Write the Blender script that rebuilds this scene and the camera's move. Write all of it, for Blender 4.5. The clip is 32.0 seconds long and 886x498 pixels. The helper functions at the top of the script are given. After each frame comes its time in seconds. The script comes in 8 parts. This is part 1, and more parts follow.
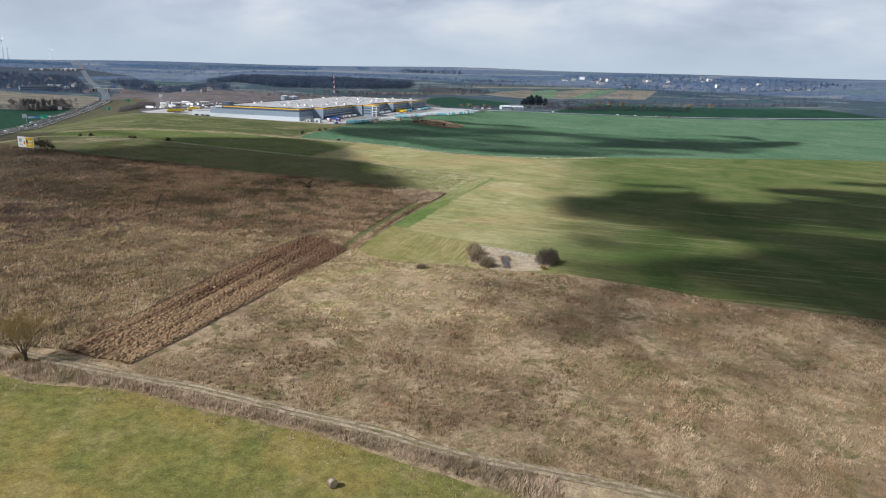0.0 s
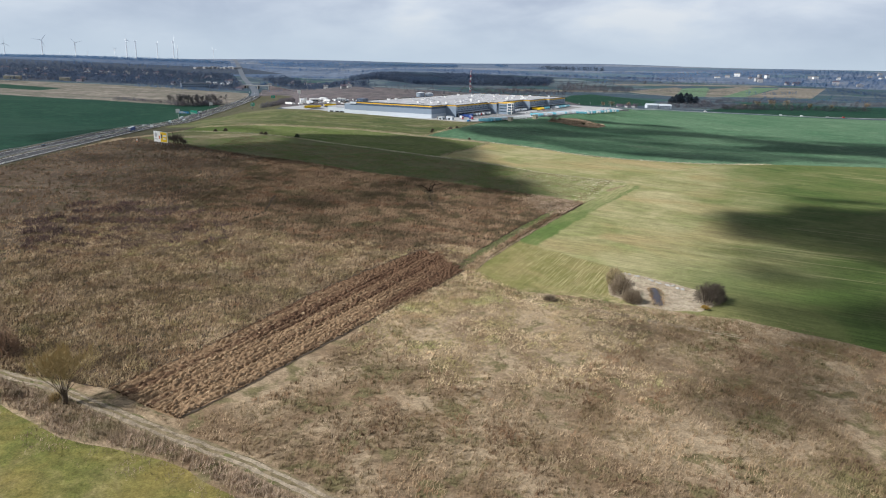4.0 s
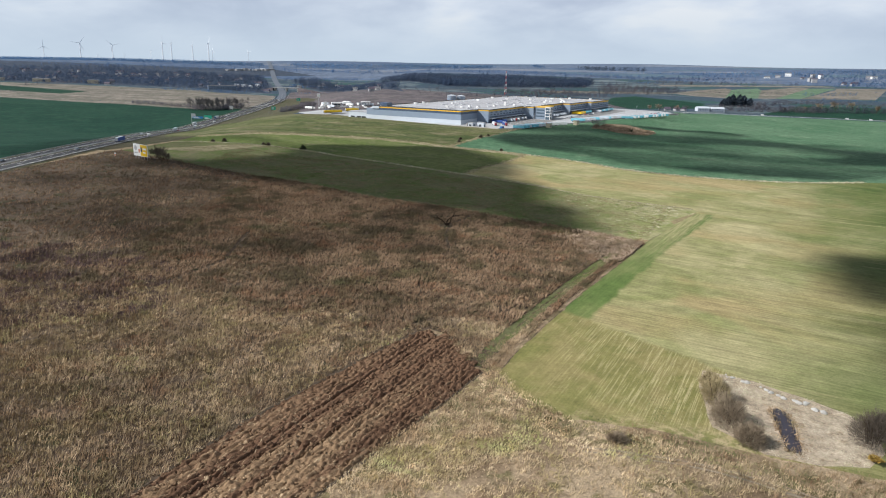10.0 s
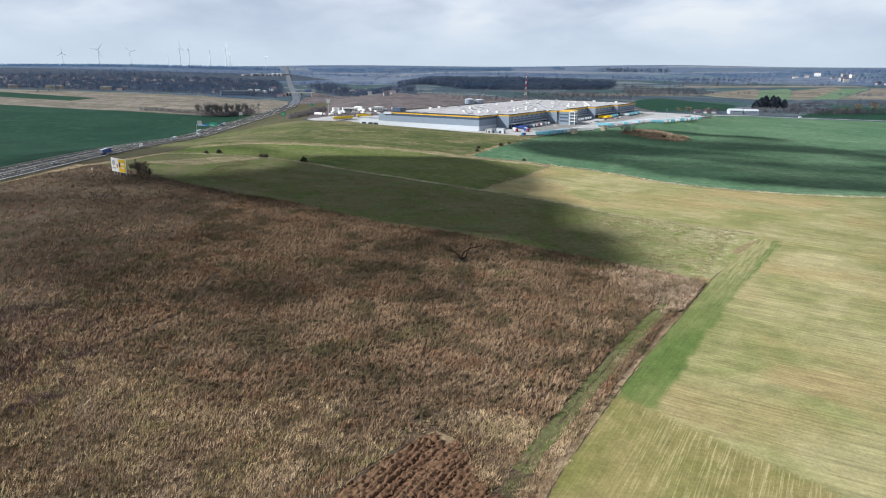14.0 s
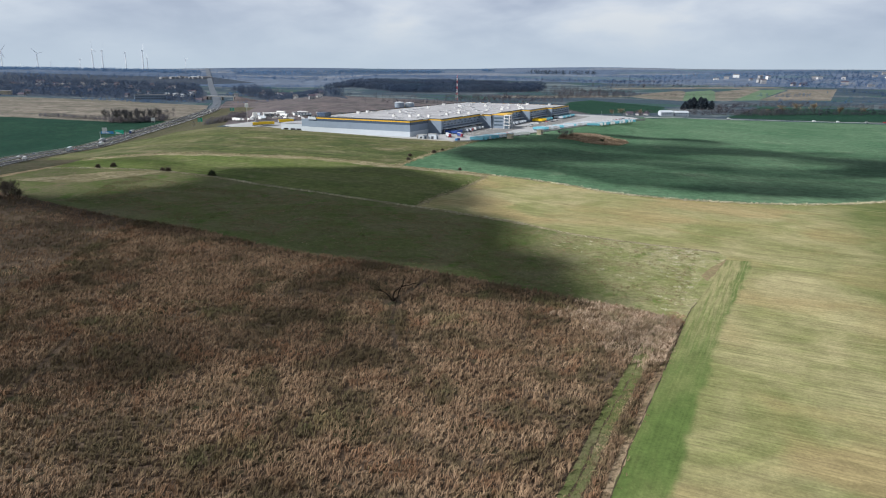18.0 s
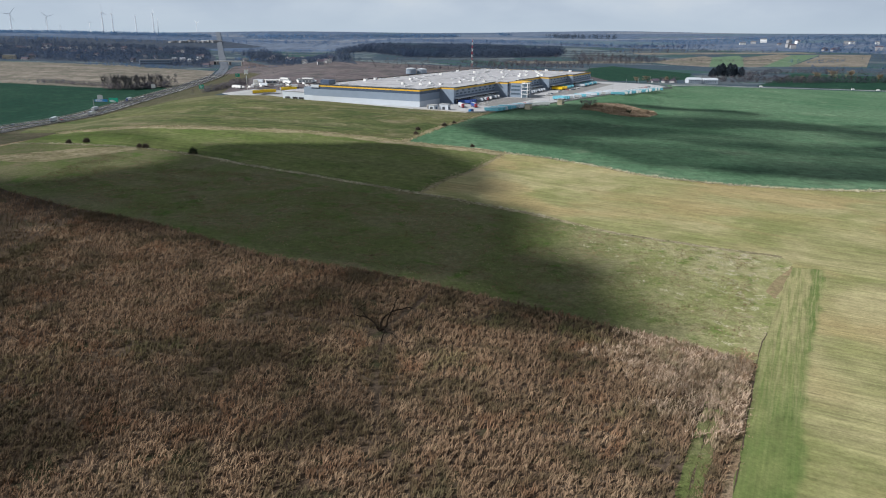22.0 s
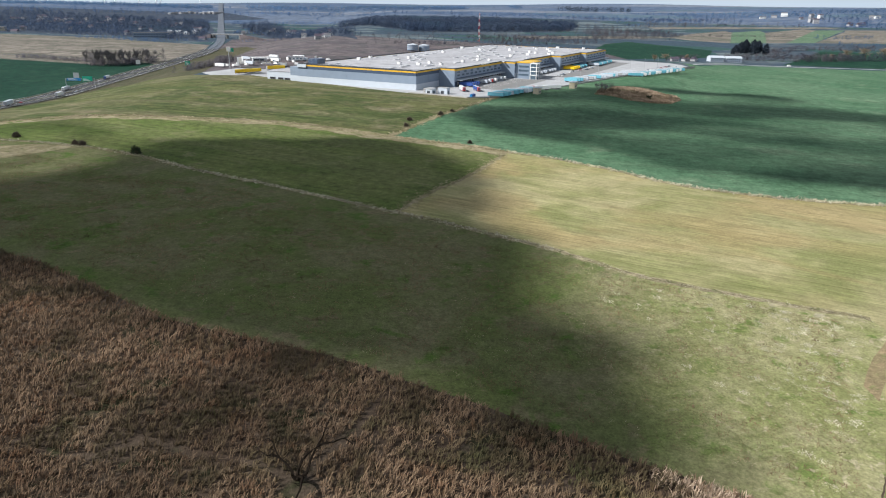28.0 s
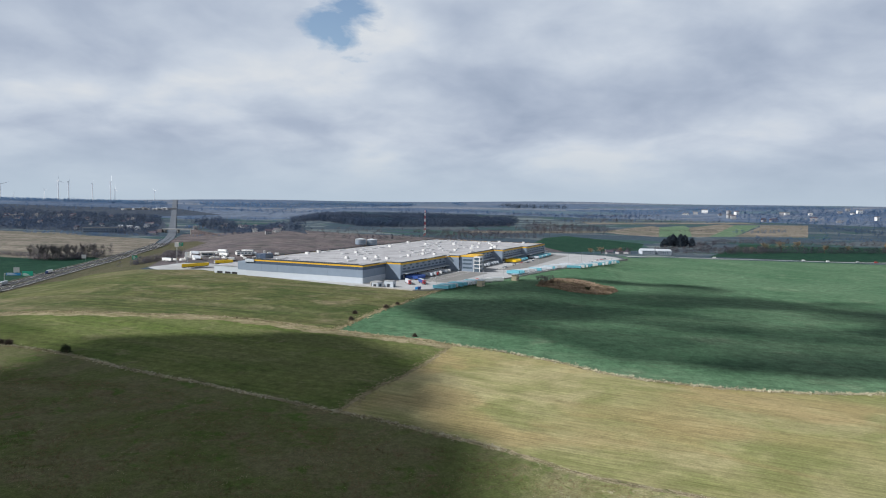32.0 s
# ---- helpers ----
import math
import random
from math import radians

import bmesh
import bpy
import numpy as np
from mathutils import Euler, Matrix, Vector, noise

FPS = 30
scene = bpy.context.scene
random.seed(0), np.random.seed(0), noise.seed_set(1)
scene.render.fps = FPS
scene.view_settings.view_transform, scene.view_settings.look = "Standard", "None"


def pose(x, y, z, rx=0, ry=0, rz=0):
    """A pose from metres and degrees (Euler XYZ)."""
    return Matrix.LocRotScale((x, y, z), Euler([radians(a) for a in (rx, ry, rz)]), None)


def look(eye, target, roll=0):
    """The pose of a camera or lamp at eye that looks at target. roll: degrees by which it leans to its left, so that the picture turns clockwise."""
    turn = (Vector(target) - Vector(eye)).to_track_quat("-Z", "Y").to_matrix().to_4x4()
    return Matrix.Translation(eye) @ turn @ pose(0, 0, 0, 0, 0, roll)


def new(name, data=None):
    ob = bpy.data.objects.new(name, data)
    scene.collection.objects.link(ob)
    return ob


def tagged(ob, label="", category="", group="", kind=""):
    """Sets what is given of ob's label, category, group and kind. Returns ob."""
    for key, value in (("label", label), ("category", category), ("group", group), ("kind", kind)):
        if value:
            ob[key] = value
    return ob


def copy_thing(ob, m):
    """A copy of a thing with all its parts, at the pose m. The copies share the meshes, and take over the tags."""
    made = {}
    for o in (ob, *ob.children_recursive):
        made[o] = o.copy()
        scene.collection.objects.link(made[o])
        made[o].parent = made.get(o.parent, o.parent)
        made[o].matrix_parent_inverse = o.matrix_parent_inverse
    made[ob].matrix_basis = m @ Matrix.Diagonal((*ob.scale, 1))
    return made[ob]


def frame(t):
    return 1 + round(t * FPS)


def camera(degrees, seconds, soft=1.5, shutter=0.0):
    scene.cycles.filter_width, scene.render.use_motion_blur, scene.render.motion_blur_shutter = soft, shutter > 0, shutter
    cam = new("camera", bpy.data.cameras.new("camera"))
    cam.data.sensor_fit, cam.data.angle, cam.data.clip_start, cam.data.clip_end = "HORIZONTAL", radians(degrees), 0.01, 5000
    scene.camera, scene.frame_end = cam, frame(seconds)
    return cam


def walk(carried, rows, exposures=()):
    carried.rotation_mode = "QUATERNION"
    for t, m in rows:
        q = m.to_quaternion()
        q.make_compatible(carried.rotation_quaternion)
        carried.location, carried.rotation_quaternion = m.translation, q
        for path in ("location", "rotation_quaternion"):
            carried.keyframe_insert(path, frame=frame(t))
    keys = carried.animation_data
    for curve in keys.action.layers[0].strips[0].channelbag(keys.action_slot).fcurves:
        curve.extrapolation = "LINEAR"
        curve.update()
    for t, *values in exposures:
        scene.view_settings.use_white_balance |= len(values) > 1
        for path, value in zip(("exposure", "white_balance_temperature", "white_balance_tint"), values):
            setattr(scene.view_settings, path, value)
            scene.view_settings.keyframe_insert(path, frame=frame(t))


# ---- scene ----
from mathutils import geometry

cam = camera(66.5, 32.0, 1.1)
PATH = [
    (0, (-6.30, -86.88, 79.21), (14.65, 7.51, 53.67), 1.70),
    (0.5, (-5.60, -82.46, 78.78), (15.66, 11.86, 53.24), 1.79),
    (1, (-4.80, -77.70, 78.36), (16.91, 16.51, 52.78), 1.78),
    (1.3, (-4.14, -74.47, 78.12), (17.57, 19.78, 52.70), 1.78),
    (1.4, (-3.93, -73.39, 78.04), (16.34, 21.18, 52.62), 1.78),
    (1.5, (-3.71, -72.32, 77.96), (5.87, 23.72, 51.79), 1.58),
    (1.6, (-3.37, -71.14, 77.88), (0.11, 25.23, 51.39), 1.85),
    (2, (-2.03, -66.42, 77.59), (0.88, 30.01, 51.26), 1.85),
    (2.3, (-1.07, -62.60, 77.38), (2.09, 33.93, 51.45), 1.85),
    (2.4, (-0.75, -61.33, 77.31), (4.41, 35.11, 51.38), 1.85),
    (2.5, (-0.43, -60.06, 77.24), (11.39, 35.79, 51.27), 1.85),
    (3, (0.70, -53.28, 76.88), (13.86, 42.39, 50.91), 1.62),
    (3.5, (1.73, -46.10, 76.54), (14.11, 49.67, 50.53), 1.54),
    (4, (2.77, -38.65, 76.22), (4.55, 57.80, 49.87), 1.43),
    (4.5, (3.95, -31.12, 75.98), (3.53, 65.31, 49.50), 1.41),
    (6.5, (7.45, -1.07, 75.36), (6.21, 95.38, 49.01), 1.21),
    (7, (8.04, 6.51, 75.27), (6.50, 102.99, 49.01), 1.20),
    (7.5, (8.44, 14.09, 75.23), (6.62, 110.56, 48.99), 1.23),
    (8, (8.81, 21.51, 75.24), (6.74, 117.96, 48.92), 1.16),
    (8.5, (9.22, 28.78, 75.30), (6.81, 125.22, 48.97), 1.13),
    (9, (9.67, 35.99, 75.42), (6.95, 132.42, 49.08), 1.07),
    (9.5, (10.08, 43.19, 75.58), (7.04, 139.60, 49.21), 1.19),
    (10, (10.46, 50.41, 75.77), (7.07, 146.82, 49.45), 1.16),
    (10.5, (10.86, 57.65, 75.94), (7.08, 154.06, 49.68), 1.12),
    (11, (11.24, 64.91, 76.05), (7.05, 161.33, 49.85), 1.14),
    (11.5, (11.44, 72.13, 76.04), (6.85, 168.54, 49.88), 1.09),
    (12, (11.21, 79.25, 75.91), (6.30, 175.64, 49.74), 1.05),
    (12.5, (10.65, 86.97, 75.66), (5.33, 183.33, 49.49), 0.80),
    (13, (10.15, 94.62, 75.34), (4.56, 190.99, 49.23), 0.76),
    (13.5, (9.93, 101.80, 75.00), (4.07, 198.18, 49.01), 0.67),
    (14, (9.79, 108.56, 74.69), (3.63, 204.94, 48.76), 0.59),
    (14.5, (9.56, 114.83, 74.42), (3.08, 211.21, 48.54), 0.57),
    (14.6, (9.52, 116.05, 74.38), (3.04, 212.43, 48.51), 0.57),
    (14.7, (9.47, 117.27, 74.34), (8.65, 213.86, 48.47), 0.57),
    (14.8, (9.43, 118.59, 74.30), (14.15, 215.12, 48.62), 0.43),
    (15, (9.44, 121.13, 74.22), (14.00, 217.67, 48.54), 0.43),
    (15.5, (9.46, 127.37, 74.10), (13.82, 223.91, 48.39), 0.37),
    (17.5, (9.30, 150.33, 73.93), (12.97, 246.93, 48.35), 0.53),
    (18, (9.49, 156.35, 73.92), (13.00, 252.98, 48.41), 0.52),
    (18.5, (9.70, 162.36, 73.90), (13.00, 259.00, 48.41), 0.55),
    (19, (9.88, 168.34, 73.87), (12.96, 264.97, 48.32), 0.67),
    (19.5, (10.22, 174.50, 73.82), (13.16, 271.14, 48.28), 0.66),
    (20, (10.69, 180.58, 73.76), (13.31, 277.22, 48.19), 0.69),
    (20.5, (11.35, 186.73, 73.70), (13.70, 283.36, 48.06), 0.68),
    (20.7, (11.71, 189.24, 73.69), (14.14, 285.91, 48.21), 0.68),
    (20.8, (11.88, 190.49, 73.68), (13.83, 285.09, 41.32), 0.59),
    (21, (12.24, 193.00, 73.67), (14.19, 287.71, 41.62), 0.59),
    (21.5, (13.30, 199.38, 73.66), (14.94, 294.64, 43.29), 0.59),
    (22, (14.41, 205.76, 73.68), (15.75, 301.07, 43.44), 0.58),
    (22.5, (15.41, 212.23, 73.74), (16.41, 307.53, 43.48), 0.60),
    (23, (16.35, 218.78, 73.83), (17.03, 314.08, 43.53), 0.68),
    (23.5, (17.34, 225.40, 73.99), (17.60, 320.66, 43.58), 0.57),
    (24, (18.31, 231.77, 74.19), (18.23, 327.02, 43.72), 0.54),
    (24.3, (18.78, 235.25, 74.34), (18.70, 330.47, 43.79), 0.54),
    (24.5, (19.09, 237.58, 74.44), (19.02, 329.80, 35.76), 0.54),
    (24.6, (19.25, 238.74, 74.48), (19.18, 328.69, 30.80), 0.54),
    (24.7, (19.40, 239.90, 74.53), (19.33, 328.54, 28.24), 0.54),
    (24.8, (19.56, 241.06, 74.58), (19.49, 329.49, 27.88), 0.54),
    (25, (19.87, 243.38, 74.68), (19.80, 332.09, 28.52), 0.54),
    (25.3, (20.34, 246.87, 74.82), (20.27, 335.22, 27.99), 0.54),
    (25.4, (20.50, 248.03, 74.87), (20.43, 336.60, 28.44), 0.54),
    (25.5, (20.65, 249.19, 74.92), (19.33, 339.35, 31.69), 0.43),
    (25.6, (20.81, 250.35, 74.97), (19.45, 342.78, 36.82), 0.43),
    (25.7, (20.97, 251.51, 75.02), (19.59, 344.89, 39.27), 0.43),
    (25.8, (21.12, 252.67, 75.07), (19.75, 346.34, 40.08), 0.43),
    (25.9, (21.28, 253.83, 75.11), (19.90, 347.73, 40.74), 0.43),
    (26, (21.43, 255.00, 75.16), (20.05, 349.00, 41.09), 0.43),
    (28.5, (24.70, 271.76, 76.27), (26.28, 365.87, 42.50), 1.21),
    (28.6, (24.75, 271.97, 76.29), (33.71, 365.67, 42.51), 1.21),
    (28.7, (24.79, 272.18, 76.30), (39.01, 365.23, 42.53), 1.21),
    (28.8, (24.84, 272.39, 76.32), (43.16, 364.72, 42.55), 1.21),
    (29, (24.92, 272.81, 76.36), (43.32, 365.26, 42.95), 1.23),
    (29.2, (24.96, 272.85, 76.39), (43.37, 365.29, 42.97), 1.24),
    (29.4, (25.03, 272.64, 76.43), (39.99, 365.70, 43.02), 1.24),
    (29.5, (25.07, 272.53, 76.45), (33.52, 366.36, 42.93), 1.17),
    (29.7, (25.26, 272.24, 76.53), (31.08, 366.16, 42.71), 1.17),
    (29.9, (25.45, 271.94, 76.61), (32.35, 363.29, 36.52), 1.28),
    (30, (25.54, 271.79, 76.65), (32.30, 361.19, 32.35), 1.28),
    (30.1, (25.61, 271.78, 76.72), (32.17, 358.69, 27.70), 1.28),
    (30.2, (25.67, 271.76, 76.80), (32.02, 355.83, 23.02), 1.28),
    (30.3, (25.74, 271.74, 76.87), (31.80, 352.08, 17.64), 1.28),
    (30.5, (25.86, 271.71, 77.02), (32.55, 349.14, 14.10), 1.41),
    (30.7, (25.96, 271.77, 77.23), (32.62, 348.89, 13.91), 1.41),
    (31, (26.09, 271.87, 77.53), (32.98, 354.23, 21.23), 1.23),
    (31.1, (26.13, 271.88, 77.64), (33.07, 354.84, 22.24), 1.23),
    (31.2, (26.16, 271.89, 77.75), (33.37, 358.04, 27.48), 1.23),
    (31.3, (26.20, 271.91, 77.87), (33.73, 361.95, 35.03), 1.23),
    (31.5, (26.26, 271.94, 78.09), (33.68, 366.09, 45.24), 1.07),
    (31.7, (26.33, 271.94, 78.32), (33.99, 369.10, 55.94), 1.07),
    (32, (26.42, 271.95, 78.65), (33.77, 371.45, 71.93), 0.93),
]
walk(cam, [(t, look(eye, target, roll)) for t, eye, target, roll in PATH], [(0, 0.2), (6, 0.3), (13, 0.38), (15.5, 0.45), (17.5, 0.25), (19.0, 0.12), (20.6, 0.12), (24.3, 0.25), (25.0, 0.55), (26.5, 0.5), (28.5, 0.38), (29.7, 0.28), (30.5, 0.5), (31.1, 0.55), (31.6, 0.3), (32.0, 0.1)])

# ---- world, sun, exposure ----
SUN_AZ = Vector((-0.98, -0.20, 0)).normalized()   # where the sun stands, on the ground plan
SUN_EL = radians(40)
SUN_FROM = SUN_AZ * math.cos(SUN_EL) + Vector((0, 0, math.sin(SUN_EL)))
sun = new("sun", bpy.data.lights.new("sun", "SUN"))
sun.data.energy, sun.data.angle, sun.data.color = 5.0, radians(1.0), (0.985, 0.97, 0.945)
sun.matrix_world = look(SUN_FROM * 100, (0, 0, 0))

world = bpy.data.worlds.new("sky")
scene.world = world
world.use_nodes = True
wn, wl = world.node_tree.nodes, world.node_tree.links
wn.clear()
sky = wn.new("ShaderNodeTexSky")
sky.sky_type, sky.sun_disc = "NISHITA", False
sky.sun_elevation, sky.sun_rotation = SUN_EL, math.atan2(SUN_AZ.x, SUN_AZ.y)
coord = wn.new("ShaderNodeTexCoord")
split = wn.new("ShaderNodeSeparateXYZ")
wl.new(coord.outputs["Generated"], split.inputs[0])


def wmath(op, a, b, clamp=False):
    n = wn.new("ShaderNodeMath")
    n.operation, n.use_clamp = op, clamp
    for i, v in enumerate((a, b)):
        if isinstance(v, (int, float)):
            n.inputs[i].default_value = v
        else:
            wl.new(v, n.inputs[i])
    return n.outputs[0]


# cloud layer: heaps on a level deck, so that they crowd and flatten towards the horizon
deck = wmath("DIVIDE", 1.0, wmath("ADD", wmath("MAXIMUM", split.outputs[2], 0.0), 0.30))
flat = wn.new("ShaderNodeCombineXYZ")
wl.new(wmath("MULTIPLY", split.outputs[0], deck), flat.inputs[0])
wl.new(wmath("MULTIPLY", split.outputs[1], deck), flat.inputs[1])


def wnoise(scale, detail, rough, loc, warp=0.3):
    mp = wn.new("ShaderNodeMapping")
    mp.inputs["Location"].default_value = loc
    wl.new(flat.outputs[0], mp.inputs[0])
    n = wn.new("ShaderNodeTexNoise")
    n.inputs["Scale"].default_value, n.inputs["Detail"].default_value, n.inputs["Roughness"].default_value = scale, detail, rough
    n.inputs["Distortion"].default_value = warp
    wl.new(mp.outputs[0], n.inputs["Vector"])
    return n.outputs[0]


shade = wn.new("ShaderNodeValToRGB")
ce = shade.color_ramp.elements
ce[0].position, ce[0].color = 0.32, (0.45, 0.54, 0.70, 1)
ce[1].position, ce[1].color = 0.66, (0.93, 0.98, 1.04, 1)
for at_, col_ in ((0.42, (0.56, 0.65, 0.81, 1)), (0.50, (0.67, 0.76, 0.905, 1)), (0.57, (0.78, 0.865, 0.99, 1))):
    ce.new(at_).color = col_
wl.new(wmath("ADD", wmath("MULTIPLY", wnoise(1.7, 5, 0.45, (3.4, 1.2, 0), 0.35), 0.78), wmath("MULTIPLY", wnoise(5.2, 5, 0.55, (0.4, 5.2, 0)), 0.22)), shade.inputs[0])
# thin blue-grey air lies before the clouds low down
air = wn.new("ShaderNodeMix")
air.data_type = "RGBA"
wl.new(wmath("SUBTRACT", 1.0, wmath("MULTIPLY", split.outputs[2], 11.0, True), True), air.inputs[0])
wl.new(shade.outputs[0], air.inputs[6])
air.inputs[7].default_value = (0.64, 0.765, 0.90, 1)
# sky above the view is dimmed, so that less fill light reaches the shade
overhead_dim = wn.new("ShaderNodeMapRange")
overhead_dim.inputs["From Min"].default_value, overhead_dim.inputs["From Max"].default_value = 0.40, 0.70
overhead_dim.inputs["To Min"].default_value, overhead_dim.inputs["To Max"].default_value = 0.69, 0.12
wl.new(split.outputs[2], overhead_dim.inputs["Value"])
# one blue gap among the clouds
gap = wn.new("ShaderNodeVectorMath")
gap.operation = "DISTANCE"
wl.new(coord.outputs["Generated"], gap.inputs[0])
gap.inputs[1].default_value = (-0.079, 0.965, 0.252)
hole = wn.new("ShaderNodeValToRGB")
hole.color_ramp.elements[0].position, hole.color_ramp.elements[1].position = 0.46, 0.66
wl.new(wmath("SUBTRACT", wmath("ADD", wnoise(6.0, 5, 0.6, (7.3, 2.2, 0)), 0.24), wmath("MULTIPLY", gap.outputs["Value"], 5.0)), hole.inputs[0])
cloud_bg, sky_bg, sky_mix = wn.new("ShaderNodeBackground"), wn.new("ShaderNodeBackground"), wn.new("ShaderNodeMixShader")
wl.new(air.outputs[2], cloud_bg.inputs[0])
wl.new(overhead_dim.outputs[0], cloud_bg.inputs[1])
wl.new(sky.outputs[0], sky_bg.inputs[0])
sky_bg.inputs[1].default_value = 0.12
wl.new(hole.outputs[0], sky_mix.inputs[0])
wl.new(cloud_bg.outputs[0], sky_mix.inputs[1])
wl.new(sky_bg.outputs[0], sky_mix.inputs[2])
wout = wn.new("ShaderNodeOutputWorld")
wl.new(sky_mix.outputs[0], wout.inputs[0])

# ---- materials ----
class Nodes:
    """A material's node tree with short calls."""

    def __init__(self, name, rough=0.8, metal=0.0, spec=0.3):
        self.mat = bpy.data.materials.new(name)
        self.mat.use_nodes = True
        self.n, self.l = self.mat.node_tree.nodes, self.mat.node_tree.links
        self.bsdf = self.n["Principled BSDF"]
        self.bsdf.inputs["Roughness"].default_value = rough
        self.bsdf.inputs["Metallic"].default_value = metal
        self.bsdf.inputs["Specular IOR Level"].default_value = spec
        self.pos = self.n.new("ShaderNodeNewGeometry").outputs["Position"]

    def put(self, value, socket):
        if isinstance(value, (int, float)):
            socket.default_value = value
        elif isinstance(value, tuple):
            socket.default_value = (*value, 1.0)[:4] if len(socket.default_value) == 4 else value
        else:
            self.l.new(value, socket)

    def math(self, op, a, b=0.0, clamp=False):
        n = self.n.new("ShaderNodeMath")
        n.operation, n.use_clamp = op, clamp
        self.put(a, n.inputs[0]), self.put(b, n.inputs[1])
        return n.outputs[0]

    def at(self, turn=0.0, scale=(1, 1, 1), source=None):
        """Places measured along a direction (turn, degrees) and across it, each times its scale."""
        m = self.n.new("ShaderNodeMapping")
        m.vector_type = "TEXTURE"
        m.inputs["Rotation"].default_value[2] = radians(turn)
        m.inputs["Scale"].default_value = [1 / s for s in scale]
        self.l.new(source or self.pos, m.inputs[0])
        return m.outputs[0]

    def noise(self, size, detail=3.0, rough=0.55, vector=None, warp=0.0):
        n = self.n.new("ShaderNodeTexNoise")
        n.inputs["Scale"].default_value, n.inputs["Detail"].default_value = 1.0 / size, detail
        n.inputs["Roughness"].default_value, n.inputs["Distortion"].default_value = rough, warp
        self.l.new(vector or self.pos, n.inputs["Vector"])
        return n.outputs[0]

    def step(self, value, low, high):
        n = self.n.new("ShaderNodeMapRange")
        n.interpolation_type = "SMOOTHSTEP"
        n.inputs["From Min"].default_value, n.inputs["From Max"].default_value = low, high
        self.l.new(value, n.inputs["Value"])
        return n.outputs[0]

    def mix(self, fac, a, b, mode="MIX"):
        n = self.n.new("ShaderNodeMix")
        n.data_type, n.blend_type, n.clamp_factor = "RGBA", mode, True
        self.put(fac, n.inputs[0]), self.put(a, n.inputs[6]), self.put(b, n.inputs[7])
        return n.outputs[2]

    def vary(self, colour, value, low, high):
        """colour times a grey that runs from low to high with value 0..1."""
        n = self.n.new("ShaderNodeMapRange")
        n.inputs["From Min"].default_value, n.inputs["From Max"].default_value = 0.25, 0.75
        n.inputs["To Min"].default_value, n.inputs["To Max"].default_value = low, high
        self.l.new(value, n.inputs["Value"])
        g = self.n.new("ShaderNodeCombineColor")
        for i in range(3):
            self.l.new(n.outputs[0], g.inputs[i])
        return self.mix(1.0, colour, g.outputs[0], "MULTIPLY")

    def done(self, colour, bump=None, strength=0.5, distance=0.1):
        self.put(colour, self.bsdf.inputs["Base Color"])
        if bump is not None:
            b = self.n.new("ShaderNodeBump")
            b.inputs["Strength"].default_value, b.inputs["Distance"].default_value = strength, distance
            self.l.new(bump, b.inputs["Height"])
            self.l.new(b.outputs[0], self.bsdf.inputs["Normal"])
        return self.mat


def field_mat(name, a, b, c, big=45, mid=7, fine=0.7, rows=None, bump=0.4, patch=(0.52, 0.66), rough=0.95, tram=None):
    """Ground with growth: a and b by large patches, c in middle-sized ones, fine grain. rows: (direction in degrees, period, strength)."""
    k = Nodes(name, rough=rough, spec=0.08)
    col = k.mix(k.step(k.noise(big, 4, 0.6, warp=0.6), 0.36, 0.64), a, b)
    col = k.mix(k.step(k.noise(mid, 5, 0.65, warp=0.4), *patch), col, c)
    if rows:
        turn, period, strength = rows
        lines = k.noise(period, 2, 0.5, k.at(turn, (0.035, 1, 1)))
        wide = k.noise(period * 6, 2, 0.5, k.at(turn, (0.04, 1, 1)))
        col = k.vary(col, lines, 1 - strength, 1 + strength)
        col = k.mix(k.math("MULTIPLY", k.step(wide, 0.5, 0.68), strength * 1.6), col, c)
    grain = k.noise(fine, 5, 0.7)
    col = k.vary(col, grain, 0.55, 1.45)
    col = k.vary(col, k.noise(fine * 5, 4, 0.65), 0.60, 1.40)
    if tram:
        turn, gap = tram
        sep = k.n.new("ShaderNodeSeparateXYZ")
        k.l.new(k.at(turn), sep.inputs[0])
        off = k.math("ABSOLUTE", k.math("SUBTRACT", k.math("FRACT", k.math("MULTIPLY", k.math("ADD", sep.outputs[1], k.math("MULTIPLY", k.noise(60, 2), 3.0)), 1.0 / gap)), 0.5))
        col = k.mix(k.math("MULTIPLY", k.step(off, 0.47, 0.495), 0.45), col, tuple(v * 0.45 for v in a))
    return k.done(col, grain, bump, fine * 0.5)


def plain_mat(name, colour, rough=0.6, metal=0.0, spread=0.12, size=1.5, bump=0.0, spec=0.3):
    k = Nodes(name, rough, metal, spec)
    n1 = k.noise(size, 4, 0.6)
    col = k.vary(colour, n1, 1 - spread, 1 + spread)
    col = k.vary(col, k.noise(size * 0.12, 3, 0.6), 1 - spread * 0.6, 1 + spread * 0.6)
    return k.done(col, n1 if bump else None, bump, 0.05)


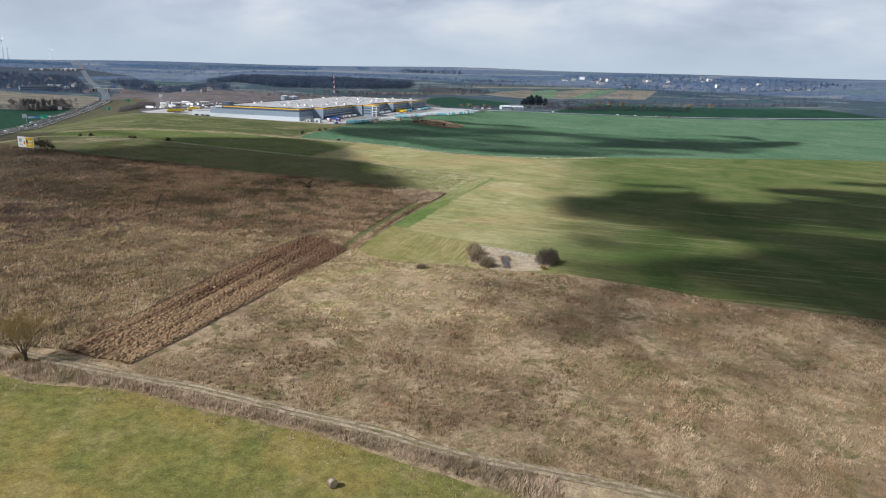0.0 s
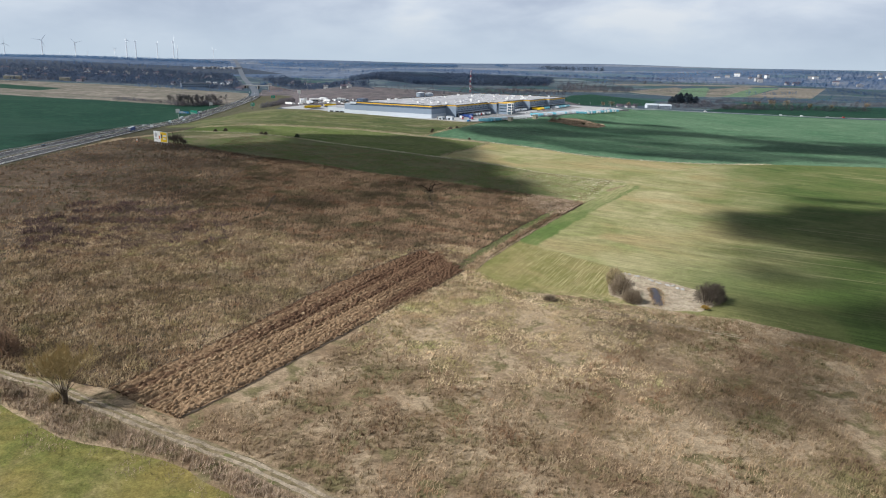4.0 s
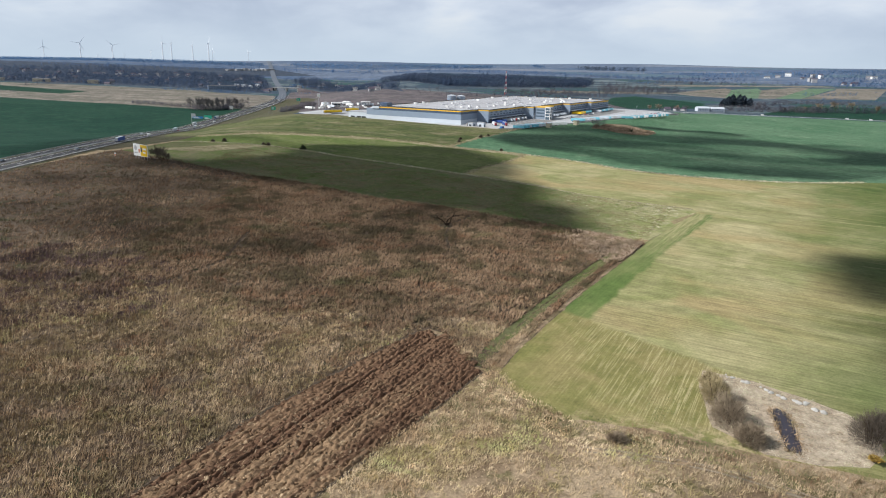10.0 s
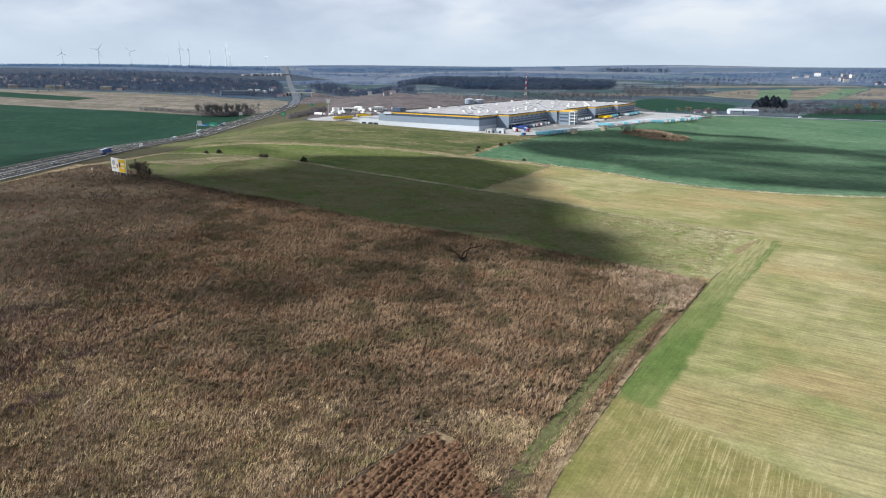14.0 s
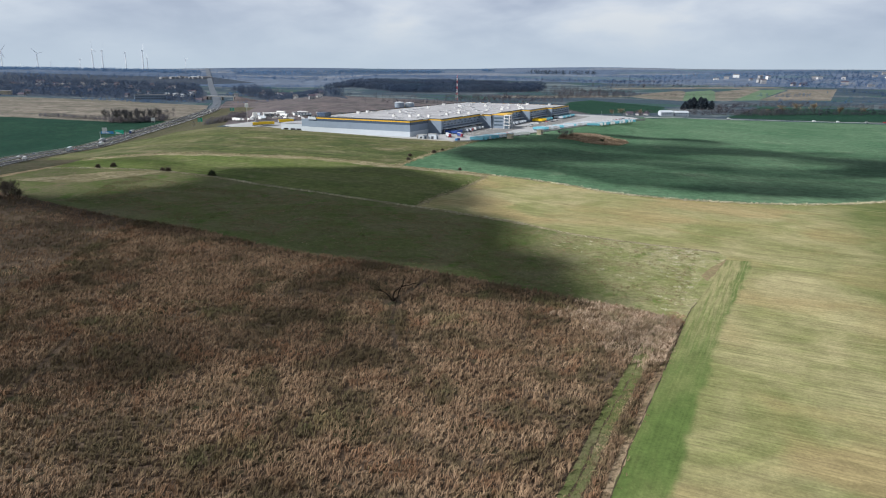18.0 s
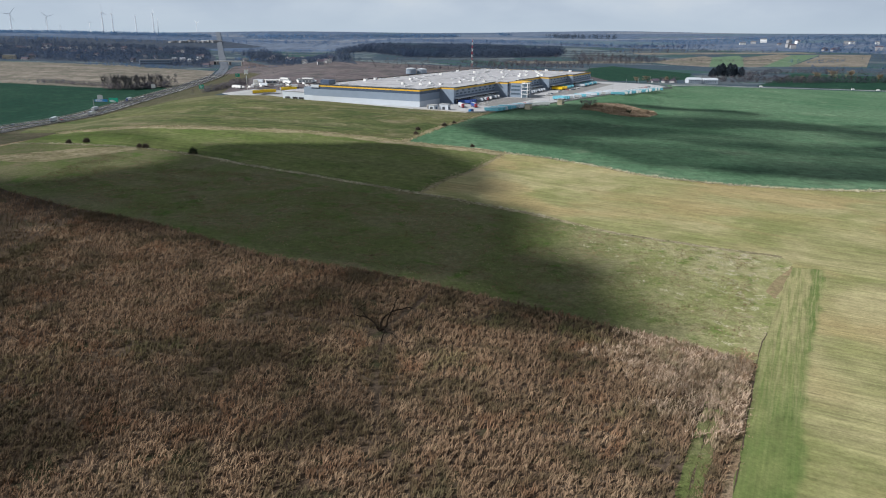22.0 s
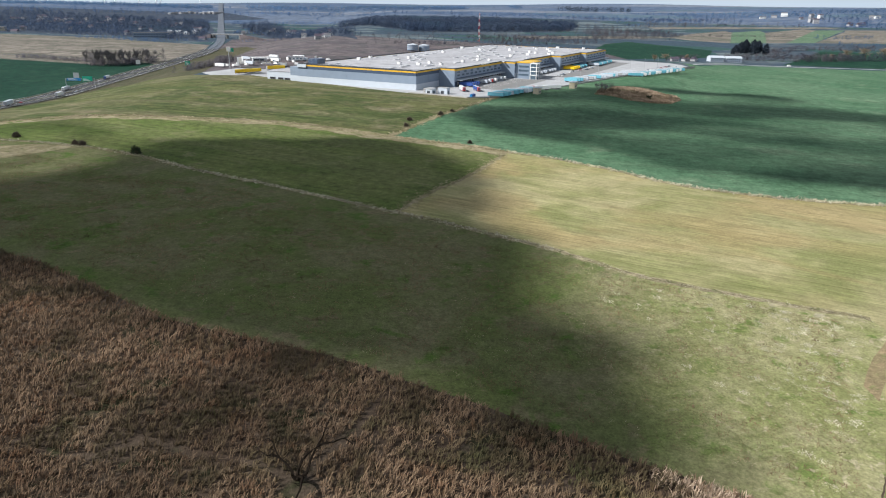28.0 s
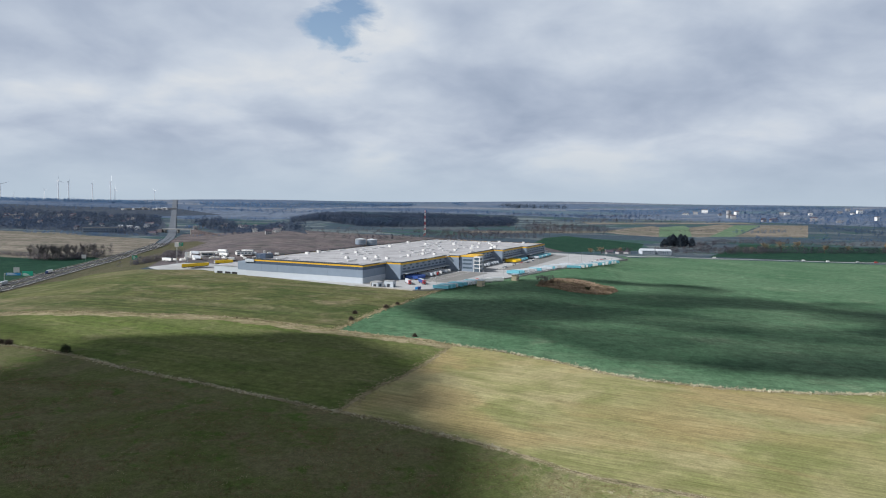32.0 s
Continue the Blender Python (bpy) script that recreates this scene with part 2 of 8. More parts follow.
M = {}
M["meadow"] = field_mat("meadow_grass", (0.130, 0.138, 0.042), (0.215, 0.172, 0.058), (0.235, 0.200, 0.090), 24, 9, 0.5, bump=0.7, patch=(0.46, 0.74))
M["rough"] = field_mat("dry_rough_grass", (0.349, 0.271, 0.183), (0.197, 0.138, 0.088), (0.162, 0.138, 0.073), 26, 9, 0.6, bump=0.9, patch=(0.5, 0.62))
M["baresoil"] = field_mat("bare_tan_soil", (0.270, 0.205, 0.125), (0.225, 0.185, 0.105), (0.190, 0.185, 0.085), 8, 3, 0.4, bump=0.4)
M["reed"] = field_mat("reed_litter", (0.076, 0.054, 0.039), (0.112, 0.085, 0.063), (0.050, 0.050, 0.027), 35, 9, 0.6, bump=0.9)
M["olive"] = field_mat("olive_grassland", (0.082, 0.117, 0.031), (0.123, 0.147, 0.050), (0.158, 0.159, 0.079), 45, 16, 0.7, rows=(-25, 3.0, 0.2), bump=0.5, patch=(0.54, 0.72))
M["sandgrass"] = field_mat("thin_grass_on_sand", (0.190, 0.168, 0.095), (0.290, 0.250, 0.165), (0.125, 0.132, 0.055), 14, 5, 0.6, bump=0.4)
M["wheat"] = field_mat("winter_wheat", (0.066, 0.140, 0.078), (0.098, 0.174, 0.104), (0.155, 0.222, 0.142), 130, 45, 1.2, rows=(-14, 3.0, 0.10), tram=(-14, 21.0), bump=0.3, patch=(0.56, 0.76))
M["front"] = field_mat("grass_before_the_hall", (0.057, 0.079, 0.027), (0.107, 0.113, 0.048), (0.185, 0.161, 0.101), 50, 24, 0.9, rows=(-14, 5.0, 0.30), patch=(0.50, 0.74), bump=0.5)
# cloud shade is put into this crop's dark green
M["leftgreen"] = field_mat("shaded_winter_crop", (0.009, 0.040, 0.026), (0.014, 0.049, 0.031), (0.019, 0.057, 0.036), 140, 40, 1.2, bump=0.3)
# stubble tan, dimmed a little for cloud shade and cooled for haze
M["tanland"] = field_mat("stubble_land", (0.215, 0.191, 0.164), (0.139, 0.129, 0.109), (0.103, 0.107, 0.084), 60, 25, 2.0, rows=(-8, 14, 0.3), bump=0.3)
# blue haze is mixed into this ground colour
M["woodfloor"] = field_mat("hazed_wood_floor", (0.041, 0.055, 0.083), (0.053, 0.067, 0.095), (0.037, 0.059, 0.071), 50, 14, 3.0, bump=0.2)


def patchwork_mat(name, cols, size, turn, hue):
    """Far country: fields, fallow and woods in patches, all leaning towards one hue that holds the haze."""
    k = Nodes(name, 1.0, spec=0.02)
    warp = k.noise(500, 2, 0.5)
    v = k.n.new("ShaderNodeTexVoronoi")
    v.inputs["Scale"].default_value = 1.0 / size
    v.inputs["Randomness"].default_value = 0.9
    k.l.new(k.at(turn, (0.45, 1, 1)), v.inputs["Vector"])
    sepc = k.n.new("ShaderNodeSeparateColor")
    k.l.new(v.outputs["Color"], sepc.inputs[0])
    ramp = k.n.new("ShaderNodeValToRGB")
    ramp.color_ramp.interpolation = "CONSTANT"
    e = ramp.color_ramp.elements
    e[0].color, e[1].position, e[1].color = (*cols[0], 1), 1.0 / len(cols), (*cols[1], 1)
    for i, c in enumerate(cols[2:]):
        e.new((i + 2) / len(cols)).color = (*c, 1)
    k.l.new(sepc.outputs[0], ramp.inputs[0])
    col = k.mix(k.step(k.noise(size * 0.7, 5, 0.65, k.at(turn, (0.3, 1, 1)), 0.5), 0.50, 0.58), ramp.outputs[0], hue)
    col = k.vary(col, k.noise(size * 0.16, 5, 0.7), 0.62, 1.38)
    col = k.vary(col, k.noise(size * 0.05, 3, 0.6), 0.75, 1.25)
    return k.done(col)


# the blue haze of distance is put into these colours
M["farland"] = patchwork_mat("hazed_country", [(0.051, 0.076, 0.100), (0.079, 0.100, 0.121), (0.044, 0.089, 0.084), (0.135, 0.165, 0.174), (0.050, 0.074, 0.100), (0.063, 0.086, 0.110), (0.093, 0.114, 0.130), (0.046, 0.087, 0.091)], 70, 4, (0.050, 0.075, 0.104))
M["distantland"] = patchwork_mat("hazed_distant_country", [(0.092, 0.127, 0.192), (0.120, 0.152, 0.211), (0.092, 0.139, 0.179), (0.168, 0.192, 0.233), (0.084, 0.120, 0.187), (0.125, 0.157, 0.215)], 260, 2, (0.089, 0.124, 0.192))
# far crop green, dulled with painted haze
M["hazegreen"] = field_mat("hazed_green_crop", (0.085, 0.150, 0.090), (0.110, 0.170, 0.110), (0.140, 0.180, 0.125), 60, 25, 2.0, bump=0.2)
# fallow brown, cooled and greyed to hold the haze
M["farbrown"] = field_mat("hazed_fallow", (0.094, 0.084, 0.094), (0.139, 0.119, 0.123), (0.069, 0.078, 0.074), 70, 25, 3.0, bump=0.2)
M["pitland"] = field_mat("sandy_dry_grass", (0.400, 0.335, 0.260), (0.340, 0.275, 0.205), (0.270, 0.210, 0.150), 12, 3, 0.5, bump=0.6)
M["dirt"] = field_mat("packed_dirt", (0.345, 0.290, 0.220), (0.255, 0.210, 0.155), (0.170, 0.138, 0.100), 14, 2.5, 0.35, bump=0.5)
M["vergegrass"] = field_mat("motorway_verge_grass", (0.060, 0.066, 0.036), (0.085, 0.076, 0.050), (0.110, 0.096, 0.066), 20, 6, 0.8, bump=0.5)
M["roadgrass"] = field_mat("trodden_road_grass", (0.165, 0.135, 0.080), (0.220, 0.175, 0.115), (0.125, 0.130, 0.052), 9, 3, 0.4, bump=0.5)
M["apron"] = plain_mat("apron_concrete", (0.37, 0.38, 0.395), 0.85, spread=0.16, size=12)
M["asphalt"] = plain_mat("asphalt", (0.056, 0.058, 0.064), 0.95, spread=0.15, size=6, spec=0.08)
# asphalt of the far stretch, with the haze put into its colour
M["farroad"] = plain_mat("hazed_far_road", (0.125, 0.143, 0.172), 0.95, spread=0.2, size=30, spec=0.05)
M["line"] = plain_mat("road_paint", (0.70, 0.70, 0.69), 0.6, spread=0.12, size=2)
M["water"] = plain_mat("dark_pond_water", (0.022, 0.017, 0.026), 0.35, spread=0.5, size=0.8, spec=0.5)


def crop_mat():
    """Thin young crop: pale soil shows between the rows, greener and darkened for cloud shade down the slope to the
    east, and a green headland along the ditch.
    """
    k = Nodes("thin_young_crop", 0.95, spec=0.08)
    pale = k.mix(k.step(k.noise(48, 4, 0.6, warp=0.8), 0.34, 0.66), (0.196, 0.206, 0.084), (0.346, 0.312, 0.172))
    pale = k.mix(k.math("MULTIPLY", k.step(k.noise(42, 3, 0.5, k.at(-25, (0.7, 1, 1)), 0.6), 0.46, 0.66), 0.72), pale, (0.315, 0.245, 0.125))
    green = k.mix(k.step(k.noise(60, 4, 0.6, warp=0.8), 0.36, 0.68), (0.070, 0.108, 0.030), (0.132, 0.146, 0.054))
    sep = k.n.new("ShaderNodeSeparateXYZ")
    k.l.new(k.pos, sep.inputs[0])
    x, y = sep.outputs[0], sep.outputs[1]
    east = k.math("ADD", k.math("SUBTRACT", x, k.math("MULTIPLY", y, 0.45)), k.math("MULTIPLY", k.noise(70, 3), 90))
    col = k.mix(k.step(east, 20, 115), pale, green)
    lines = k.noise(0.85, 2, 0.5, k.at(-25, (0.05, 1, 1)), 0.3)
    wide = k.noise(7, 2, 0.5, k.at(-25, (0.06, 1, 1)))
    col = k.vary(col, lines, 0.74, 1.26)
    band = k.noise(2.6, 2, 0.5, k.at(-19, (0.03, 1, 1)))
    col = k.mix(k.math("MULTIPLY", k.step(band, 0.53, 0.64), k.math("MULTIPLY", k.step(k.noise(55, 3), 0.44, 0.64), 0.42)), col, (0.370, 0.330, 0.180))
    col = k.vary(col, wide, 0.90, 1.10)
    # the headland: metres from the ditch, measured across it
    off = k.math("ADD", k.math("SUBTRACT", k.math("MULTIPLY", k.math("SUBTRACT", x, 20.0), 0.876), k.math("MULTIPLY", k.math("SUBTRACT", y, 211.0), 0.482)), k.math("MULTIPLY", k.noise(9, 3), 5.0))
    off = k.math("ADD", off, k.math("MULTIPLY", k.step(y, 422.0, 440.0), 600.0))
    mown = k.mix(k.step(k.noise(20, 4, 0.6, k.at(61, (0.4, 1, 1)), 0.5), 0.40, 0.62), (0.098, 0.146, 0.044), (0.150, 0.180, 0.066))
    mown = k.mix(k.math("MULTIPLY", k.math("MULTIPLY", k.step(k.noise(0.6, 4, 0.65, k.at(60.5, (0.05, 1, 1)), 0.5), 0.40, 0.66), 0.7), k.step(k.math("ADD", y, k.math("MULTIPLY", k.noise(30, 3), 80)), 330.0, 440.0)), mown, (0.285, 0.275, 0.140))
    mown = k.mix(k.math("MULTIPLY", k.step(off, 9.6, 7.6), k.math("MULTIPLY", k.step(y, 300.0, 390.0), 0.75)), mown, k.mix(k.step(k.noise(0.9, 3, 0.6, k.at(61, (0.04, 1, 1)), 0.2), 0.40, 0.60), (0.190, 0.205, 0.085), (0.335, 0.300, 0.160)))
    mown = k.vary(mown, k.noise(0.6, 2, 0.5, k.at(61, (0.05, 1, 1))), 0.86, 1.14)
    off = k.math("SUBTRACT", off, k.math("MULTIPLY", k.step(y, 330.0, 420.0), 4.0))
    col = k.mix(k.step(off, 7.6, 9.8), mown, col)
    # the corner by the sandy hollow: short pale rows that run along the ditch
    rim = k.math("ADD", k.math("ADD", k.math("MULTIPLY", k.math("SUBTRACT", x, 49.0), 0.72), k.math("MULTIPLY", k.math("SUBTRACT", y, 252.0), 0.695)), k.math("MULTIPLY", k.noise(7, 4, 0.6), 7.0))
    turned = k.math("MULTIPLY", k.step(rim, 5.6, 1.6), k.step(x, 92.0, 84.0))
    stub = k.mix(k.step(k.noise(15, 4, 0.6, warp=0.6), 0.38, 0.62), (0.180, 0.172, 0.062), (0.240, 0.205, 0.090))
    row = k.noise(0.42, 3, 0.6, k.at(63.5, (0.03, 1, 1)), 0.3)
    stub = k.mix(k.math("MULTIPLY", k.math("MULTIPLY", k.step(row, 0.48, 0.66), 0.75), k.step(k.math("ADD", x, k.math("MULTIPLY", k.noise(10, 4, 0.6), 60)), 58.0, 90.0)), stub, (0.380, 0.335, 0.185))
    stub = k.vary(stub, row, 0.84, 1.16)
    col = k.mix(k.math("MULTIPLY", turned, 0.92), col, stub)
    # thin dry edge to the south
    bare = k.math("ADD", k.math("ADD", y, k.math("MULTIPLY", x, 0.10)), k.math("MULTIPLY", k.noise(9, 5, 0.65), 16.0))
    col = k.mix(k.math("MULTIPLY", k.math("MULTIPLY", k.step(bare, 208.0, 198.0), k.step(x, 84.0, 70.0)), 0.85), col, k.mix(k.step(k.noise(3.0, 5, 0.65), 0.42, 0.58), (0.180, 0.180, 0.070), (0.380, 0.310, 0.185)))
    grain = k.noise(0.8, 5, 0.7)
    col = k.vary(col, grain, 0.74, 1.26)
    col = k.vary(col, k.noise(4, 4, 0.6), 0.85, 1.15)
    return k.done(col, grain, 0.4, 0.3)


def strip_mat():
    """Old grassland: dull olive with cloud shade put in, short, pale and sun-lightened towards its eastern corner."""
    k = Nodes("old_grassland", 0.95, spec=0.08)
    col = k.mix(k.step(k.noise(30, 4, 0.6, warp=0.6), 0.36, 0.64), (0.102, 0.126, 0.044), (0.142, 0.138, 0.074))
    col = k.mix(k.step(k.noise(12, 5, 0.65, warp=0.4), 0.54, 0.68), col, (0.072, 0.122, 0.026))
    col = k.mix(k.math("MULTIPLY", k.step(k.noise(9, 5, 0.7, k.at(50), 0.6), 0.54, 0.66), 0.7), col, (0.165, 0.135, 0.085))
    thin = k.mix(k.step(k.noise(16, 4, 0.6, warp=0.6), 0.36, 0.64), (0.218, 0.230, 0.096), (0.305, 0.288, 0.158))
    thin = k.mix(k.step(k.noise(7, 5, 0.65, warp=0.4), 0.54, 0.68), thin, (0.130, 0.178, 0.050))
    thin = k.mix(k.math("MULTIPLY", k.step(k.noise(3.2, 5, 0.7, k.at(30), 0.6), 0.57, 0.64), 0.8), thin, (0.400, 0.350, 0.235))
    sep = k.n.new("ShaderNodeSeparateXYZ")
    k.l.new(k.pos, sep.inputs[0])
    col = k.mix(k.step(k.math("ADD", sep.outputs[0], k.math("MULTIPLY", k.noise(28, 4), 55)), 82, 128), col, thin)
    grain = k.noise(0.6, 5, 0.7)
    col = k.vary(col, grain, 0.55, 1.45)
    col = k.vary(col, k.noise(2.2, 4, 0.7), 0.68, 1.32)
    return k.done(col, grain, 0.6, 0.3)


M["strip"] = strip_mat()
def plough_mat():
    """Turned soil: brown, darker towards the far end, tan in bands along the furrows, pale crumbs and roots."""
    k = Nodes("ploughed_soil", 0.95, spec=0.08)
    col = k.mix(k.step(k.noise(30, 4, 0.6, warp=0.6), 0.36, 0.64), (0.098, 0.056, 0.036), (0.142, 0.084, 0.053))
    sep = k.n.new("ShaderNodeSeparateXYZ")
    k.l.new(k.pos, sep.inputs[0])
    far_end = k.step(k.math("ADD", sep.outputs[1], k.math("MULTIPLY", k.noise(14, 4, 0.6, k.at(62, (0.3, 1, 1))), 90)), 205.0, 250.0)
    # tan and pale tones fade out towards the far end
    dry = k.math("SUBTRACT", 1.0, k.math("MULTIPLY", far_end, 0.75))
    col = k.mix(k.math("MULTIPLY", k.math("MULTIPLY", k.step(k.noise(6, 3, 0.5, k.at(62.5, (0.04, 1, 1))), 0.44, 0.60), 0.8), dry), col, (0.290, 0.198, 0.120))
    col = k.mix(k.math("MULTIPLY", k.step(k.noise(1.0, 5, 0.65, k.at(62, (0.5, 1, 1)), 0.4), 0.56, 0.68), dry), col, (0.430, 0.325, 0.210))
    grain = k.noise(0.3, 5, 0.7)
    col = k.vary(col, grain, 0.65, 1.35)
    return k.done(col, grain, 1.0, 0.15)


M["plough"] = plough_mat()
M["east"] = crop_mat()


# ---- building blocks ----
def mesh_of(name, bm, material):
    me = bpy.data.meshes.new(name)
    bm.to_mesh(me)
    bm.free()
    for m in material if isinstance(material, (list, tuple)) else [material]:
        me.materials.append(m)
    return me


def part(name, bm, material, parent, label=""):
    ob = new(name, bm if isinstance(bm, bpy.types.Mesh) else mesh_of(name, bm, material))
    ob.parent = parent
    return tagged(ob, label)


def thing(name, label, category, at=None, group="", kind=""):
    ob = new(name)
    ob.empty_display_size = 0.5
    if at is not None:
        ob.matrix_world = at
    return tagged(ob, label, category, group, kind)


def pydata(name, verts, faces, material, smooth=False):
    me = bpy.data.meshes.new(name)
    me.from_pydata([tuple(v) for v in verts], [], [tuple(f) for f in faces])
    for m in material if isinstance(material, (list, tuple)) else [material]:
        me.materials.append(m)
    if smooth:
        me.polygons.foreach_set("use_smooth", [True] * len(me.polygons))
    me.update()
    return me


def box(bm, x0, y0, z0, x1, y1, z1, bevel=0.0, mi=0):
    r = bmesh.ops.create_cube(bm, size=1, matrix=Matrix.LocRotScale(((x0 + x1) / 2, (y0 + y1) / 2, (z0 + z1) / 2), None, (abs(x1 - x0), abs(y1 - y0), abs(z1 - z0))))
    faces = {f for v in r["verts"] for f in v.link_faces}
    for f in faces:
        f.material_index = mi
    if bevel:
        bmesh.ops.bevel(bm, geom=list({e for v in r["verts"] for e in v.link_edges}), offset=bevel, segments=1, affect="EDGES")


def boxed(x0, y0, z0, x1, y1, z1, bevel=0.0):
    bm = bmesh.new()
    box(bm, x0, y0, z0, x1, y1, z1, bevel)
    return bm


def tube(bm, a, b, r0, r1=None, seg=6):
    a, b = Vector(a), Vector(b)
    d = b - a
    m = Matrix.Translation((a + b) / 2) @ d.to_track_quat("Z", "Y").to_matrix().to_4x4()
    bmesh.ops.create_cone(bm, cap_ends=True, segments=seg, radius1=r0, radius2=r0 if r1 is None else r1, depth=d.length, matrix=m)


def prism(bm, ring, z0, z1, mi=0):
    """An upright block on a ring of plan points."""
    lo, hi = [bm.verts.new((x, y, z0)) for x, y in ring], [bm.verts.new((x, y, z1)) for x, y in ring]
    n = len(ring)
    fs = [bm.faces.new(hi)] + [bm.faces.new((lo[i], lo[(i + 1) % n], hi[(i + 1) % n], hi[i])) for i in range(n)]
    for f in fs:
        f.material_index = mi
    return fs


# ---- the lie of the land ----
EYE0 = (60.0, 250.0)
HALL_O, HALL_U, HALL_OUT = Vector((0.0, 868.0)), Vector((0.46, 0.888)).normalized(), Vector((0.888, -0.46)).normalized()
PAD_Z = 7.0


def smooth(a, b, x):
    t = np.clip((x - a) / (b - a), 0, 1)
    return t * t * (3 - 2 * t)


BENCH = []   # places and heights along the motorway, once its line is drawn


def land(x, y):
    """Height of the ground, with a level bench cut for the motorway."""
    x, y = np.asarray(x, float), np.asarray(y, float)
    z = terrain(x, y)
    near = (x < -225) & (x > -560) & (y > 450) & (y < 1740)
    if not BENCH or not near.any():
        return z
    z = np.array(z, float)
    if z.ndim == 0:
        return bench(x.reshape(1), y.reshape(1), z.reshape(1))[0]
    z[near] = bench(x[near], y[near], z[near])
    return z


def bench(x, y, z):
    cx, cy, cz = BENCH
    for a in range(0, len(x), 20000):
        b = slice(a, a + 20000)
        d2 = (x[b, None] - cx) ** 2 + (y[b, None] - cy) ** 2
        d = np.sqrt(d2.min(1))
        w = np.exp(-(d2 - d2.min(1)[:, None]) / 400)
        level = (w * cz).sum(1) / w.sum(1)
        z[b] = level + (z[b] - level) * smooth(20, 75, d)
    return z


def terrain(x, y):
    """Height of the ground: a gentle slope, a level pad under the hall, low hills in the distance raised to fit the
    camera's horizon.
    """
    x, y = np.asarray(x, float), np.asarray(y, float)
    r = np.hypot(x - EYE0[0], y - EYE0[1])
    k = np.minimum(1, 1300 / np.maximum(r, 1))
    near = -0.0287 * (EYE0[0] + (x - EYE0[0]) * k) + 0.0115 * (EYE0[1] + (y - EYE0[1]) * k - 200)
    s, o = x * 0.46 + (y - 868) * 0.888, x * 0.888 - (y - 868) * 0.46
    d = np.hypot(np.maximum(np.maximum(-22 - s, s - 480), 0), np.maximum(np.maximum(-185 - o, o - 150), 0))
    near = near + (PAD_Z - near) * smooth(45, 0, d)
    u = np.clip((r - 1300) / 3000, 0, 1)
    hills = 5 * np.sin(x / 310 + 1.3) * np.sin(y / 420) * smooth(1700, 2600, r)
    turn = np.degrees(np.arctan2(x - EYE0[0], np.maximum(y - EYE0[1], 1.0)))
    rim = np.clip(18 + 0.75 * turn, -8, 30)   # the far rim rises from west to east, fitted to the horizon in view
    return near + (70 - near) * u**1.15 + rim * u**2.5 + hills - valley(x, y)


def valley(x, y):
    """How far the ground falls to the north-west, where the motorway and the village lie."""
    r = np.hypot(x - EYE0[0], y - EYE0[1])
    return 40 * smooth(150, 430, -x) * smooth(400, 1000, y) * smooth(3600, 2400, r)


def outward(x, y):
    """A place drawn on level ground, moved out along the camera's line of sight until it meets the falling ground."""
    # camera position whose view the moved places keep to
    ex, ey, ez = 20.0, 75.0, 75.0
    if x > -150 or y < 400:
        return x, y
    z = float(land(x, y) + valley(x, y))
    for i in range(120):
        k = 1.0 + i * 0.01
        q = ex + (x - ex) * k, ey + (y - ey) * k
        if ez + (z - ez) * k <= float(land(*q)):
            break
    return q


def ground_z(x, y):
    return float(land(x, y))


def hall(s, o, z=PAD_Z):
    """World place of a point s along the hall's long side and o out from its corner."""
    p = HALL_O + HALL_U * s + HALL_OUT * o
    return Vector((p.x, p.y, z))


def inside(px, py, ring):
    """Which of the points lie in the ring."""
    c = np.zeros(len(px), bool)
    for (x0, y0), (x1, y1) in zip(ring, ring[1:] + ring[:1]):
        hit = (y0 > py) != (y1 > py)
        with np.errstate(divide="ignore", invalid="ignore"):
            c ^= hit & (px < (x1 - x0) * (py - y0) / (y1 - y0) + x0)
    return c


def dense(line, gap, closed=False):
    out = []
    pairs = list(zip(line, line[1:] + line[:1])) if closed else list(zip(line, line[1:]))
    for (x0, y0), (x1, y1) in pairs:
        n = max(1, int(math.hypot(x1 - x0, y1 - y0) / gap))
        out += [(x0 + (x1 - x0) * i / n, y0 + (y1 - y0) * i / n) for i in range(n)]
    return out if closed else out + [line[-1]]


def curve_line(line, gap=6.0):
    """A smooth run (Catmull-Rom) through plan points."""
    p = [Vector(q) for q in line]
    p = [p[0] * 2 - p[1]] + p + [p[-1] * 2 - p[-2]]
    out = []
    for a, b, c, d in zip(p, p[1:], p[2:], p[3:]):
        n = max(1, int((c - b).length / gap))
        for i in range(n):
            t = i / n
            out.append(0.5 * (2 * b + (c - a) * t + (2 * a - 5 * b + 4 * c - d) * t * t + (3 * b - a - 3 * c + d) * t**3))
    return [(v.x, v.y) for v in out + [p[-2]]]


def offset_line(line, off):
    out = []
    for i, (x, y) in enumerate(line):
        a, b = Vector(line[max(0, i - 1)]), Vector(line[min(len(line) - 1, i + 1)])
        d = (b - a).normalized()
        out.append((x + d.y * off, y - d.x * off))
    return out


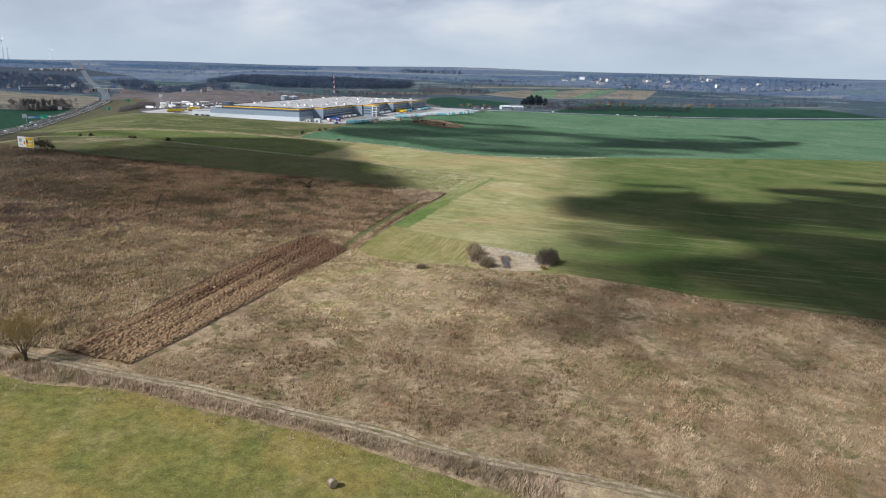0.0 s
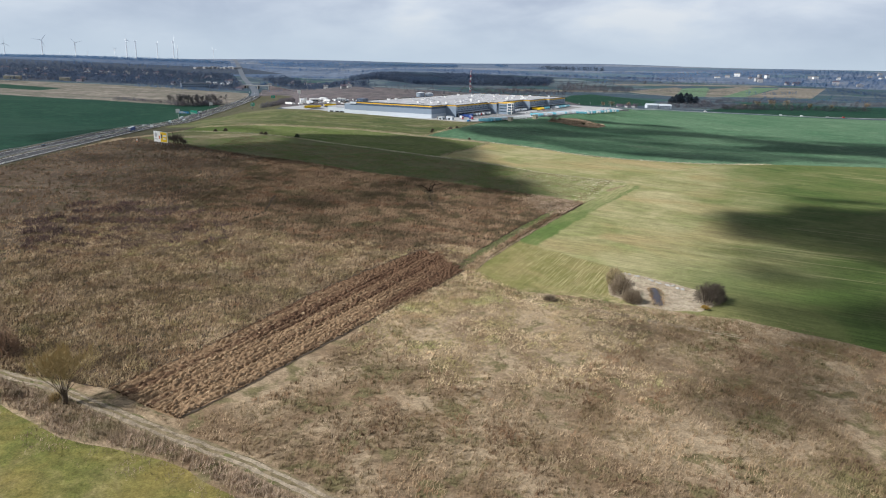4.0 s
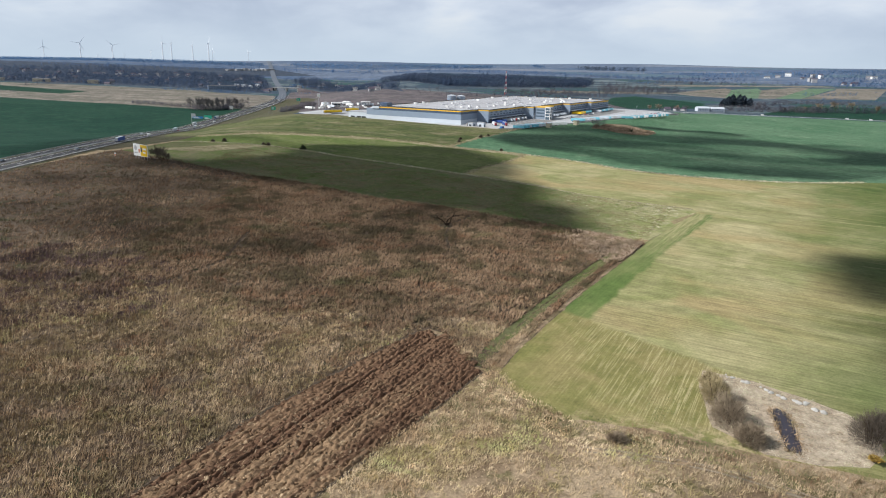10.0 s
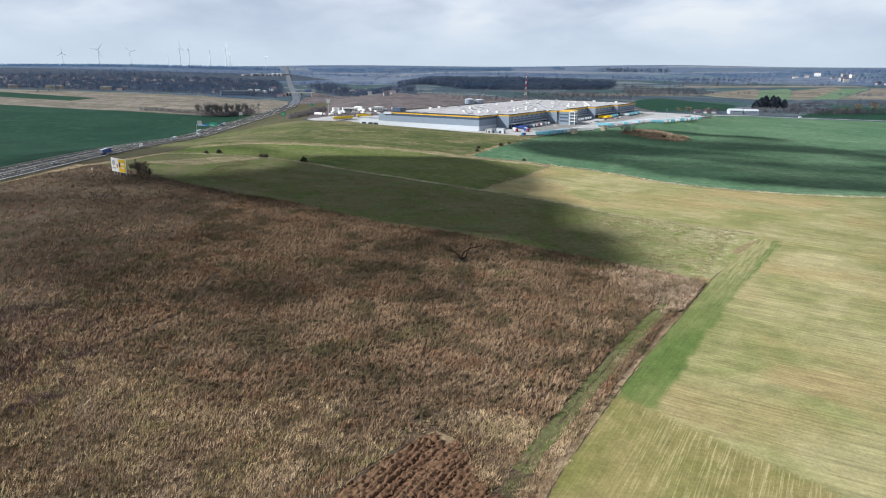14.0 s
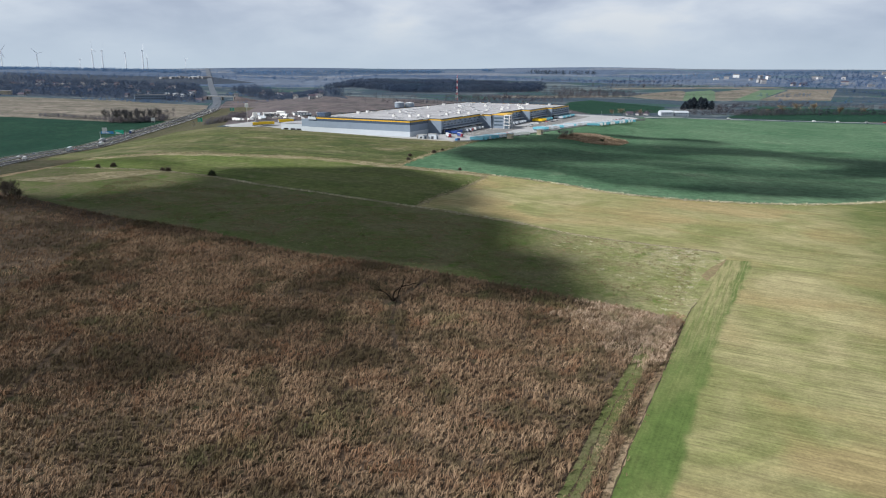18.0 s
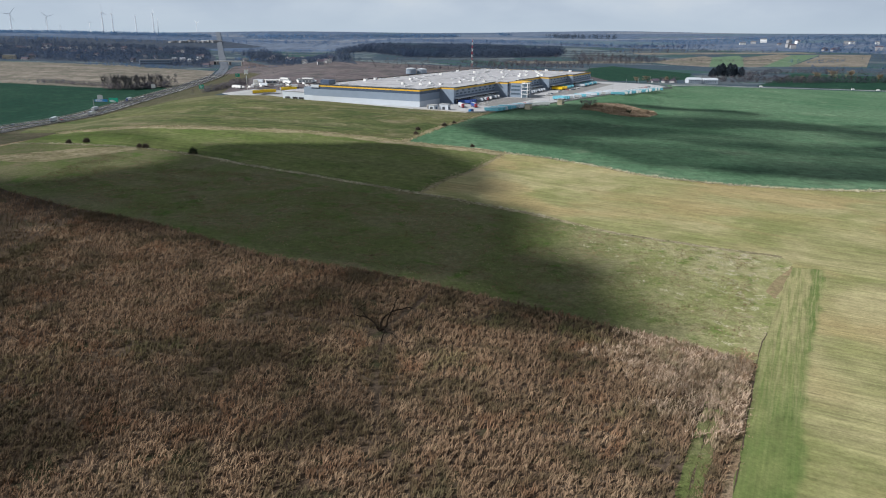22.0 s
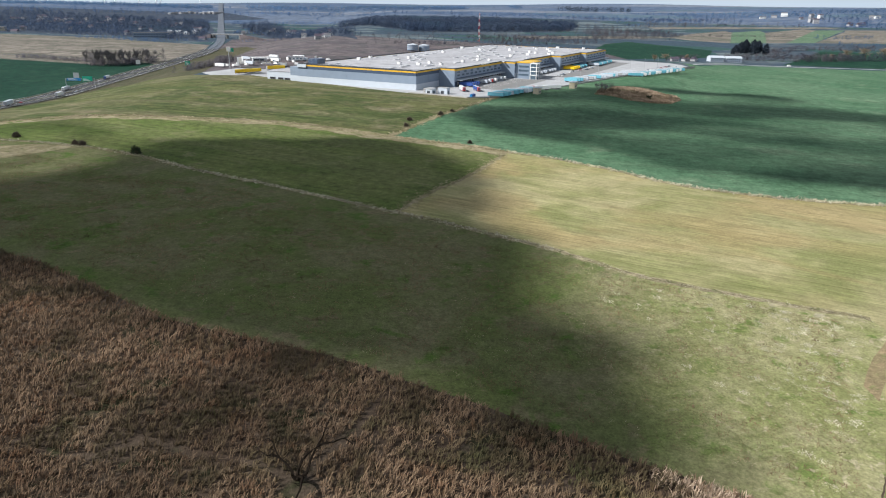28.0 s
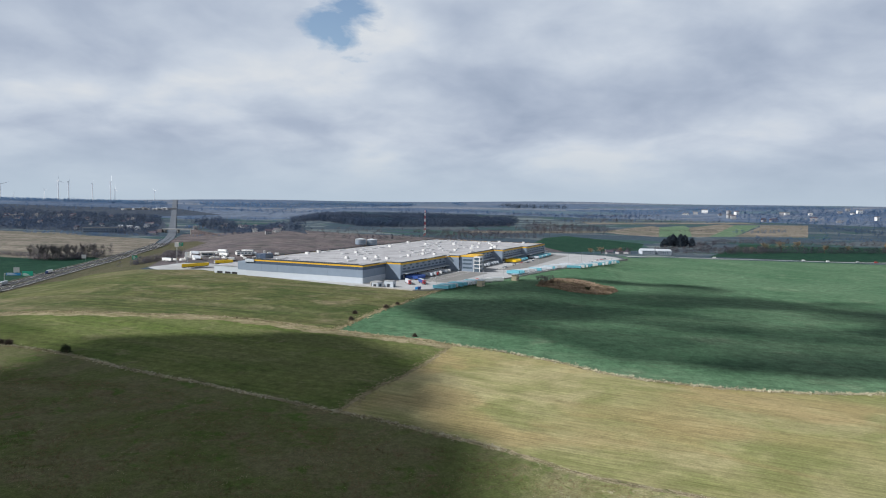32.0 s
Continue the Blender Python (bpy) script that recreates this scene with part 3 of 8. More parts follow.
def ribbon(name, line, left, right, lift, material, wobble=0.0):
    """A strip along a plan line from left to right of it (metres, right positive), lying on the land."""
    a, b = offset_line(line, left), offset_line(line, right)
    rnd = random.Random(len(line))
    v, f = [], []
    for p, q in zip(a, b):
        up = lift * (1 + max(0.0, math.hypot(*p) - 1400) / 150)   # the far ground is coarse
        w0, w1 = rnd.uniform(-wobble, wobble), rnd.uniform(-wobble, wobble)
        d = (Vector(q) - Vector(p)).normalized()
        p, q = Vector(p) + d * w0, Vector(q) + d * w1
        v += [(p.x, p.y, ground_z(p.x, p.y) + up), (q.x, q.y, ground_z(q.x, q.y) + up)]
    for i in range(len(line) - 1):
        f.append((2 * i, 2 * i + 1, 2 * i + 3, 2 * i + 2))
    return pydata(name, v, f, material)

# ---- fields ----
REED_N = [(-250, 548), (-207, 517), (-163, 488), (-129, 468), (-91, 451), (-43, 419), (0, 404), (26, 390), (56, 373), (85, 356), (92, 351)]
DITCH_1 = [(20, 211), (29, 231.5), (52, 277.5), (71, 312), (95, 356.5), (139.5, 428)]
DITCH_2 = [(-240, 616), (-188, 607), (-154, 599), (-123, 586.5), (-84, 562), (-54, 546.5), (-26.6, 531), (-1.6, 516.6), (21, 504.8), (42, 491), (60.6, 479), (77, 464.5), (92, 454.4), (122, 441.6), (139.5, 435)]
DITCH_3L = [(-240, 668), (-196, 687), (-160, 688), (-88, 688), (-50, 678), (-6.5, 657), (39.7, 638), (59, 628)]
DITCH_3R = [(59, 628), (81, 616), (107, 596), (129, 574), (152, 562), (178, 555), (215, 551), (262, 556), (310, 572), (420, 590), (600, 620), (1500, 700)]
DIVIDER = [(7, 512.4), (21, 545), (37, 574.5), (59, 628)]
GREEN_S = [(20, 211), (24, 199), (34, 189), (52, 187), (66, 182), (84, 176), (106, 171), (134, 154), (158, 135), (207, 113), (320, 70), (620, -40)]
LINE_G = [(-6.5, 657), (20, 733), (51, 798), (67, 829)]
APRON = [(-8, 851), (20, 838), (43, 823), (67, 829), (100, 876), (145, 929), (201, 1004), (278, 1100), (345, 1170), (330, 1225), (270, 1270), (190, 1330), (60, 1400), (-10, 1300), (-160, 1010), (-225, 985), (-205, 950), (-168, 972), (-128, 942)]
ROAD_S = [(-420, 262), (-260, 188), (-160, 140), (-100.6, 112), (-86, 106.5), (-64.7, 95.2), (-49.5, 87.2), (-30, 77.5), (-10.5, 65.5), (10, 53.5), (26, 42), (49, 30.5), (90, 8), (180, -45), (300, -110)]
HIGHWAY = [(-330, -900), (-306, -300), (-283, 200), (-278, 423), (-286, 563), (-305, 690), (-350, 880), (-371, 1020), (-385, 1160), (-396, 1300), (-414, 1470), (-446, 1690), (-504, 1930), (-590, 2210), (-736, 2680), (-957, 3396), (-1205, 4200)]
PLOUGH = [(9.0, 230.4), (6.4, 228.4), (5.6, 233.2), (2.4, 231.0), (0.6, 236.0), (-3.0, 233.5), (-10.5, 222), (-35.5, 179.5), (-49, 150), (-60, 127), (-72.5, 106.5), (-62, 100), (-51.5, 94.5), (-41, 111), (-18, 151), (5, 190.5), (15.8, 210), (13.0, 211.6), (14.6, 215.6), (11.0, 215.4), (12.6, 220.6), (9.2, 219.8), (10.6, 225.4), (7.6, 224.4)]
BARE = [(138.4, 425), (133.4, 420), (127, 413), (121.5, 406), (117, 399.5), (116.6, 394), (120, 396.8), (126, 406), (132, 416)]
PIT = [(67, 190), (69, 200), (71, 210), (75, 219), (86, 215), (96, 207), (103, 200), (105, 191), (102, 182), (95, 177), (85, 176), (75, 180)]
hw_line = curve_line(HIGHWAY, 14.0)
bench_line = [q for q in hw_line if 430 < q[1] < 1760]
bench_east = np.array(offset_line(bench_line, 12.0))
BENCH += [np.array(bench_line)[:, 0], np.array(bench_line)[:, 1], terrain(bench_east[:, 0], bench_east[:, 1])]

ZONES = [
    ("ploughed_field", PLOUGH, "plough", "freshly ploughed brown soil in long uneven furrows"),
    ("sandy_patch", [(-205, 583), (-192, 594), (-176, 601), (-154, 599), (-160, 590), (-172, 572), (-186, 555), (-204, 552), (-232, 562)], "sandgrass", "bare pale sandy patch beside the ditch"),
    ("sandy_hollow", PIT, "pitland", "sandy hollow with bleached dry grass round a small pond"),
    ("meadow", [(-900, 400), (-420, 250), (-250, 172), (-150, 124), (-91, 96.7), (-72, 85), (-49, 79), (-29, 66.5), (-5.5, 54.5), (14, 40), (44, 18), (120, -40), (300, -160), (300, -1500), (-900, -1500)], "meadow", "short green and yellow meadow grass"),
    ("bare_patch", BARE, "baresoil", "bare tan soil at the headland's corner"),
    ("reed_ground", REED_N + [(93, 353), (69, 312), (50, 277.5), (27, 231.5), (17, 212), (11.4, 214.4), (9.6, 219), (8, 224), (6.6, 229.5), (5.0, 234), (0.6, 237), (-3.4, 234), (-10.8, 222.4), (-35.8, 179.8), (-49, 150), (-60, 127), (-72.5, 106.5), (-100.6, 113), (-160, 141), (-258, 188), (-262, 420), (-255, 540)], "reed", "brown reed litter under dry reeds"),
    ("grassland_strip", REED_N + [(95, 356.5), (139.5, 428)] + DITCH_2[::-1] + [(-244, 580)], "strip", "old grassland, dull green with brown patches"),
    ("olive_field", DITCH_2[:8] + DIVIDER[:-1] + DITCH_3L[::-1], "olive", "olive green grassland between two ditches"),
    ("thin_crop_field", DIVIDER[:-1] + DITCH_3R + [(1500, -300)] + GREEN_S[::-1][:-1] + DITCH_1 + [(139.5, 435)] + DITCH_2[8:14][::-1], "east", "thin young crop in long pale rows, greener down the slope"),
    ("apron", APRON, "apron", "pale concrete yard round the storage hall"),
    ("island_ground", [(153, 858), (165, 885), (183, 918), (212, 915), (236, 900), (232, 872), (215, 848), (177, 838)], "rough", "uncropped island of dry growth in the wheat"),
    ("wheat_field", LINE_G + APRON[4:9] + [(352, 1236), (436, 1300), (514, 1300), (666, 1316), (831, 1325), (1500, 1360), (1500, 700)] + DITCH_3R[::-1][1:], "wheat", "even blue-green winter wheat with tramlines"),
    ("front_grass", DITCH_3L[:6] + LINE_G[1:] + [(43, 823), (20, 838), (-8, 851), (-128, 942), (-168, 972), (-205, 950), (-290, 1010), (-346, 1030), (-348, 940), (-330, 860), (-300, 740), (-280, 690)], "front", "rough grass before the storage hall"),
    ("dark_crop_field", [(-300, 150), (-290, 420), (-285, 560), (-278, 660), (-266, 760), (-258, 860), (-256, 905), (-292, 930), (-330, 905), (-480, 900), (-900, 930), (-1300, 900), (-1300, 150)], "leftgreen", "dark green winter crop beside the motorway"),
    ("far_green_strip", [(-560, 1010), (-900, 1030), (-1200, 1080), (-1200, 1180), (-900, 1120), (-560, 1075)], "leftgreen", "dark green crop strip"),
    ("stubble_field", [(-256, 905), (-262, 990), (-280, 1080), (-305, 1180), (-400, 1165), (-445, 1220), (-620, 1210), (-1300, 1300), (-1300, 900), (-900, 930), (-480, 900), (-330, 905), (-292, 930)], "tanland", "pale stubble land"),
    ("far_crop", [(300, 1325), (459, 1435), (538, 1618), (417, 1787), (350, 1700), (280, 1500)], "leftgreen", "dark green far crop field"),
    ("far_crop", [(548, 1353), (774, 1678), (1084, 1650), (1500, 1650), (1500, 1400), (859, 1355)], "leftgreen", "dark green far crop field"),
    ("far_stubble", [(556, 1984), (700, 2178), (822, 2300), (820, 2240), (660, 1845), (600, 1885)], "tanland", "pale far stubble strip"),
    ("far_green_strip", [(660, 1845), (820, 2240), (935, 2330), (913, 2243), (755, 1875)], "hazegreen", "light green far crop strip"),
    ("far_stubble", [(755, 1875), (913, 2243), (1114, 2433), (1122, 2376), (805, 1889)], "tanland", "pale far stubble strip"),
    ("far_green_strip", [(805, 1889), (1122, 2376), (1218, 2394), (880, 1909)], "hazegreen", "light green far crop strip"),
    ("far_stubble", [(880, 1909), (1166, 2300), (1218, 2394), (1400, 2422), (1077, 1915)], "tanland", "pale far stubble strip"),
    ("verge_grass", [(-260, 545), (-280, 545), (-302, 690), (-348, 880), (-369, 1020), (-383, 1160), (-394, 1300), (-412, 1470), (-450, 1690), (-400, 1780), (-330, 1600), (-285, 1300), (-250, 1100), (-225, 987), (-240, 900), (-228, 700), (-236, 690), (-240, 640)], "vergegrass", "dull rough grass between motorway and fields"),
    ("crop_edge", [(-283, 545), (-304, 690), (-350, 880), (-371, 1020), (-385, 1160), (-396, 1300), (-400, 1350), (-520, 1345), (-560, 1200), (-480, 1000), (-400, 800), (-330, 545)], "leftgreen", "dark green winter crop beside the motorway"),
    ("hazed_fallow", [(-270, 1080), (-160, 1030), (-10, 1310), (60, 1410), (190, 1340), (300, 1325), (280, 1500), (150, 1560), (-120, 1420), (-250, 1420), (-310, 1300)], "farbrown", "brown fallow land behind the storage hall, greyed by haze"),
    ("hazed_wood_floor", [(-230, 1850), (-50, 1880), (180, 2000), (360, 2150), (420, 2450), (100, 2600), (-200, 2300)], "woodfloor", "dark ground under a bare wood, hazed blue"),
    ("village_ground", [(-1300, 1330), (-640, 1250), (-450, 1265), (-330, 1250), (-420, 1560), (-560, 1950), (-1100, 2200), (-1600, 1900)], "woodfloor", "dark garden ground of the village, hazed blue"),
    ("hazed_wood_floor", [(-310, 1450), (-130, 1520), (-180, 1800), (-420, 1960), (-440, 1800)], "woodfloor", "dark ground under a bare wood, hazed blue"),
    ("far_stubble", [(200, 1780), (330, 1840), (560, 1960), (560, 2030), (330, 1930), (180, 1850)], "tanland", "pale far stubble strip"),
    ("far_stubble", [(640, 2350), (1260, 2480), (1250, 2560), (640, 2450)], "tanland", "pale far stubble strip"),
    ("hazed_wood_floor", [(-2700, 2150), (-1600, 1900), (-1100, 2200), (-600, 1960), (-480, 2250), (-760, 2800), (-2700, 2800)], "woodfloor", "dark ground under far woods, hazed blue"),
    ("fallow_land", [(-225, 987), (-160, 1012), (-10, 1310), (60, 1410), (190, 1340), (300, 1325), (280, 1500), (150, 1560), (-120, 1620), (-330, 1800), (-400, 1780), (-330, 1600), (-285, 1300), (-250, 1100)], "farbrown", "brown fallow land behind the storage hall, greyed by haze"),
    ("rough_grassland", [(-300, -1500), (-250, 190), (-280, 560), (-290, 640), (-300, 690), (-196, 690), (0, 680), (30, 620), (30, 520), (156, 440), (110, 352), (85, 306), (74, 285), (66, 245), (64, 222), (84, 205), (140, 176), (215, 135), (330, 95), (620, 0), (1500, -260), (1500, -1500)], "rough", "bleached rough grass"),
]


WEST = ("dark_crop_field", "far_green_strip", "stubble_field", "hazed_fallow", "village_ground", "hazed_wood_floor")
ZONES = [(n, [outward(*q) if n in WEST else q for q in ring], m, l) for n, ring, m, l in ZONES]
FAR_ZONES = ("crop_edge", "verge_grass", "fallow_land", "far_crop", "far_stubble", "far_green_strip", "hazed_fallow", "hazed_wood_floor", "village_ground", "stubble_field", "apron", "wheat_field", "dark_crop_field", "front_grass")


def ragged(p):
    """Field edges waver a little; the shift hangs on the place alone, so that neighbours still meet."""
    x, y = p
    a = 1.0 if math.hypot(x - 20, y - 300) < 420 else 0.6
    return (x + a * noise.noise(Vector((x / 9, y / 9, 2))) + 0.5 * a * noise.noise(Vector((x / 2.7, y / 2.7, 5))), y + a * noise.noise(Vector((x / 9, y / 9, 11))) + 0.5 * a * noise.noise(Vector((x / 2.7, y / 2.7, 17))))


def build_land():
    """One sheet of ground, cut along the field edges, out to the horizon."""
    pts = [(EYE0[0], EYE0[1])]
    rings = [30 * 1.075**i for i in range(71)]
    for i, r in enumerate(rings):
        n = 96 if r < 300 else 150
        pts += [(EYE0[0] + r * math.sin(2 * math.pi * (j + 0.5 * (i % 2)) / n), EYE0[1] + r * math.cos(2 * math.pi * (j + 0.5 * (i % 2)) / n)) for j in range(n)]
    for off in (-75, -45, -20, 0, 20, 45):
        pts += offset_line(bench_line, off)
    edges = []
    for name, ring, _, _ in ZONES:
        ring = [ragged(p) for p in dense(ring, 5 if name not in FAR_ZONES else 25, True)]
        i0 = len(pts)
        pts += ring
        edges += [(i0 + i, i0 + (i + 1) % len(ring)) for i in range(len(ring))]
    v, _, faces, *_ = geometry.delaunay_2d_cdt([Vector(p) for p in pts], edges, [], 0, 0.05)
    v = np.array([(p.x, p.y) for p in v])
    faces = np.array([f for f in faces if len(f) == 3])
    mid = v[faces].mean(1)
    z = land(v[:, 0], v[:, 1])
    left = np.ones(len(faces), bool)

    def sheet(name, mask, material, label, category):
        used, idx = np.unique(faces[mask], return_inverse=True)
        me = pydata(name, np.c_[v[used], z[used]], idx.reshape(-1, 3), material)
        return tagged(new(name, me), label, category, kind="structure")

    for name, ring, mat, label in ZONES:
        mask = left & inside(mid[:, 0], mid[:, 1], [ragged(p) for p in dense(ring, 5 if name not in FAR_ZONES else 25, True)])
        left &= ~mask
        if mask.any():
            sheet(name, mask, M[mat], label, "field")
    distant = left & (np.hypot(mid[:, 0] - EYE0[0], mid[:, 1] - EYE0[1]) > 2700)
    sheet("backdrop_land", distant, M["distantland"], "country near the horizon, hazed blue-grey", "ground")
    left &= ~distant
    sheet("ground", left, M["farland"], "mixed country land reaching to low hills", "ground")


build_land()

# ---- unseen clouds added to shade the fields ----
heap = Nodes("heap_cloud", 1.0, spec=0.0)
heap_mix, heap_clear = heap.n.new("ShaderNodeMixShader"), heap.n.new("ShaderNodeBsdfTransparent")
heap.done((0.85, 0.86, 0.88))
heap_mix.inputs[0].default_value = 0.71   # some sun gets through
heap.l.new(heap_clear.outputs[0], heap_mix.inputs[1])
heap.l.new(heap.bsdf.outputs[0], heap_mix.inputs[2])
heap.l.new(heap_mix.outputs[0], heap.n["Material Output"].inputs[0])
M["cloud"] = heap.mat


thin = Nodes("thin_cloud", 1.0, spec=0.0)
veil_mix, veil_clear = thin.n.new("ShaderNodeMixShader"), thin.n.new("ShaderNodeBsdfTransparent")
thin.done((0.85, 0.86, 0.88))
thin.l.new(thin.math("MULTIPLY", thin.step(thin.noise(38, 3, 0.6, warp=0.5), 0.34, 0.62), 0.36), veil_mix.inputs[0])
thin.l.new(veil_clear.outputs[0], veil_mix.inputs[1])
thin.l.new(thin.bsdf.outputs[0], veil_mix.inputs[2])
thin.l.new(veil_mix.outputs[0], thin.n["Material Output"].inputs[0])
M["thincloud"] = thin.mat


torn = Nodes("torn_cloud", 1.0, spec=0.0)
torn_mix, torn_clear = torn.n.new("ShaderNodeMixShader"), torn.n.new("ShaderNodeBsdfTransparent")
torn.done((0.85, 0.86, 0.88))
torn.l.new(torn.math("MULTIPLY", torn.step(torn.noise(85, 4, 0.55, torn.at(-25, (0.55, 1, 1)), 0.7), 0.38, 0.56), 0.97), torn_mix.inputs[0])
torn.l.new(torn_clear.outputs[0], torn_mix.inputs[1])
torn.l.new(torn.bsdf.outputs[0], torn_mix.inputs[2])
torn.l.new(torn_mix.outputs[0], torn.n["Material Output"].inputs[0])
M["broken"] = torn.mat
sheet_cloud = Nodes("ragged_cloud", 1.0, spec=0.0)
sheet_mix, sheet_clear = sheet_cloud.n.new("ShaderNodeMixShader"), sheet_cloud.n.new("ShaderNodeBsdfTransparent")
sheet_cloud.done((0.85, 0.86, 0.88))
sheet_cloud.l.new(sheet_cloud.math("MULTIPLY", sheet_cloud.step(sheet_cloud.noise(110, 4, 0.55, sheet_cloud.at(-14, (0.5, 1, 1)), 0.7), 0.36, 0.58), 0.80), sheet_mix.inputs[0])
sheet_cloud.l.new(sheet_clear.outputs[0], sheet_mix.inputs[1])
sheet_cloud.l.new(sheet_cloud.bsdf.outputs[0], sheet_mix.inputs[2])
sheet_cloud.l.new(sheet_mix.outputs[0], sheet_cloud.n["Material Output"].inputs[0])
M["ragged"] = sheet_cloud.mat


def shade_cloud(ring, height, mat="cloud"):
    # ring outlines the wanted shade; the cloud goes up-sun, out of view
    shift = SUN_AZ * (height / math.tan(SUN_EL))
    rag = []
    for i, (x, y) in enumerate(curve_line(ring + ring[:1], 5)[:-1]):
        q = [Vector((x / w, y / w, 3)) for w in (55, 24, 9)]
        dx, dy = (sum(g * noise.noise(v + Vector((0, 0, o))) for v, g in zip(q, (12, 9, 5))) for o in (0, 6))
        rag.append((x + shift.x + dx, y + shift.y + dy))
    ring = rag
    xs, ys = [p[0] for p in ring], [p[1] for p in ring]
    pts, n = list(ring), len(ring)
    gx, gy = np.meshgrid(np.arange(min(xs), max(xs), 22), np.arange(min(ys), max(ys), 22))
    gx, gy = gx.ravel() + np.random.uniform(-6, 6, gx.size), gy.ravel() + np.random.uniform(-6, 6, gy.size)
    ok = inside(gx, gy, ring)
    pts += list(zip(gx[ok], gy[ok]))
    v, _, f, *_ = geometry.delaunay_2d_cdt([Vector(p) for p in pts], [(i, (i + 1) % n) for i in range(n)], [], 1, 0.1)
    rim = np.array(ring)
    verts, faces, k = [], [], len(v)
    for sign in (1, -1):
        for p in v:
            swell = min(1.0, np.min(np.hypot(rim[:, 0] - p.x, rim[:, 1] - p.y)) / 60)
            lump = (0.6 + 0.7 * noise.noise(Vector((p.x / 55, p.y / 55, sign)))) * swell
            verts.append((p.x, p.y, height + (lump * 30 if sign > 0 else -lump * 10)))
    for t in f:
        faces += [tuple(t), tuple(k + i for i in reversed(t))]
    ob = new("cloud", pydata("cloud", verts, faces, M[mat], True))
    return tagged(ob, "unseen heap cloud placed to shade the fields" if mat == "cloud" else "unseen thin cloud placed to dim the fields", "cloud", "fair-weather clouds", "structure")


shade_cloud([(20, 640), (36, 600), (50, 572), (52, 540), (48, 512), (54, 492), (60, 480), (57, 458), (55, 440), (63, 426), (75, 424), (76, 404), (72, 380), (58, 370), (20, 390), (-20, 408), (-60, 427), (-110, 455), (-150, 474), (-190, 500), (-150, 525), (-130, 565), (-110, 625), (-50, 640), (-20, 655)], 640)
shade_cloud([(50, 380), (50, 364), (38, 342), (20, 322), (0, 310), (-60, 300), (-130, 312), (-200, 350), (-235, 430), (-200, 500), (-150, 480), (-60, 440), (20, 400)], 600, "thincloud")
shade_cloud([(-110, 470), (-130, 520), (-120, 590), (-150, 650), (-230, 690), (-330, 660), (-340, 560), (-290, 500), (-220, 480)], 620, "thincloud")
shade_cloud([(150, 900), (100, 865), (52, 805), (42, 745), (66, 680), (120, 640), (140, 604), (180, 588), (250, 574), (300, 588), (420, 622), (600, 706), (720, 900), (610, 900), (500, 866), (410, 846), (352, 856), (348, 930), (290, 950), (215, 935)], 660, "ragged")
shade_cloud([(250, 400), (205, 362), (168, 352), (150, 300), (128, 250), (122, 215), (104, 176), (130, 150), (170, 122), (230, 92), (330, 90), (600, 200), (560, 420), (480, 440), (420, 405), (360, 400), (330, 340), (290, 345), (300, 400)], 620, "broken")
shade_cloud([(62, 172), (100, 160), (150, 140), (220, 100), (240, 40), (150, 60), (95, 85), (60, 120), (45, 150)], 600, "thincloud")
shade_cloud([(420, 770), (330, 700), (360, 670), (520, 700), (700, 780), (760, 860), (600, 800)], 640)

# ---- storage hall ----
M["white"] = plain_mat("white_cladding", (0.50, 0.545, 0.60), 0.5, spread=0.05, size=7)
M["pale"] = plain_mat("pale_grey_cladding", (0.225, 0.28, 0.355), 0.45, spread=0.06, size=6)
M["slate"] = plain_mat("slate_blue_cladding", (0.060, 0.088, 0.140), 0.45, spread=0.06, size=6)
M["yellow"] = plain_mat("golden_stripe", (0.72, 0.42, 0.035), 0.5, spread=0.05, size=5)
M["cap"] = plain_mat("dark_parapet", (0.055, 0.062, 0.075), 0.5, spread=0.08, size=5)
M["roof"] = plain_mat("roof_membrane", (0.36, 0.362, 0.385), 0.85, spread=0.32, size=14)
M["skylight"] = plain_mat("skylight_plastic", (0.70, 0.71, 0.72), 0.35, spread=0.05, size=3)
M["unit"] = plain_mat("white_sheet_metal", (0.78, 0.78, 0.77), 0.45, spread=0.05, size=2)
M["turbine"] = plain_mat("white_turbine_paint", (0.86, 0.88, 0.90), 0.5, spread=0.03, size=20)
M["steel"] = plain_mat("galvanised_steel", (0.45, 0.46, 0.47), 0.45, 0.7, 0.08, 1.0)
M["dark"] = plain_mat("dark_rubber", (0.03, 0.03, 0.035), 0.8, spread=0.2, size=1)
M["glass"] = plain_mat("window_glass", (0.09, 0.13, 0.17), 0.08, spread=0.2, size=4, spec=0.6)
M["turq"] = plain_mat("turquoise_tarp", (0.15, 0.43, 0.53), 0.5, spread=0.08, size=2)
M["blue"] = plain_mat("deep_blue_tarp", (0.030, 0.075, 0.27), 0.5, spread=0.1, size=2)
M["red"] = plain_mat("red_lacquer", (0.42, 0.035, 0.035), 0.35, spread=0.08, size=2)
M["signyellow"] = plain_mat("yellow_lacquer", (0.80, 0.52, 0.02), 0.45, spread=0.07, size=2)
M["orange"] = plain_mat("orange_lacquer", (0.62, 0.17, 0.03), 0.45, spread=0.07, size=2)
M["whitepaint"] = plain_mat("white_lacquer", (0.80, 0.80, 0.79), 0.4, spread=0.05, size=2)
M["tarlane"] = plain_mat("worn_asphalt", (0.20, 0.20, 0.20), 0.85, spread=0.16, size=9)
M["beige"] = plain_mat("beige_render", (0.52, 0.45, 0.33), 0.8, spread=0.08, size=2)
M["concrete"] = plain_mat("grey_concrete", (0.38, 0.37, 0.35), 0.85, spread=0.12, size=3)
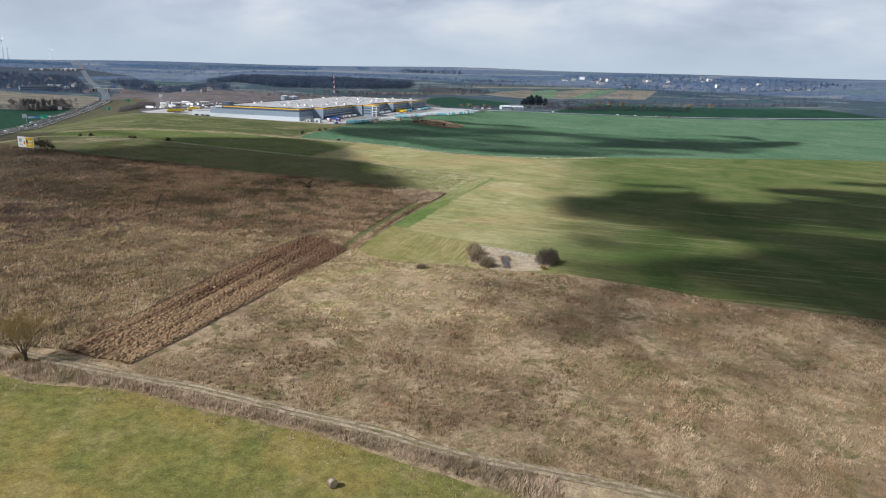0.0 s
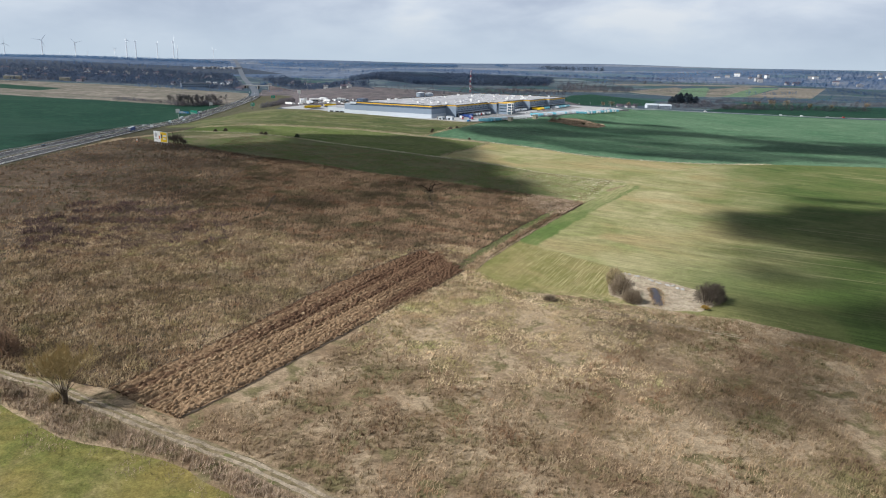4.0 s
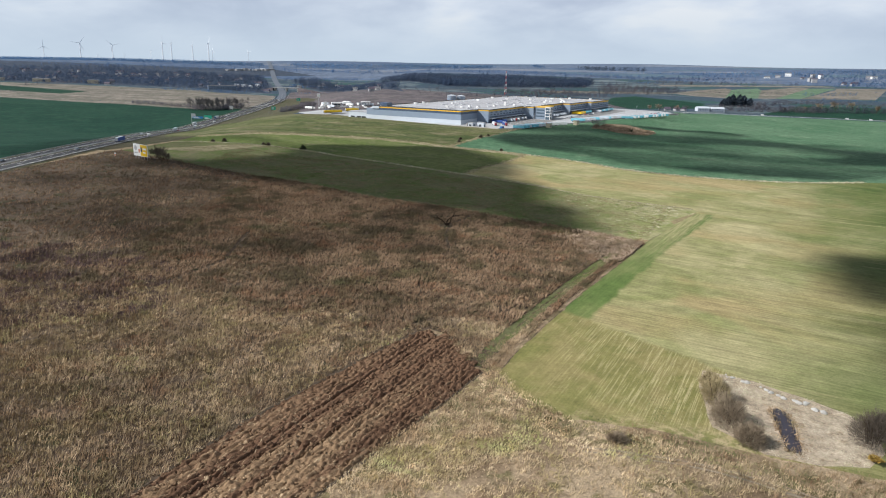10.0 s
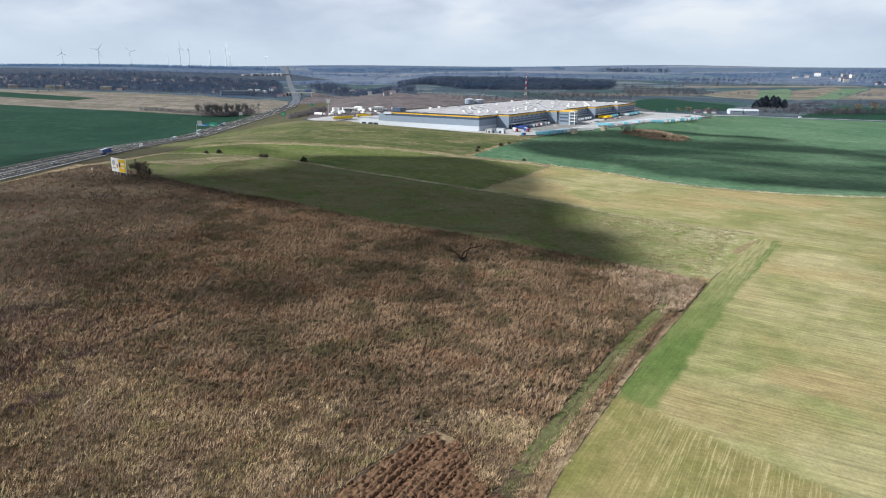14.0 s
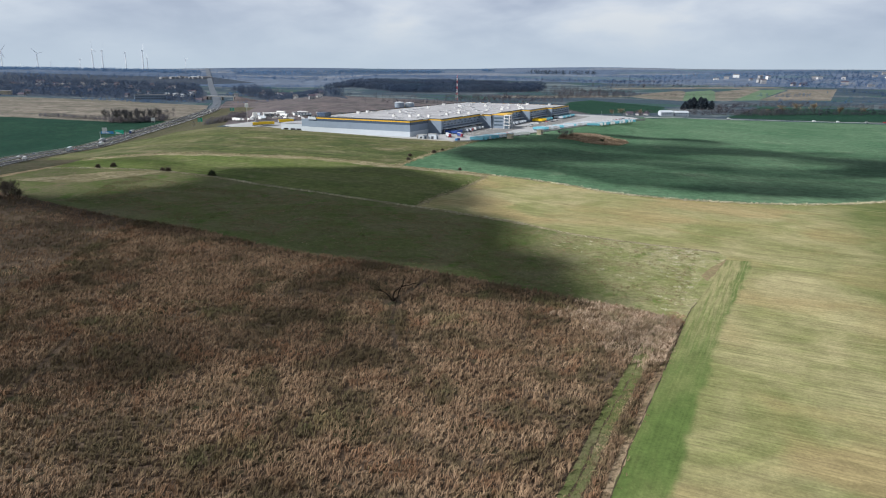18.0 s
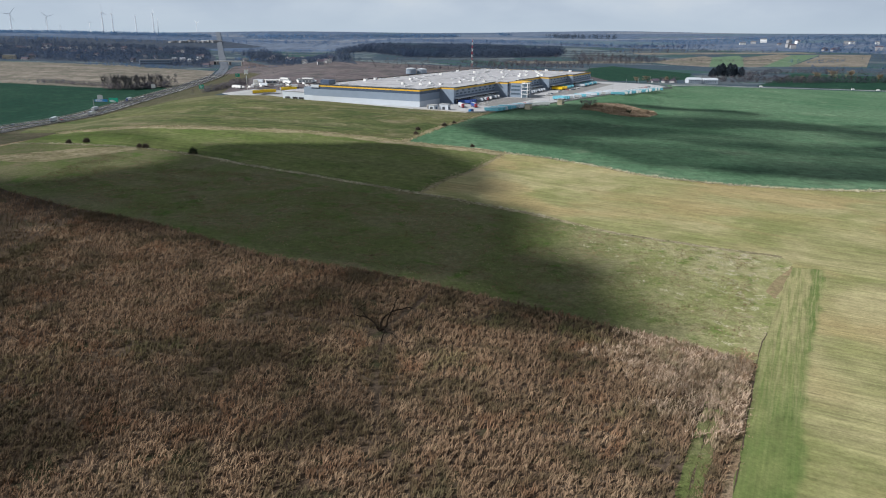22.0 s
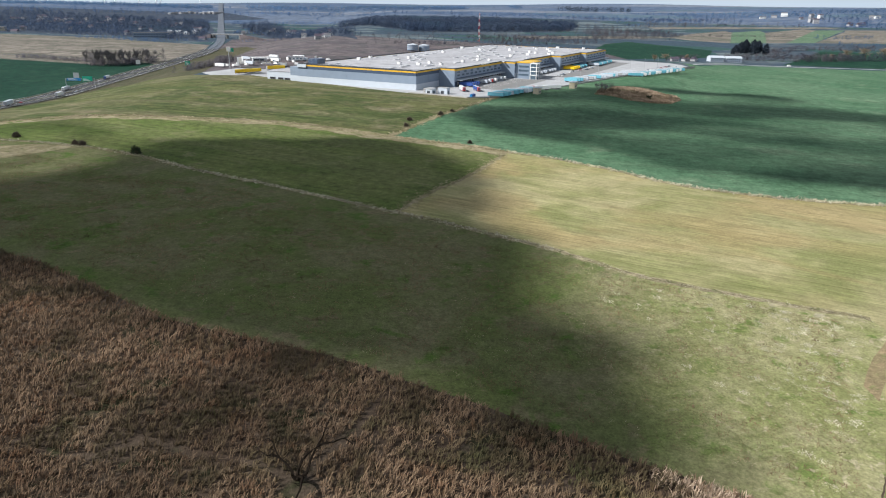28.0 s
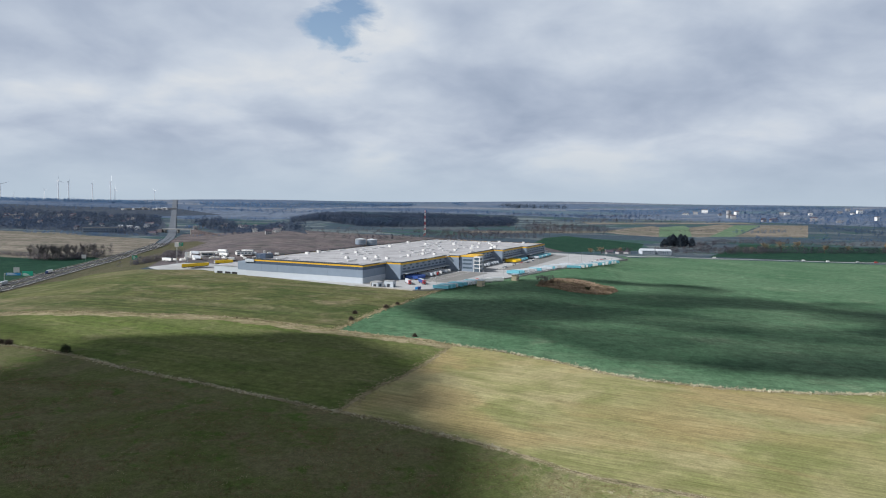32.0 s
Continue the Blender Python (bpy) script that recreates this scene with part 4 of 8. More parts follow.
M["signgreen"] = plain_mat("green_sign_face", (0.02, 0.36, 0.24), 0.4, spread=0.05, size=1)
M["signblue"] = plain_mat("blue_sign_face", (0.03, 0.22, 0.50), 0.4, spread=0.05, size=1)
M["greyback"] = plain_mat("grey_sign_back", (0.42, 0.43, 0.44), 0.5, 0.3, 0.08, 1)

ROOF_Z = 23.4
HALL_PLAN = [(0, 0), (42, 0), (42, 16), (150, 16), (150, 31), (186, 31), (186, 27), (271, 27), (271, 40), (348, 40), (348, 48), (440, 48), (440, -128), (0, -128)]
BANDS = [("plinth_band", 7.0, 12.1, "white"), ("wall_panel", 12.1, 18.9, "pale"), ("upper_band", 18.9, 21.5, "slate"), ("golden_stripe", 21.5, 22.8, "yellow"), ("parapet", 22.8, 23.6, "cap")]
DOCK_BANDS = [("dock_plinth", 7.0, 11.6, "slate"), ("wall_panel", 11.6, 20.9, "pale"), ("golden_stripe", 20.9, 22.6, "yellow"), ("parapet", 22.6, 23.6, "cap")]
TOWER_BANDS = [("wall_panel", 7.0, 21.5, "pale"), ("golden_stripe", 21.5, 22.8, "yellow"), ("parapet", 22.8, 23.6, "cap")]
HALL_TURN = math.degrees(math.atan2(HALL_U.y, HALL_U.x))
storage = thing("storage_hall", "vast grey storage hall with a golden stripe under the eaves", "warehouse", pose(HALL_O.x, HALL_O.y, 0, 0, 0, HALL_TURN))
# inside the hall's own frame: x runs along the long side, y towards the back (minus out)


def hall_wall(a, b, bands, inset=0.0):
    (s0, o0), (s1, o1) = a, b
    d = Vector((s1 - s0, o0 - o1))
    n = Vector((d.y, -d.x)).normalized()
    for i, (name, z0, z1, mat) in enumerate(bands):
        t = 0.30 + (0.10 if name == "parapet" else 0.0) + (0.03 * (i % 2))
        p, q = Vector((s0, -o0)), Vector((s1, -o1))
        e = d.normalized() * 0.02
        bm = bmesh.new()
        prism(bm, [tuple(p + e), tuple(q - e), tuple(q - e + n * t), tuple(p + e + n * t)][::-1], z0, z1)
        bmesh.ops.recalc_face_normals(bm, faces=bm.faces)
        part(name, bm, M[mat], storage)
    k = int(d.length / 18) if d.length > 30 else 0   # upright cover strips
    for j in range(1, k):
        c = Vector((s0, -o0)) + d * (j / k) + n * 0.36
        part("cover_strip", boxed(c.x - 0.08, c.y - 0.08, 12.3, c.x + 0.08, c.y + 0.08, 18.7), M["pale"], storage)


for i, (a, b) in enumerate(zip(HALL_PLAN, HALL_PLAN[1:] + HALL_PLAN[:1])):
    long_dock = i in (2, 6, 8, 10)
    step_face = i in (1, 3, 7, 9)
    hall_wall(a, b, DOCK_BANDS if long_dock else TOWER_BANDS if step_face else BANDS)

bm = bmesh.new()
prism(bm, [(s, -o) for s, o in HALL_PLAN][::-1], 22.2, 22.7)
bmesh.ops.recalc_face_normals(bm, faces=bm.faces)
part("roof", bm, M["roof"], storage, "pale grey roof membrane with stains")

# roof furniture
rnd = random.Random(5)
bm = bmesh.new()
box(bm, -1.9, -1.5, 0, 1.9, 1.5, 2.3, 0.12)
box(bm, -1.2, -1.7, 0.6, 1.2, -1.5, 1.8)
unit_mesh = mesh_of("rooftop_unit", bm, M["unit"])
bm = bmesh.new()
bmesh.ops.create_cone(bm, cap_ends=True, segments=10, radius1=0.9, radius2=0.8, depth=0.35, matrix=Matrix.Translation((0, 0, 2.42)))
fan_mesh = mesh_of("fan", bm, M["dark"])
bm = bmesh.new()
box(bm, -6.5, -1.0, 0, 6.5, 1.0, 0.45)
box(bm, -6.3, -0.8, 0.45, 6.3, 0.8, 0.75, 0.15)
long_mesh = mesh_of("roof_light", bm, M["skylight"])
bm = bmesh.new()
box(bm, -9, -0.5, 0.4, 9, 0.5, 1.3, 0.1)
for x in (-8, -4, 0, 4, 8):
    box(bm, x - 0.1, -0.4, 0, x + 0.1, 0.4, 0.4)
duct_mesh = mesh_of("roof_duct", bm, M["unit"])
for row in range(9):
    for col in range(19):
        s, o = 14 + col * 23 + rnd.uniform(-4, 4), -118 + row * 17 + rnd.uniform(-2, 2)
        if o > 12 + max(0, s - 60) * 0.1:
            continue
        pick = rnd.random()
        if pick < 0.13:
            u = part("rooftop_unit", unit_mesh, None, storage, "white ventilation unit")
            u.matrix_basis = pose(s, -o, 22.7, 0, 0, rnd.choice((0, 90)))
            part("fan", fan_mesh, None, u)
        elif pick < 0.34:
            part("roof_light", long_mesh, None, storage).matrix_basis = pose(s, -o, 22.7)
        elif pick < 0.38:
            part("roof_duct", duct_mesh, None, storage).matrix_basis = pose(s, -o, 22.7)
for s in (75, 118, 150, 230, 300, 345):
    u = part("rooftop_unit", unit_mesh, None, storage, "white ventilation unit")
    u.matrix_basis = pose(s, -(-20 + s * 0.06), 22.7)
    part("fan", fan_mesh, None, u)

# docks: canopy, doors, windows on the four stepped walls
bm = bmesh.new()
box(bm, -1.55, -0.12, 0.0, 1.55, 0.12, 3.3, 0.04)
door_mesh = mesh_of("dock_door", bm, M["greyback"])
bm = bmesh.new()
box(bm, -2.0, -0.55, 0.0, -1.55, 0.0, 3.7), box(bm, 1.55, -0.55, 0.0, 2.0, 0.0, 3.7), box(bm, -2.0, -0.55, 3.3, 2.0, 0.0, 3.75)
shelter_mesh = mesh_of("dock_shelter", bm, M["dark"])
bm = bmesh.new()
box(bm, -2.6, -0.08, 0, 2.6, 0.08, 1.5, 0.03)
window_mesh = mesh_of("window", bm, M["glass"])
for s0, s1, o in ((45, 148, 16), (190, 268, 27), (274, 345, 40), (351, 437, 48)):
    k = int((s1 - s0) / 4.6)
    for j in range(k):
        s = s0 + (j + 0.5) * (s1 - s0) / k
        d = part("dock_door", door_mesh, None, storage)
        d.matrix_basis = pose(s, -o - 0.5, 8.1)
        part("dock_shelter", shelter_mesh, None, d, "black rubber dock shelter")
        if j % 2 == 0:
            part("window", window_mesh, None, storage).matrix_basis = pose(s + 1.8, -o - 0.42, 16.2)
        if j % 3 == 0:
            part("window", window_mesh, None, storage).matrix_basis = pose(s + 1.8, -o - 0.42, 19.0)
    part("canopy", boxed(s0, -o - 5.5, 12.6, s1, -o - 0.4, 13.3, 0.08), M["white"], storage, "white canopy over the docks")
    part("dock_beam", boxed(s0, -o - 0.52, 13.8, s1, -o - 0.4, 14.8), M["slate"], storage)
# office block with ribbon windows and the glazed stair tower
part("office_block", boxed(152, -47, 7, 184, -31.5, 22.4, 0.1), M["pale"], storage, "grey office block standing out from the hall")
part("office_roof_edge", boxed(151.8, -47.2, 22.4, 184.2, -31.4, 23.3), M["yellow"], storage)
for z in (10.0, 14.2, 18.2):
    part("window", boxed(151.75, -45.5, z, 151.95, -34.5, z + 1.8), M["glass"], storage)
    part("window", boxed(154, -47.25, z, 182, -47.05, z + 1.8), M["glass"], storage)
stair = part("stair_tower", boxed(150, -54.5, 7, 157, -48.2, 22.2, 0.05), M["glass"], storage, "glazed stair tower with white frame")
for x in (149.8, 156.6):
    for y in (-54.8, -48.4):
        part("frame_post", boxed(x, y, 7, x + 0.6, y + 0.6, 23.4), M["whitepaint"], stair)
for z in (10.8, 14.6, 18.4, 22.2):
    part("floor_slab", boxed(149.7, -54.9, z, 157.3, -47.8, z + 0.7), M["whitepaint"], stair)
# low wing at the front's far end, stair house on the roof edge
part("low_wing", boxed(4, 139.4, 7, 34, 170, 14.4, 0.1), M["white"], storage, "low white loading wing")
part("wing_roof", boxed(3.6, 139.3, 14.4, 34.4, 170.4, 15.0), M["roof"], storage)
part("link_wing", boxed(1.5, 128.4, 7, 34, 139.2, 12.1, 0.1), M["white"], storage, "white plinth of the lower grey wing")
part("link_wall", boxed(1.6, 128.4, 12.1, 34, 139.2, 20.2, 0.1), M["pale"], storage, "lower grey wing at the hall's end")
for y in (160, 150, 142):
    part("wing_gate", boxed(3.7, y, 7.2, 3.95, y + 6.5, 9.0), M["dark"], storage)
part("end_balcony", boxed(-1.2, 118, 20.4, 0.2, 128.2, 23.2), M["white"], storage)
rh = part("roof_house", boxed(14, 116, 22.7, 26, 127, 27.2, 0.1), M["slate"], storage, "dark glazed stair house on the roof")
for x in (14.5, 18.2, 21.9):
    part("window", boxed(x, 115.85, 23.6, x + 2.9, 115.98, 26.4), M["glass"], rh)
for z in (24.2, 25.4, 26.6):
    part("balcony_rail", boxed(4, 121, z, 13, 121.12, z + 0.12), M["steel"], storage)
part("fence_rail", boxed(0.1, 4, 23.6, 0.2, 124, 24.1), M["cap"], storage)

# pump houses at the front corner
for s, o, w, d, h, mat, lab in ((-14, 22, 8, 6, 4.2, "white", "small white pump house with a flat roof"), (-8, 31, 5, 9, 5.0, "white", "white plant room with a dark gate"), (-4, 15, 11, 5, 3.2, "concrete", "low grey concrete plant room")):
    ph = thing("plant_house", lab, "building", pose(*hall(s, o), 0, 0, HALL_TURN))
    part("wall", boxed(-w / 2, -d / 2, 0, w / 2, d / 2, h, 0.06), M[mat], ph)
    part("roof", boxed(-w / 2 - 0.2, -d / 2 - 0.2, h, w / 2 + 0.2, d / 2 + 0.2, h + 0.3), M["greyback"], ph)
    part("gate", boxed(-w / 2 - 0.08, -1.4, 0, -w / 2 - 0.02, 1.4, 2.8), M["cap"], ph)
    part("gate", boxed(-1.6, -d / 2 - 0.08, 0, 1.2, -d / 2 - 0.02, 2.8), M["glass"], ph)
# round tanks behind the hall
for x, y in ((-24, 1322), (-7, 1332)):
    tk = thing("water_tank", "round pale grey water tank behind the hall", "tank", pose(x, y, ground_z(x, y)), "water tanks")
    bm = bmesh.new()
    bmesh.ops.create_cone(bm, cap_ends=True, segments=28, radius1=8, radius2=8, depth=8, matrix=Matrix.Translation((0, 0, 4)))
    part("shell", bm, M["pale"], tk)
    bm = bmesh.new()
    bmesh.ops.create_cone(bm, cap_ends=True, segments=28, radius1=8.2, radius2=0.5, depth=1.6, matrix=Matrix.Translation((0, 0, 8.8)))
    part("lid", bm, M["white"], tk)
    bm = bmesh.new()
    for z in (2, 4, 6, 7.6):
        bmesh.ops.create_cone(bm, cap_ends=True, segments=28, radius1=8.12, radius2=8.12, depth=0.3, matrix=Matrix.Translation((0, 0, z)))
    part("hoops", bm, M["greyback"], tk)

# ---- vehicles ----
def wheel_mesh(r=0.5, w=0.32):
    bm = bmesh.new()
    bmesh.ops.create_cone(bm, cap_ends=True, segments=10, radius1=r, radius2=r, depth=w, matrix=Matrix.Rotation(radians(90), 4, "Y"))
    bmesh.ops.bevel(bm, geom=[e for e in bm.edges if len(e.link_faces) == 2 and abs(e.calc_length() - 2 * r * math.sin(math.pi / 10)) < 1e-3], offset=0.05, segments=1, affect="EDGES")
    return mesh_of("tyre", bm, M["dark"])


def rim_mesh(r=0.28, w=0.34):
    bm = bmesh.new()
    bmesh.ops.create_cone(bm, cap_ends=True, segments=8, radius1=r, radius2=r * 0.85, depth=w, matrix=Matrix.Rotation(radians(90), 4, "Y"))
    return mesh_of("rim", bm, M["greyback"])


TYRE, RIM, SMALL_TYRE, SMALL_RIM = wheel_mesh(), rim_mesh(), wheel_mesh(0.33, 0.22), rim_mesh(0.2, 0.24)


def wheels(parent, places, small=False):
    for x, y in places:
        w = part("wheel", SMALL_TYRE if small else TYRE, None, parent)
        w.matrix_basis = Matrix.Translation((x, y, 0.33 if small else 0.5))
        part("rim", SMALL_RIM if small else RIM, None, w)


def trailer(at, colour, label, group, roof="white"):
    t = thing("semi_trailer", label, "trailer", at, group)
    part("body", boxed(-1.25, 0, 1.15, 1.25, 13.6, 3.95, 0.06), M[colour], t)
    part("roof", boxed(-1.2, 0.05, 3.95, 1.2, 13.55, 4.02), M[roof], t)
    part("rear_door", boxed(-1.15, -0.05, 1.25, 1.15, -0.01, 3.85, 0.01), M["greyback"], t)
    part("chassis", boxed(-0.5, 0.3, 0.8, 0.5, 13.2, 1.12), M["cap"], t)
    part("landing_leg", boxed(-0.9, 10.3, 0, -0.7, 10.5, 1.1), M["steel"], t)
    part("landing_leg", boxed(0.7, 10.3, 0, 0.9, 10.5, 1.1), M["steel"], t)
    part("side_guard", boxed(-1.22, 5, 0.45, -1.14, 9.6, 0.9), M["steel"], t)
    part("side_guard", boxed(1.14, 5, 0.45, 1.22, 9.6, 0.9), M["steel"], t)
    wheels(t, [(x, y) for y in (2.0, 3.35, 4.7) for x in (-1.08, 1.08)])
    return t


def cab(parent, colour, y=13.2):
    bm = bmesh.new()
    box(bm, -1.22, y + 0.5, 0.7, 1.22, y + 2.9, 3.7, 0.18)
    c = part("cab", bm, M[colour], parent)
    part("windscreen", boxed(-1.05, y + 2.86, 2.1, 1.05, y + 2.93, 3.1), M["glass"], c)
    part("bumper", boxed(-1.2, y + 2.6, 0.4, 1.2, y + 3.0, 0.85, 0.05), M["cap"], parent)
    part("headlight", boxed(-1.1, y + 2.98, 0.9, -0.7, y + 3.03, 1.15), M["whitepaint"], parent)
    part("headlight", boxed(0.7, y + 2.98, 0.9, 1.1, y + 3.03, 1.15), M["whitepaint"], parent)
    wheels(parent, [(-1.05, y + 2.1), (1.05, y + 2.1), (-1.05, y - 1.2), (1.05, y - 1.2)])


def lorry(at, body, cab_colour, label, group, roof="white"):
    t = trailer(at, body, label, group, roof)
    t.name = "lorry"
    t["category"] = "lorry"
    cab(t, cab_colour)
    return t


def car(at, colour, label, group, van=False):
    c = thing("van" if van else "car", label, "van" if van else "car", at, group)
    bm = bmesh.new()
    if van:
        box(bm, -0.98, -2.7, 0.4, 0.98, 2.7, 1.3, 0.1)
        box(bm, -0.93, -2.65, 1.25, 0.93, 1.5, 2.5, 0.12)
        part("body", bm, M[colour], c)
        part("windscreen", boxed(-0.85, 1.48, 1.4, 0.85, 1.56, 2.3), M["glass"], c)
    else:
        box(bm, -0.88, -2.15, 0.35, 0.88, 2.15, 0.9, 0.12)
        part("body", bm, M[colour], c)
        bm = bmesh.new()
        lo = [bm.verts.new(p) for p in ((-0.8, -1.8, 0.88), (0.8, -1.8, 0.88), (0.8, 1.1, 0.88), (-0.8, 1.1, 0.88))]
        hi = [bm.verts.new(p) for p in ((-0.66, -1.2, 1.42), (0.66, -1.2, 1.42), (0.66, 0.35, 1.42), (-0.66, 0.35, 1.42))]
        for i in range(4):
            bm.faces.new((lo[i], lo[(i + 1) % 4], hi[(i + 1) % 4], hi[i]))
        part("glasshouse", bm, M["glass"], c)
        part("roof", boxed(-0.66, -1.2, 1.40, 0.66, 0.35, 1.46, 0.02), M[colour], c)
    wheels(c, [(-0.8, -1.4), (0.8, -1.4), (-0.8, 1.4), (0.8, 1.4)], True)
    return c


# trailers at the docks and in the yard; the hall's frame gives their turn
OUTWARD = math.degrees(math.atan2(HALL_OUT.y, HALL_OUT.x)) - 90   # a trailer's length runs along +y


def yard(s, o, turn=0.0):
    return pose(*hall(s, o, PAD_Z), 0, 0, OUTWARD + turn)


rnd = random.Random(11)
G = "trailers in the yard"
for i in range(12):   # turquoise row along the yard's edge
    pale = i in (3, 7, 8, 11)
    trailer(yard(-4 + i * 5.2, 70 + i * 0.9 + rnd.uniform(-1.2, 1.2), rnd.uniform(-4, 4)), "white" if pale else "turq", ("white" if pale else "turquoise") + " trailer parked along the yard's edge", G, "white" if i % 3 == 0 or pale else "turq")
for s, body, roof in ((50, "blue", "blue"), (54.5, "blue", "blue"), (59, "blue", "blue"), (63.5, "blue", "blue"), (81, "white", "white"), (90, "white", "white"), (94.6, "red", "white"), (103.8, "whitepaint", "white"), (117, "white", "white"), (126, "whitepaint", "white")):
    trailer(yard(s, 17.5), body, "%s trailer backed up to a loading dock" % {"blue": "deep blue", "red": "red"}.get(body, "white"), G, roof)
lorry(yard(26, 30, -52), "white", "red", "white lorry with a red cab turning in the yard", "lorries in the yard")
lorry(yard(33, 40, -50), "blue", "red", "blue lorry with a red cab waiting in the yard", "lorries in the yard", "white")
lorry(yard(68, 98, -150), "whitepaint", "red", "white lorry with a red cab at the gate", "lorries in the yard")
lorry(yard(80, 104, -150), "whitepaint", "whitepaint", "white lorry queuing at the gate", "lorries in the yard")
for s in (196, 205, 214, 219, 232, 241, 250):
    trailer(yard(s, 28.5), "white", "white trailer backed up to a loading dock", G)
for i, s in enumerate((280, 285, 290, 295, 300, 309, 318, 330)):
    trailer(yard(s, 41.5), "signyellow" if i < 5 else "turq", "yellow trailer backed up to a loading dock" if i < 5 else "turquoise trailer backed up to a loading dock", G, "signyellow" if i < 5 else "turq")
for i, s in enumerate((356, 361, 370, 375, 384, 393, 398, 407, 420)):
    trailer(yard(s, 49.5), "turq" if i % 3 else "white", "turquoise trailer backed up to a loading dock" if i % 3 else "white trailer backed up to a loading dock", G, "turq" if i % 3 else "white")
for i in range(26):   # long row parallel to the yard's edge
    if i in (5, 8, 12, 13, 17, 21, 22):
        continue
    c = "turq" if i in (0, 1, 2, 9, 15) else "white" if i % 3 else "greyback"
    trailer(yard(146 + i * 5.0, 86 + i * 1.2, rnd.uniform(-3, 3)), c, {"turq": "turquoise", "white": "white", "greyback": "grey"}[c] + " trailer parked in the long row", G, "white" if c != "turq" else "turq")
for i in range(13):   # lorry park at the far corner
    c = "turq" if i % 4 != 1 else "whitepaint"
    lorry(yard(243 + i * 8.2, 126 + i * 2.3, 20 + rnd.uniform(-4, 4)), c, "whitepaint" if i % 3 else "turq", ("turquoise" if c == "turq" else "white") + " lorry standing in the far lorry park", "lorries in the lorry park", "white")
for s, o, w, d, h in ((37, 97, 7, 5, 5), (97, 110, 8, 5, 5.5)):
    gh = thing("gate_house", "small beige gate house with a flat roof", "building", pose(*hall(s, o), 0, 0, HALL_TURN), "gate houses")
    part("wall", boxed(-w / 2, -d / 2, 0, w / 2, d / 2, h, 0.05), M["beige"], gh)
    part("roof", boxed(-w / 2 - 0.7, -d / 2 - 0.7, h, w / 2 + 0.7, d / 2 + 0.7, h + 0.5, 0.05), M["white"], gh)
    for x in (-2.2, 0.9):
        part("window", boxed(x, -d / 2 - 0.06, 1.2, x + 1.5, -d / 2 - 0.02, 2.6), M["glass"], gh)
ct = thing("container", "blue steel container beside the yard", "container", yard(-15, 61, 90))
part("body", boxed(-1.2, -3, 0.1, 1.2, 3, 2.7, 0.03), M["blue"], ct)
part("door", boxed(-1.1, -3.05, 0.2, 1.1, -3.01, 2.6), M["signblue"], ct)
# low retaining wall along the yard's lower edge
wl_line = dense([(-6, 849), (20, 836.5), (43, 821.5), (68, 827.5), (101, 874.5), (146, 927.5), (202, 1002.5), (279, 1098.5), (345, 1168)], 8)
a, b = wl_line, offset_line(wl_line, 0.35)
vv, ff = [], []
for p, q in zip(a, b):
    vv += [(*p, 5.5), (*p, 8.0), (*q, 8.0), (*q, 5.5)]
for i in range(len(a) - 1):
    for j in range(4):
        ff.append((4 * i + j, 4 * i + (j + 1) % 4, 4 * i + 4 + (j + 1) % 4, 4 * i + 4 + j))
tagged(new("yard_wall", pydata("yard_wall", vv, ff, M["concrete"])), "low pale concrete wall round the yard", "wall", kind="structure")
for i in range(0, 11):
    s, o = 20 + i * 38, 62 + i * 8
    lp = thing("lamp_mast", "tall grey lamp mast in the yard", "lamp post", pose(*hall(s, o)), "yard lamp masts")
    bm = bmesh.new()
    tube(bm, (0, 0, 0), (0, 0, 14), 0.16, 0.09)
    part("pole", bm, M["steel"], lp)
    part("lamp_head", boxed(-1.0, -0.15, 13.8, 1.0, 0.15, 14.05, 0.03), M["greyback"], lp)

# painted bays, kerbs and tyre-dark lanes on the yard
for s0, s1, o0, o1 in ((44, 148, 34, 66), (190, 440, 60, 84)):
    ring = [hall(a, b) for a, b in ((s0, o0), (s1, o0), (s1, o1), (s0, o1))]
    lane = pydata("yard_lane", [(p.x, p.y, PAD_Z + 0.05) for p in ring], [(0, 1, 2, 3)], M["tarlane"])
    tagged(new("yard_lane", lane), "grey asphalt lane across the yard", "road", kind="structure")
vv, ff = [], []
for i in range(60):
    s0, o0 = (46 + i * 4.6, 33.5) if i < 23 else (150 + (i - 23) * 7.6, 70 + (i - 23) * 1.4)
    a, b, c, d = hall(s0, o0), hall(s0 + 0.25, o0), hall(s0 + 0.25, o0 + 15), hall(s0, o0 + 15)
    n = len(vv)
    vv += [(p.x, p.y, PAD_Z + 0.09) for p in (a, b, c, d)]
    ff.append((n, n + 1, n + 2, n + 3))
tagged(new("bay_lines", pydata("bay_lines", vv, ff, M["line"])), "white painted bay lines on the yard", "road marking", kind="structure")
rnd = random.Random(29)
for i in range(26):
    s0, o0 = (rnd.uniform(190, 330), rnd.uniform(58, 66)) if i % 2 else (rnd.uniform(330, 420), rnd.uniform(128, 150))
    c = rnd.choice(("whitepaint", "cap", "greyback", "whitepaint", "red"))
    car(yard(s0, o0, rnd.choice((0, 90, 180))), c, {"cap": "dark", "greyback": "silver", "red": "red"}.get(c, "white") + " car parked in the yard", "parked cars")

# ---- motorway ----
def road_part(name, l, r, lift, mat, label, category="road"):
    return tagged(new(name, ribbon(name, [q for q in hw_line if q[1] < 1700], l, r, lift, M[mat])), label, category, kind="structure")


